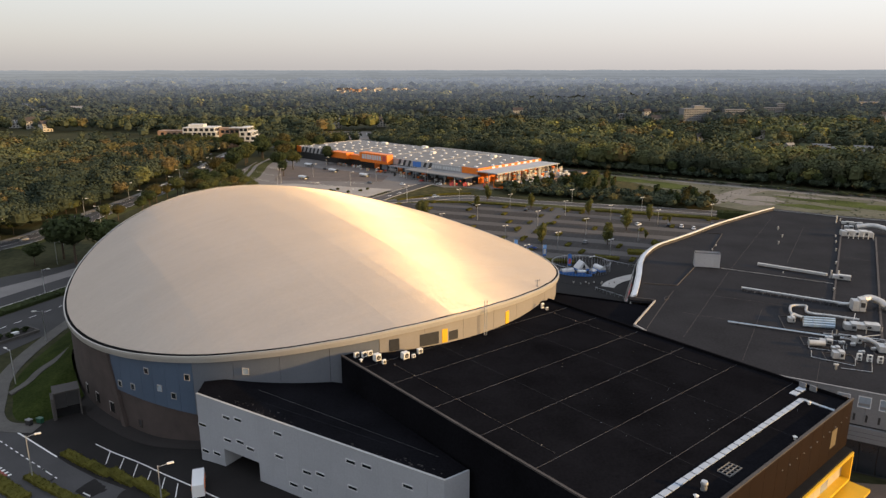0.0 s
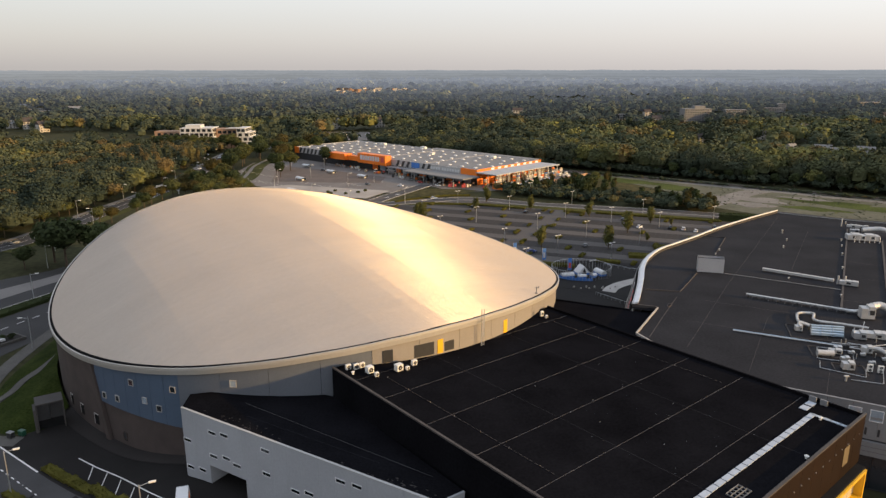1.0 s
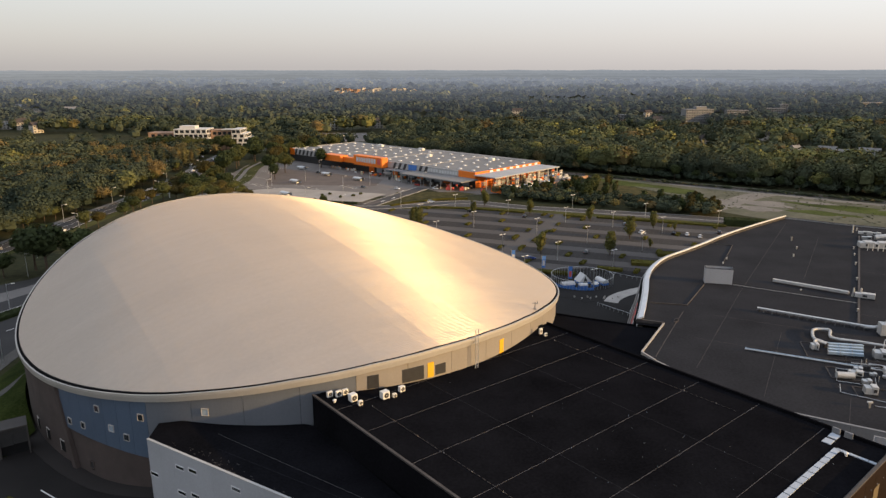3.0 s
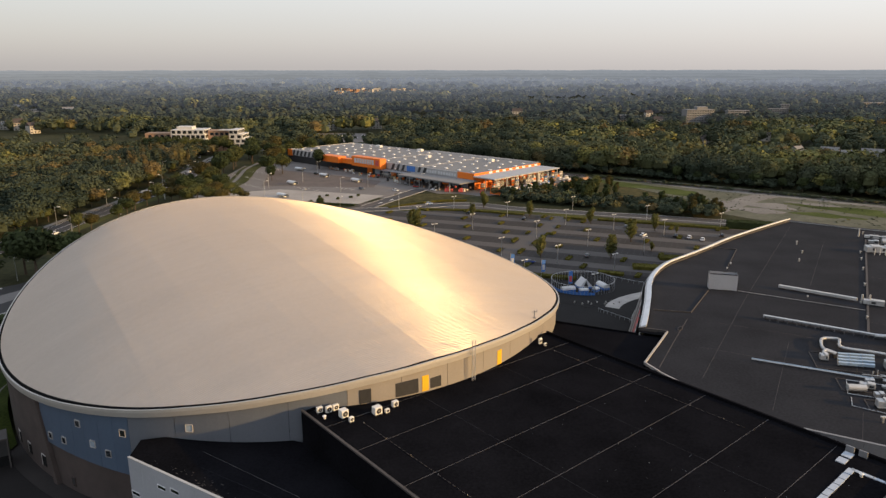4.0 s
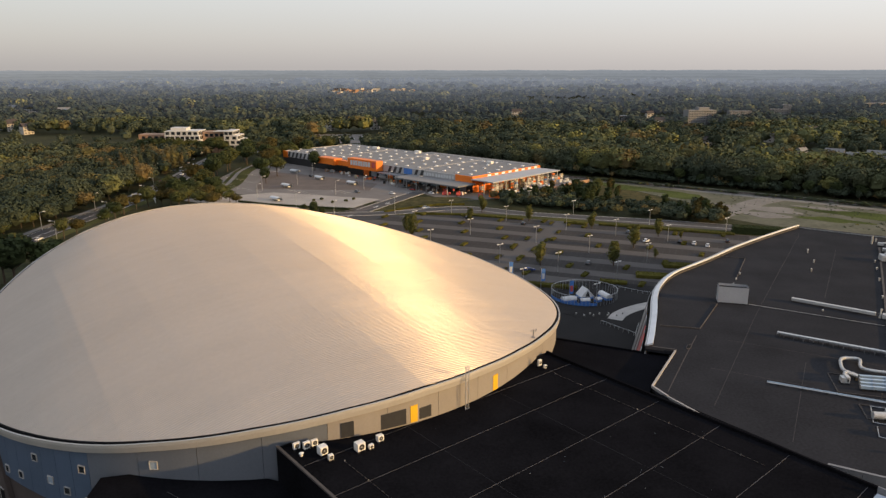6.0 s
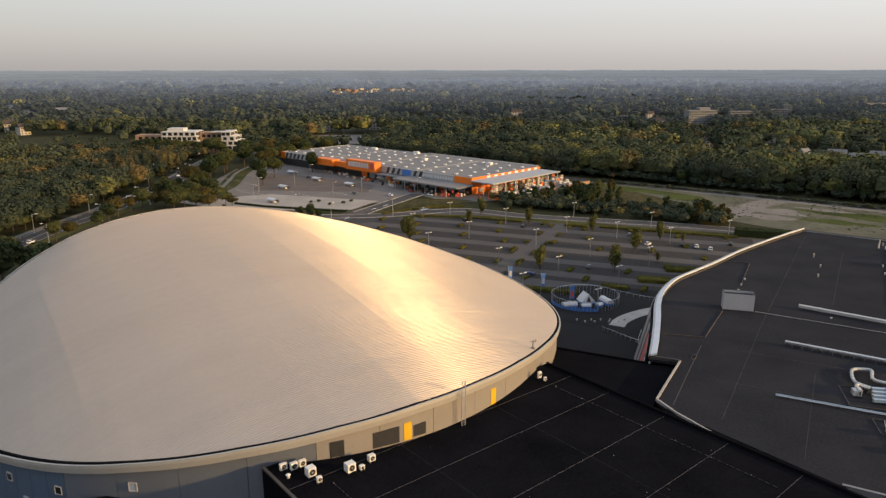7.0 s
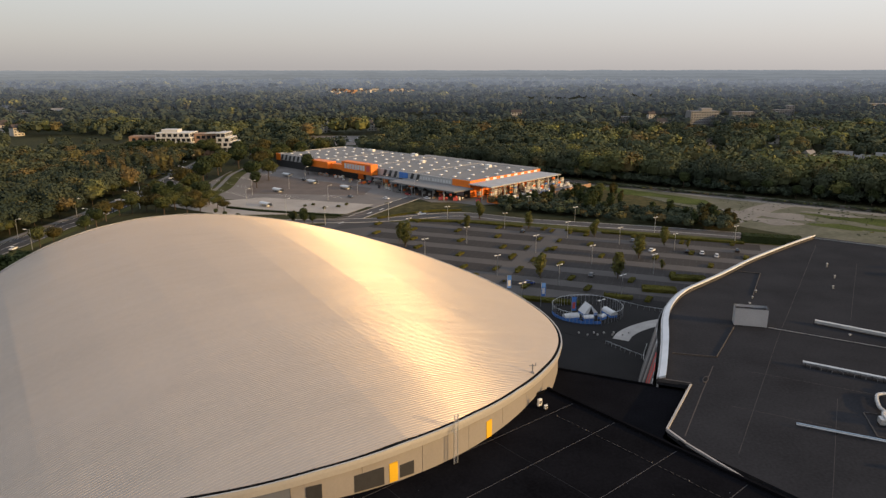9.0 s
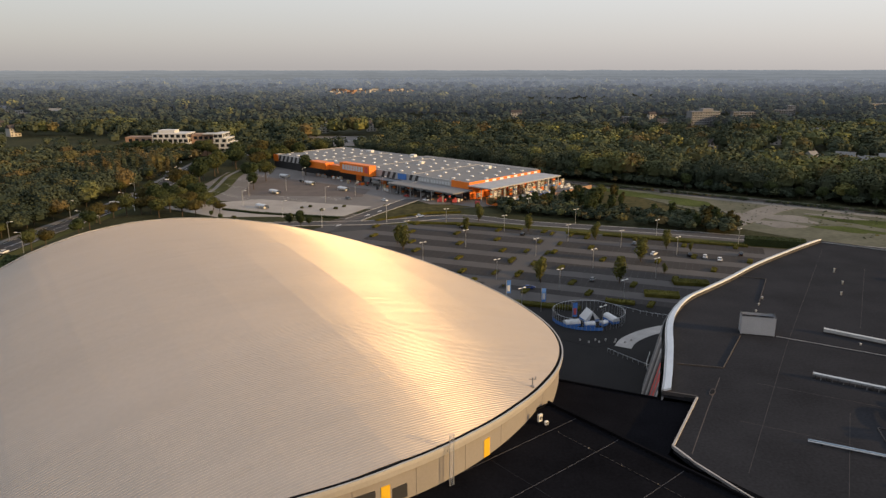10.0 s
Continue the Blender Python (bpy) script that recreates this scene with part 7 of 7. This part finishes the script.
# ---- sandy strip and railway behind the car park ----
setting("ground_sand", sheet(bmesh.new(), [(92, 500), (120, 470), (150, 410), (150, 378), (172, 352), (260, 300), (420, 230), (430, 300), (300, 380), (200, 452), (120, 508)], 0.06), "soil", "bare sandy strip with sparse grass", "ground")
setting("ground_rough", sheet(bmesh.new(), [(40, 470), (60, 420), (110, 392), (150, 372), (152, 392), (128, 452), (96, 500), (60, 520)], 0.08), "rough", "rough grass and low scrub on a strip of waste land", "ground")
setting("road_sand", band(bmesh.new(), [(85, 518), (130, 490), (165, 458), (205, 428), (240, 400), (300, 358), (420, 280)], 7, 0.12), "track", "pale sandy track along the railway", "road")
setting("road_sand_cross", band(bmesh.new(), [(150, 385), (168, 402), (186, 420), (204, 432)], 13, 0.11), "track", "trampled sandy crossing", "road")
def patch(cx, cy, rx, ry, seed):
    """An irregular patch of ground that lies along the railway."""
    out = []
    for k in range(28):
        f = 2 * math.pi * k / 28
        r = 1 + 0.55 * noise.noise(Vector((math.cos(f) * 1.3, math.sin(f) * 1.3, seed)))
        u, v = rx * r * math.cos(f), ry * r * math.sin(f)
        out.append((cx + 0.83 * u + 0.56 * v, cy - 0.56 * u + 0.83 * v))
    return out


for i, (cx, cy, rx, ry) in enumerate(((222, 388, 26, 6), (240, 370, 34, 8), (285, 345, 36, 9), (132, 463, 24, 8), (112, 484, 18, 6), (204, 372, 16, 6), (262, 366, 14, 4), (150, 440, 14, 9), (330, 318, 40, 10))):
    setting("verge_patch", sheet(bmesh.new(), patch(cx, cy, rx, ry, i * 3.1), 0.085 + 0.004 * i), "sward", "patch of green grass on sandy ground", "verge")
for i, (cx, cy, rx, ry) in enumerate(((186, 398, 12, 9), (176, 384, 10, 7), (214, 402, 14, 4), (256, 352, 16, 3), (160, 412, 8, 4), (300, 352, 22, 3))):
    setting("road_sand_patch", sheet(bmesh.new(), patch(cx, cy, rx, ry, 40 + i * 2.3), 0.125 + 0.004 * i), "track", "bare patch of pale sand", "ground")
tufts = []
for i in range(2600):
    x, y = rng.uniform(95, 360), rng.uniform(300, 500)
    f = (x - 91) * 0.564 + (y - 516) * 0.826
    if -72 < f < -5 and x > 150 - (y - 380) * 0.5 and noise.noise(Vector((x * 0.03, y * 0.05, 9.0))) + rng.uniform(-0.25, 0.25) > 0.05:
        tufts.append((x, y))
forest("grass_tufts", tufts, [unit_kind(s, 22, 0.34, 2.6, 6) for s in range(70, 74)], "tufts of rough grass on sandy ground", "wood", 0.36, 0.1)
RAIL = [(-20, 592), (91, 516), (165, 465), (246, 410), (330, 352), (430, 284)]
setting("rail_bed", band(bmesh.new(), RAIL, 9, 0.35), "ballast", "grey ballast bed of the railway", "railway")
bm = bmesh.new()
for off in (-2.6, -1.1, 1.1, 2.6):
    band(bm, RAIL, 0.16, 0.55, off=off)
setting("rail_track", bm, "bark", "rusty steel rails on ballast", "railway")


# paved forecourt south of the shopping centre
setting("pavement_south", sheet(bmesh.new(), [(58, 108), (66, 113), (80, 111), (170, 103), (170, 20), (20, 20), (30, 60), (40, 80)], 0.06), "brownpave", "brown paved square before the shops", "pavement")
t = thing("sign_post", "thin white steel post on brown paving", "post", at=Matrix.Translation((79.5, 103.0, 0.06)))
bm = bmesh.new()
tube(bm, (0, 0, 0), (0, 0, 5.0), 0.07, n=8)
part("pole", bm, "cap", t)
part("cap", boxes((-0.12, -0.12, 5.0, 0.12, 0.12, 5.12)), "steel", t)


# ---- building store with orange front ----
store = thing("hardware_store", "large low hardware store with orange and grey front", "store", at=Matrix(((0.726, 0.688, 0, -124.0), (-0.688, 0.726, 0, 590.0), (0, 0, 1, 0), (0, 0, 0, 1))))
SL, SW = 203.0, 70.0
part("roof", boxes((0.4, 0.4, 9.0, SL - 0.4, SW - 0.4, 9.6)), "hroof", store, "grey flat roof")
part("rear_hall", boxes((92, SW, 0, SL - 6, SW + 7, 9.8)), "hroof", store, "grey rear hall behind the main roof")
part("wall", boxes((0, SW - 0.4, 0, SL, SW, 10.0)), "greyp", store)
part("wall", boxes((0, 0.4, 0, 0.4, SW - 0.4, 10.0)), "greyp", store)
part("wall", boxes((SL - 0.4, 0.4, 0, SL, SW - 0.4, 10.0)), "orange", store)
part("wall", boxes((0, 0, 0, SL, 0.4, 5.5)), "dark", store, "dark shop front")
part("fascia", boxes((0, -0.1, 5.5, SL, 0.4, 10.0)), "greyp", store, "grey fascia band")
for s in np.arange(6, 200, 5.2):
    if 88 < s < 122 or 60 < s < 78 or s > 158 or 138 < s < 151:
        continue
    # slanting dark stripes on the grey fascia
    bm = bmesh.new()
    lo_ = [bm.verts.new((s + dx, -0.22, z)) for dx, z in ((0, 5.7), (2.4, 5.7), (4.4, 9.8), (2.0, 9.8))]
    hi_ = [bm.verts.new((v.co.x, -0.1, v.co.z)) for v in lo_]
    bm.faces.new(lo_)
    for k in range(4):
        bm.faces.new((lo_[k], lo_[(k + 1) % 4], hi_[(k + 1) % 4], hi_[k]))
    part("stripe", bm, "blackp", store)
part("corner_panel", boxes((-0.3, -0.4, 5.0, 6, -0.1, 10.2)), "orange", store)
part("corner_panel", boxes((SL - 14, -0.45, 6.0, SL + 0.4, -0.1, 10.3)), "orange", store)
part("corner_panel", boxes((SL, -0.3, 6.6, SL + 0.35, SW, 10.3)), "orange", store)
for n in np.arange(14, 66, 7.0):
    part("stripe", boxes((SL + 0.36, n, 6.8, SL + 0.5, n + 3.2, 10.1)), "cap", store)
signbox = part("sign_box", boxes((90, -6.5, 5.6, 121, -0.5, 12.6)), "orange", store, "tall orange sign box over the entrance")
for i in range(8):
    part("sign_bar", boxes((93.2 + i * 2.75, -6.65, 8.0, 95.2 + i * 2.75, -6.5, 11.4)), "canvas", signbox)
part("sign_square", boxes((116.3, -6.65, 7.8, 119.6, -6.5, 11.6)), "redcloth", signbox)
part("porch", boxes((56, -8, 6.0, 76, -0.5, 10.6)), "orange", store)
part("porch", boxes((76, -5, 6.0, 90, -0.5, 9.6)), "orange", store)
can = part("canopy", boxes((122, -7, 4.9, 150, -0.5, 5.3)), "shade", store, "grey entrance canopy")
for s in np.arange(124, 150, 8):
    part("post", boxes((s, -6.6, 0, s + 0.4, -6.2, 4.9)), "steel", can)
can = part("canopy", boxes((150, -17, 5.6, 206, -0.5, 6.3)), "hroof", store, "broad grey loading canopy")
for s in np.arange(152, 206, 9):
    part("post", boxes((s, -16.6, 0, s + 0.4, -16.2, 5.6)), "steel", can)
for i in range(11):
    part("letter_bar", boxes((161 + i * 2.4 + (0.8 if i > 3 else 0), -0.2, 6.8, 162.7 + i * 2.4 + (0.8 if i > 3 else 0), -0.1, 8.7)), "canvas", store)
part("poster", boxes((142, -0.5, 5.9, 150, -0.25, 9.6)), "bluecloth", store)
for i in range(12):
    s = 100 + i * 8.4
    part("shop_window", boxes((s, -0.3, 0.6, s + 5.5, -0.05, 4.2)), "paleglass" if i % 3 else "orange", store)
# skylights in rows
dome = boxes((-1.0, -0.9, 9.6, 1.0, 0.9, 10.25), bevel=0.25)
first_light = part("skylight", dome, "skylight", store)
first_light.location = (9, 8, 0)
for i in range(17):
    for j in range(5):
        if i or j:
            ob = new("skylight", first_light.data)
            ob.parent = store
            ob.location = (9 + i * 11.6 + (j % 2) * 3.5, 8 + j * 13.4, 0)
for s, n, l in ((40, 60, 6), (86, 64, 5), (120, 40, 3), (168, 55, 4)):
    part("roof_unit", boxes((s, n, 9.6, s + l, n + 3, 11.4), bevel=0.1), "unit", store)
for s in (SL * 0.28, SL * 0.52, SL * 0.75):
    part("roof_seam", boxes((s, 0.5, 9.6, s + 0.5, SW - 0.5, 9.75)), "greyp", store)
# garden centre beside it
garden = thing("garden_centre", "open garden centre with a pale canopy roof", "store yard", at=store.matrix_basis.copy())
part("canopy_roof", boxes((SL + 0.6, -2, 8.3, SL + 18, SW - 2, 8.9)), "canopysheet", garden, "pale grey canopy roof")
for n in np.arange(0, SW, 11):
    for s in (SL + 9, SL + 17):
        part("post", boxes((s, n, 0, s + 0.4, n + 0.4, 8.3)), "steel", garden)
yard = [(SL + 31, 1), (SL + 31, 84)]
part("yard_wall", boxes((SL + 30.6, -3, 0, SL + 31, 84, 2.4)), "tan", garden, "low brick yard wall")
part("yard_wall", boxes((SL + 16, -3.4, 0, SL + 31, -3, 4.2)), "orange", garden)
part("yard_floor", boxes((SL + 0.6, -3, -0.1, SL + 30.6, 84, 0.1)), "paving", garden)
r2 = random.Random(5)
for i in range(90):
    s, n = SL + r2.choice((3, 8, 13, 17.5, 22, 26)), r2.uniform(1, 78)
    t = thing("goods_rack", "steel rack with stacked garden goods", "rack", "goods racks", at=store.matrix_basis @ Matrix.Translation((s, n, 0.1)))
    h = r2.uniform(3.4, 7.0) if s < SL + 14.5 else r2.uniform(1.4, 3.4)
    part("upright", boxes((-0.1, 0, 0, 0.1, 0.15, h)), "steel", t)
    part("upright", boxes((-0.1, 3.0, 0, 0.1, 3.15, h)), "steel", t)
    for z in np.arange(0.3, h - 0.6, 1.25):
        part("crate", boxes((-0.6, 0.2, z, 0.6, 2.95, z + r2.uniform(0.5, 1.0)), bevel=0.05), r2.choice(("canvas", "unit", "canvas", "cream", "unit", "orange", "conc", "bluecloth", "tan", "canvas")), t)
# the store's car park
setting("pavement_store", sheet(bmesh.new(), [(-152, 560), (-124, 590), (26, 449), (38, 432), (10, 424), (-10, 452), (-30, 422), (-96, 440), (-150, 455)], 0.05), "storepave", "worn grey car park of the store", "pavement")
setting("pavement_store_light", sheet(bmesh.new(), [(-150, 428), (-100, 452), (-32, 430), (-44, 404), (-110, 402)], 0.09), "storepale", "pale paved lower car park", "pavement")
bm = bmesh.new()
for k in range(5):
    q0 = Vector((-128, 560)) + Vector((-9.5, -10.2)) * 0 + Vector((0.688, 0.726)) * (-18 * k - 8)
    for i in range(26):
        p = q0 + Vector((0.726, -0.688)) * (4.6 * i + 14)
        band(bm, [tuple(p), (p.x - 3.2, p.y - 3.4)], 0.16, 0.07, 2, thick=0.005)
setting("road_line_store", bm, "paint", "white bay lines in the store's car park", "road marking")
for x, y, turn in ((-95.9, 471.4, -43), (-80.3, 504.0, -43), (-54.9, 481.8, -43), (-104, 535, -43), (-92, 425, -43), (-36, 505, -43)):
    t = thing("trolley_shelter", "white arched trolley shelter in a car park", "trolley shelter", "trolley shelters", at=Matrix.Translation((x, y, 0.08)) @ Matrix.Rotation(radians(turn), 4, "Z"))
    bm = bmesh.new()
    vs = []
    for j in range(7):
        f = math.pi * j / 6
        vs.append([bm.verts.new((xx, -1.8 * math.cos(f), 1.5 + 0.9 * math.sin(f))) for xx in (-4, 4)])
    for r, s in zip(vs, vs[1:]):
        bm.faces.new((r[0], r[1], s[1], s[0]))
    part("arched_roof", bm, "canvas", t)
    for xx in (-3.8, 0, 3.8):
        for yy in (-1.75, 1.75):
            part("post", boxes((xx - 0.05, yy - 0.05, 0, xx + 0.05, yy + 0.05, 1.55)), "steel", t)
    part("side_panel", boxes((-4, 1.72, 0.3, 4, 1.78, 1.4)), "paleglass", t)
    for k in range(5):
        part("trolley", boxes((-3.2 + k * 1.25, -0.8, 0.15, -2.2 + k * 1.25, 0.8, 1.0), bevel=0.1), "steel", t)


# ---- houses and blocks in the woods ----
def block(x, y, turn, l, w, storeys, mat, label, name="apartment_block", flat=True):
    t = thing(name, label, "building", at=Matrix.Translation((x, y, 0)) @ Matrix.Rotation(radians(turn), 4, "Z"))
    h = 3.0 * storeys
    part("wall", boxes((-l / 2, -w / 2, 0, l / 2, w / 2, h)), mat, t)
    if flat:
        part("roof", boxes((-l / 2 - 0.2, -w / 2 - 0.2, h, l / 2 + 0.2, w / 2 + 0.2, h + 0.5)), "hroof", t)
        if storeys > 6:
            part("roof_storey", boxes((-l * 0.1, -w * 0.32, h + 0.5, l * 0.28, w * 0.32, h + 4.0)), mat, t, "set-back top storey")
    else:
        bm = bmesh.new()
        a0 = [bm.verts.new(p) for p in ((-l / 2 - 0.3, -w / 2 - 0.4, h), (l / 2 + 0.3, -w / 2 - 0.4, h), (l / 2 + 0.3, w / 2 + 0.4, h), (-l / 2 - 0.3, w / 2 + 0.4, h), (-l / 2 - 0.3, 0, h + w * 0.45), (l / 2 + 0.3, 0, h + w * 0.45))]
        for f in ((0, 1, 5, 4), (2, 3, 4, 5), (0, 4, 3), (1, 2, 5), (3, 2, 1, 0)):
            bm.faces.new([a0[i] for i in f])
        r = part("roof", bm, "hroof" if 280 < x < 400 and y < 640 else "shade" if x % 2 else "tile", t)
        part("chimney", boxes((l * 0.2, -0.4, h + w * 0.3, l * 0.2 + 0.7, 0.4, h + w * 0.6)), "brick", r)
    n = max(2, int(l / 3.4))
    for f in range(storeys):
        for i in range(n):
            xx = -l / 2 + (i + 0.5) * l / n
            win = part("window", boxes((xx - 0.9, -w / 2 - 0.06, 3 * f + 0.9, xx + 0.9, -w / 2 + 0.05, 3 * f + 2.4)), "glass", t)
            part("sill", boxes((xx - 1.0, -w / 2 - 0.15, 3 * f + 0.78, xx + 1.0, -w / 2, 3 * f + 0.9)), "cap", win)
    return t


r3 = random.Random(9)
for x, y, turn, l, w, storeys, flat in HOMES:
    far = y > 840
    block(x, y, turn, l, w, storeys, "plaster" if x < -400 else r3.choice(("plaster", "conc", "plaster")) if not flat else "shade", "pale flat-roofed block of flats above the trees" if flat else "small house with a tiled roof among trees", "apartment_block" if flat else "house", flat=bool(flat))
# stepped office building beyond the main road: two white blocks and brick links
off = thing("office_building", "white stepped office building with deep dark windows", "building", at=Matrix.Translation((-204, 652, 0)))


def office_block(storeys):
    for f, (a0, b0) in enumerate(storeys):
        z = 4.0 * f
        s = part("storey", boxes((a0, 0.5, z, b0, 22, z + 4.0), (a0 - 0.2, 0.2, z + 3.3, b0 + 0.2, 0.5, z + 4.0), (a0 - 0.2, 0.2, z, b0 + 0.2, 0.5, z + 0.5)), "pale", off, "white framed storey")
        n = max(2, int((b0 - a0) / 4.4))
        for k in range(n):
            xx = a0 + (k + 0.5) * (b0 - a0) / n
            part("window", boxes((xx - 1.6, 0.42, z + 0.6, xx + 1.6, 0.52, z + 3.25)), "glass", s)
        for k in range(5):
            part("window", boxes((b0 - 0.02, 2.0 + k * 4, z + 0.6, b0 + 0.06, 5.0 + k * 4, z + 3.25)), "glass", s)


office_block(((-40, -8), (-40, -8), (-40, -8), (-40, -9), (-40, -10)))
part("penthouse", boxes((-36, 5, 20.0, -22, 16, 22.6)), "pale", off)
office_block(((13, 33), (13, 31), (13, 28), (13, 25), (13, 21)))
part("roof_slab", boxes((2, 4, 18.9, 16, 18, 19.5)), "plaster", off)
part("brick_link", boxes((-8, 6, 0, 13, 20, 18.9)), "tan", off, "brown brick link")
part("brick_wing", boxes((-66, 6, 0, -40, 20, 16.5)), "tan", off, "brown brick wing")
for k in range(4):
    part("window", boxes((-63 + k * 5.6, 5.9, 12.6, -60 + k * 5.6, 6.05, 15.0)), "glass", off)
for k in range(4):
    part("window", boxes((-6 + k * 4.6, 5.9, 14.6, -3 + k * 4.6, 6.05, 17.2)), "glass", off)
for x, y, k in ((-250, 632, 1.4), (-241, 630, 1.5), (-232, 634, 1.45), (-223, 631, 1.5), (-214, 634, 1.4), (-258, 636, 1.3), (-205, 630, 1.2), (-199, 640, 1.35), (-194, 643, 1.5), (-188, 638, 1.2), (-206, 644, 1.15), (-216, 638, 1.0), (-226, 640, 1.15), (-236, 641, 1.2), (-244, 640, 1.1), (-182, 634, 0.8)):
    plant(KINDS, x, y, k, wide=1.15)
# low glasshouses in the clearing behind the wood
for i in range(4):
    t = thing("glasshouse", "long low glasshouse in a clearing", "glasshouse", "glasshouses", at=Matrix.Translation((-352 + i * 2, 610 + i * 9, 0)) @ Matrix.Rotation(radians(4), 4, "Z"))
    bm = bmesh.new()
    prism(bm, [(-16, -3), (16, -3), (16, 3), (-16, 3)], 0, 2.2)
    part("wall", bm, "paleglass", t)
    bm = bmesh.new()
    a0 = [bm.verts.new(p) for p in ((-16, -3.1, 2.2), (16, -3.1, 2.2), (16, 3.1, 2.2), (-16, 3.1, 2.2), (-16, 0, 3.7), (16, 0, 3.7))]
    for f in ((0, 1, 5, 4), (2, 3, 4, 5), (0, 4, 3), (1, 2, 5), (3, 2, 1, 0)):
        bm.faces.new([a0[q] for q in f])
    part("roof", bm, "canvas", t)
# white portal frame beside the main road
t = thing("portal_frame", "white steel portal frame beside the road", "portal", at=Matrix.Translation((-166, 418, 0)))
for x in (-6.5, 6.5):
    part("post", boxes((x - 0.15, -0.15, 0, x + 0.15, 0.15, 5.2)), "cap", t)
part("beam", boxes((-6.5, -0.15, 4.9, 6.5, 0.15, 5.2)), "cap", t)
part("sign_panel", boxes((5.6, -0.3, 2.4, 7.4, -0.16, 5.0)), "cap", t)
t = thing("sign_pillar", "white sign pillar on the verge of a road", "sign", at=Matrix.Translation((-172, 402, 0)))
part("pillar", boxes((-0.9, -0.2, 0.3, 0.9, 0.2, 5.0), bevel=0.04), "cap", t)
part("foot", boxes((-1.1, -0.4, 0, 1.1, 0.4, 0.3)), "conc", t)
# pale village roofs far out
for i in range(44):
    y = 1880 + r3.uniform(0, 240)
    x = -300 + r3.uniform(0, 230) + (2000 - y) * 0.1
    t = thing("house", "far pale house in a village on the plain", "house", "far village", at=Matrix.Translation((x, y, 0)) @ Matrix.Rotation(r3.uniform(-1, 1), 4, "Z"))
    l, h = r3.uniform(10, 24), r3.uniform(11, 18)
    part("wall", boxes((-l / 2, -6, 0, l / 2, 6, h)), "plaster" if i % 2 else "tan", t)
    bm = bmesh.new()
    prism(bm, [(-l / 2, -6), (l / 2, -6), (l / 2, 6), (-l / 2, 6)], h, h + 0.8)
    part("roof", bm, "tile" if i % 3 else "hroof", t)
for x, y, k in ((-113, 518, 1.35), (-91, 545, 1.3), (-118, 600, 1.2), (-128, 612, 1.2), (-108, 606, 1.1), (-140, 596, 1.3)):
    plant(KINDS, x, y, k, wide=1.05)
for x, y, k in ((84, 425, 1.0), (90, 420, 1.15), (96, 432, 0.95), (78, 432, 0.8)):
    plant(SLIM[1:], x, y, k, wide=1.3)
setting("pavement_store_bays", sheet(bmesh.new(), [(-114.7, 465.3), (-126.7, 542.2), (-95.8, 526.7), (-38.5, 485.4), (-41.0, 459.6)], 0.075), "brownbay", "brown brick parking bays of the store", "pavement")
for p, q in zip([(-112.2, 420.4), (-92.8, 411.4), (-73.5, 405.6), (-56.4, 401.3), (-45.7, 398.6)], [(-92.8, 411.4), (-73.5, 405.6), (-56.4, 401.3), (-45.7, 398.6)]):
    hedge(p, q, 1.6, 1.0, int(abs(p[0]) * 3), "low dark hedge along the access road", "leafdark")
for p, q in zip([(-26.1, 391.8), (-12.4, 402.7), (2.2, 411.4), (17.4, 412.9)], [(-12.4, 402.7), (2.2, 411.4), (17.4, 412.9)]):
    hedge(p, q, 1.4, 0.9, int(abs(p[0]) * 5 + 7), "low hedge round a grass corner")
setting("verge_store", sheet(bmesh.new(), [(-33.2, 391.8), (-25.5, 436.5), (13.1, 436.5), (24.1, 429.9), (0.7, 414.4), (-16.6, 400.0)], 0.085), "rough", "worn grass corner beside the store entrance", "verge")
# paved yard with parked vehicles behind the trees
setting("pavement_yard", sheet(bmesh.new(), [(-155, 838), (-80, 838), (-66, 742), (-112, 738), (-128, 776)], 0.08), "storepave", "grey paved yard beyond the store", "pavement")
# goods set out along the shop front
r4 = random.Random(21)
for i in range(64):
    s = r4.uniform(58, 204)
    n = r4.uniform(-15, -2) if s > 90 else r4.uniform(-7, -2)
    t = thing("goods_pallet", "pallet of packed goods before the store", "pallet", "goods before the store", at=store.matrix_basis @ Matrix.Translation((s, n, 0.06)) @ Matrix.Rotation(r4.choice((0, 1.57)), 4, "Z"))
    part("pallet", boxes((-0.7, -0.55, 0, 0.7, 0.55, 0.15)), "tan", t)
    h = r4.uniform(0.8, 2.2)
    part("load", boxes((-0.65, -0.5, 0.15, 0.65, 0.5, 0.15 + h), bevel=0.06), r4.choice(("orange", "canvas", "unit", "tan", "dark", "orange", "redcloth", "conc", "cream")), t)
for x, y in ((6.0, 443.4), (14.5, 441.6), (27.6, 436.5)):
    t = thing("barrier_block", "orange plastic barrier block on the car park", "barrier", "barrier blocks", at=Matrix.Translation((x, y, 0.08)))
    part("body", boxes((-1.3, -0.5, 0, 1.3, 0.5, 1.9), bevel=0.15), "redcloth", t)
    part("foot", boxes((-1.5, -0.7, 0, 1.5, 0.7, 0.15)), "dark", t)
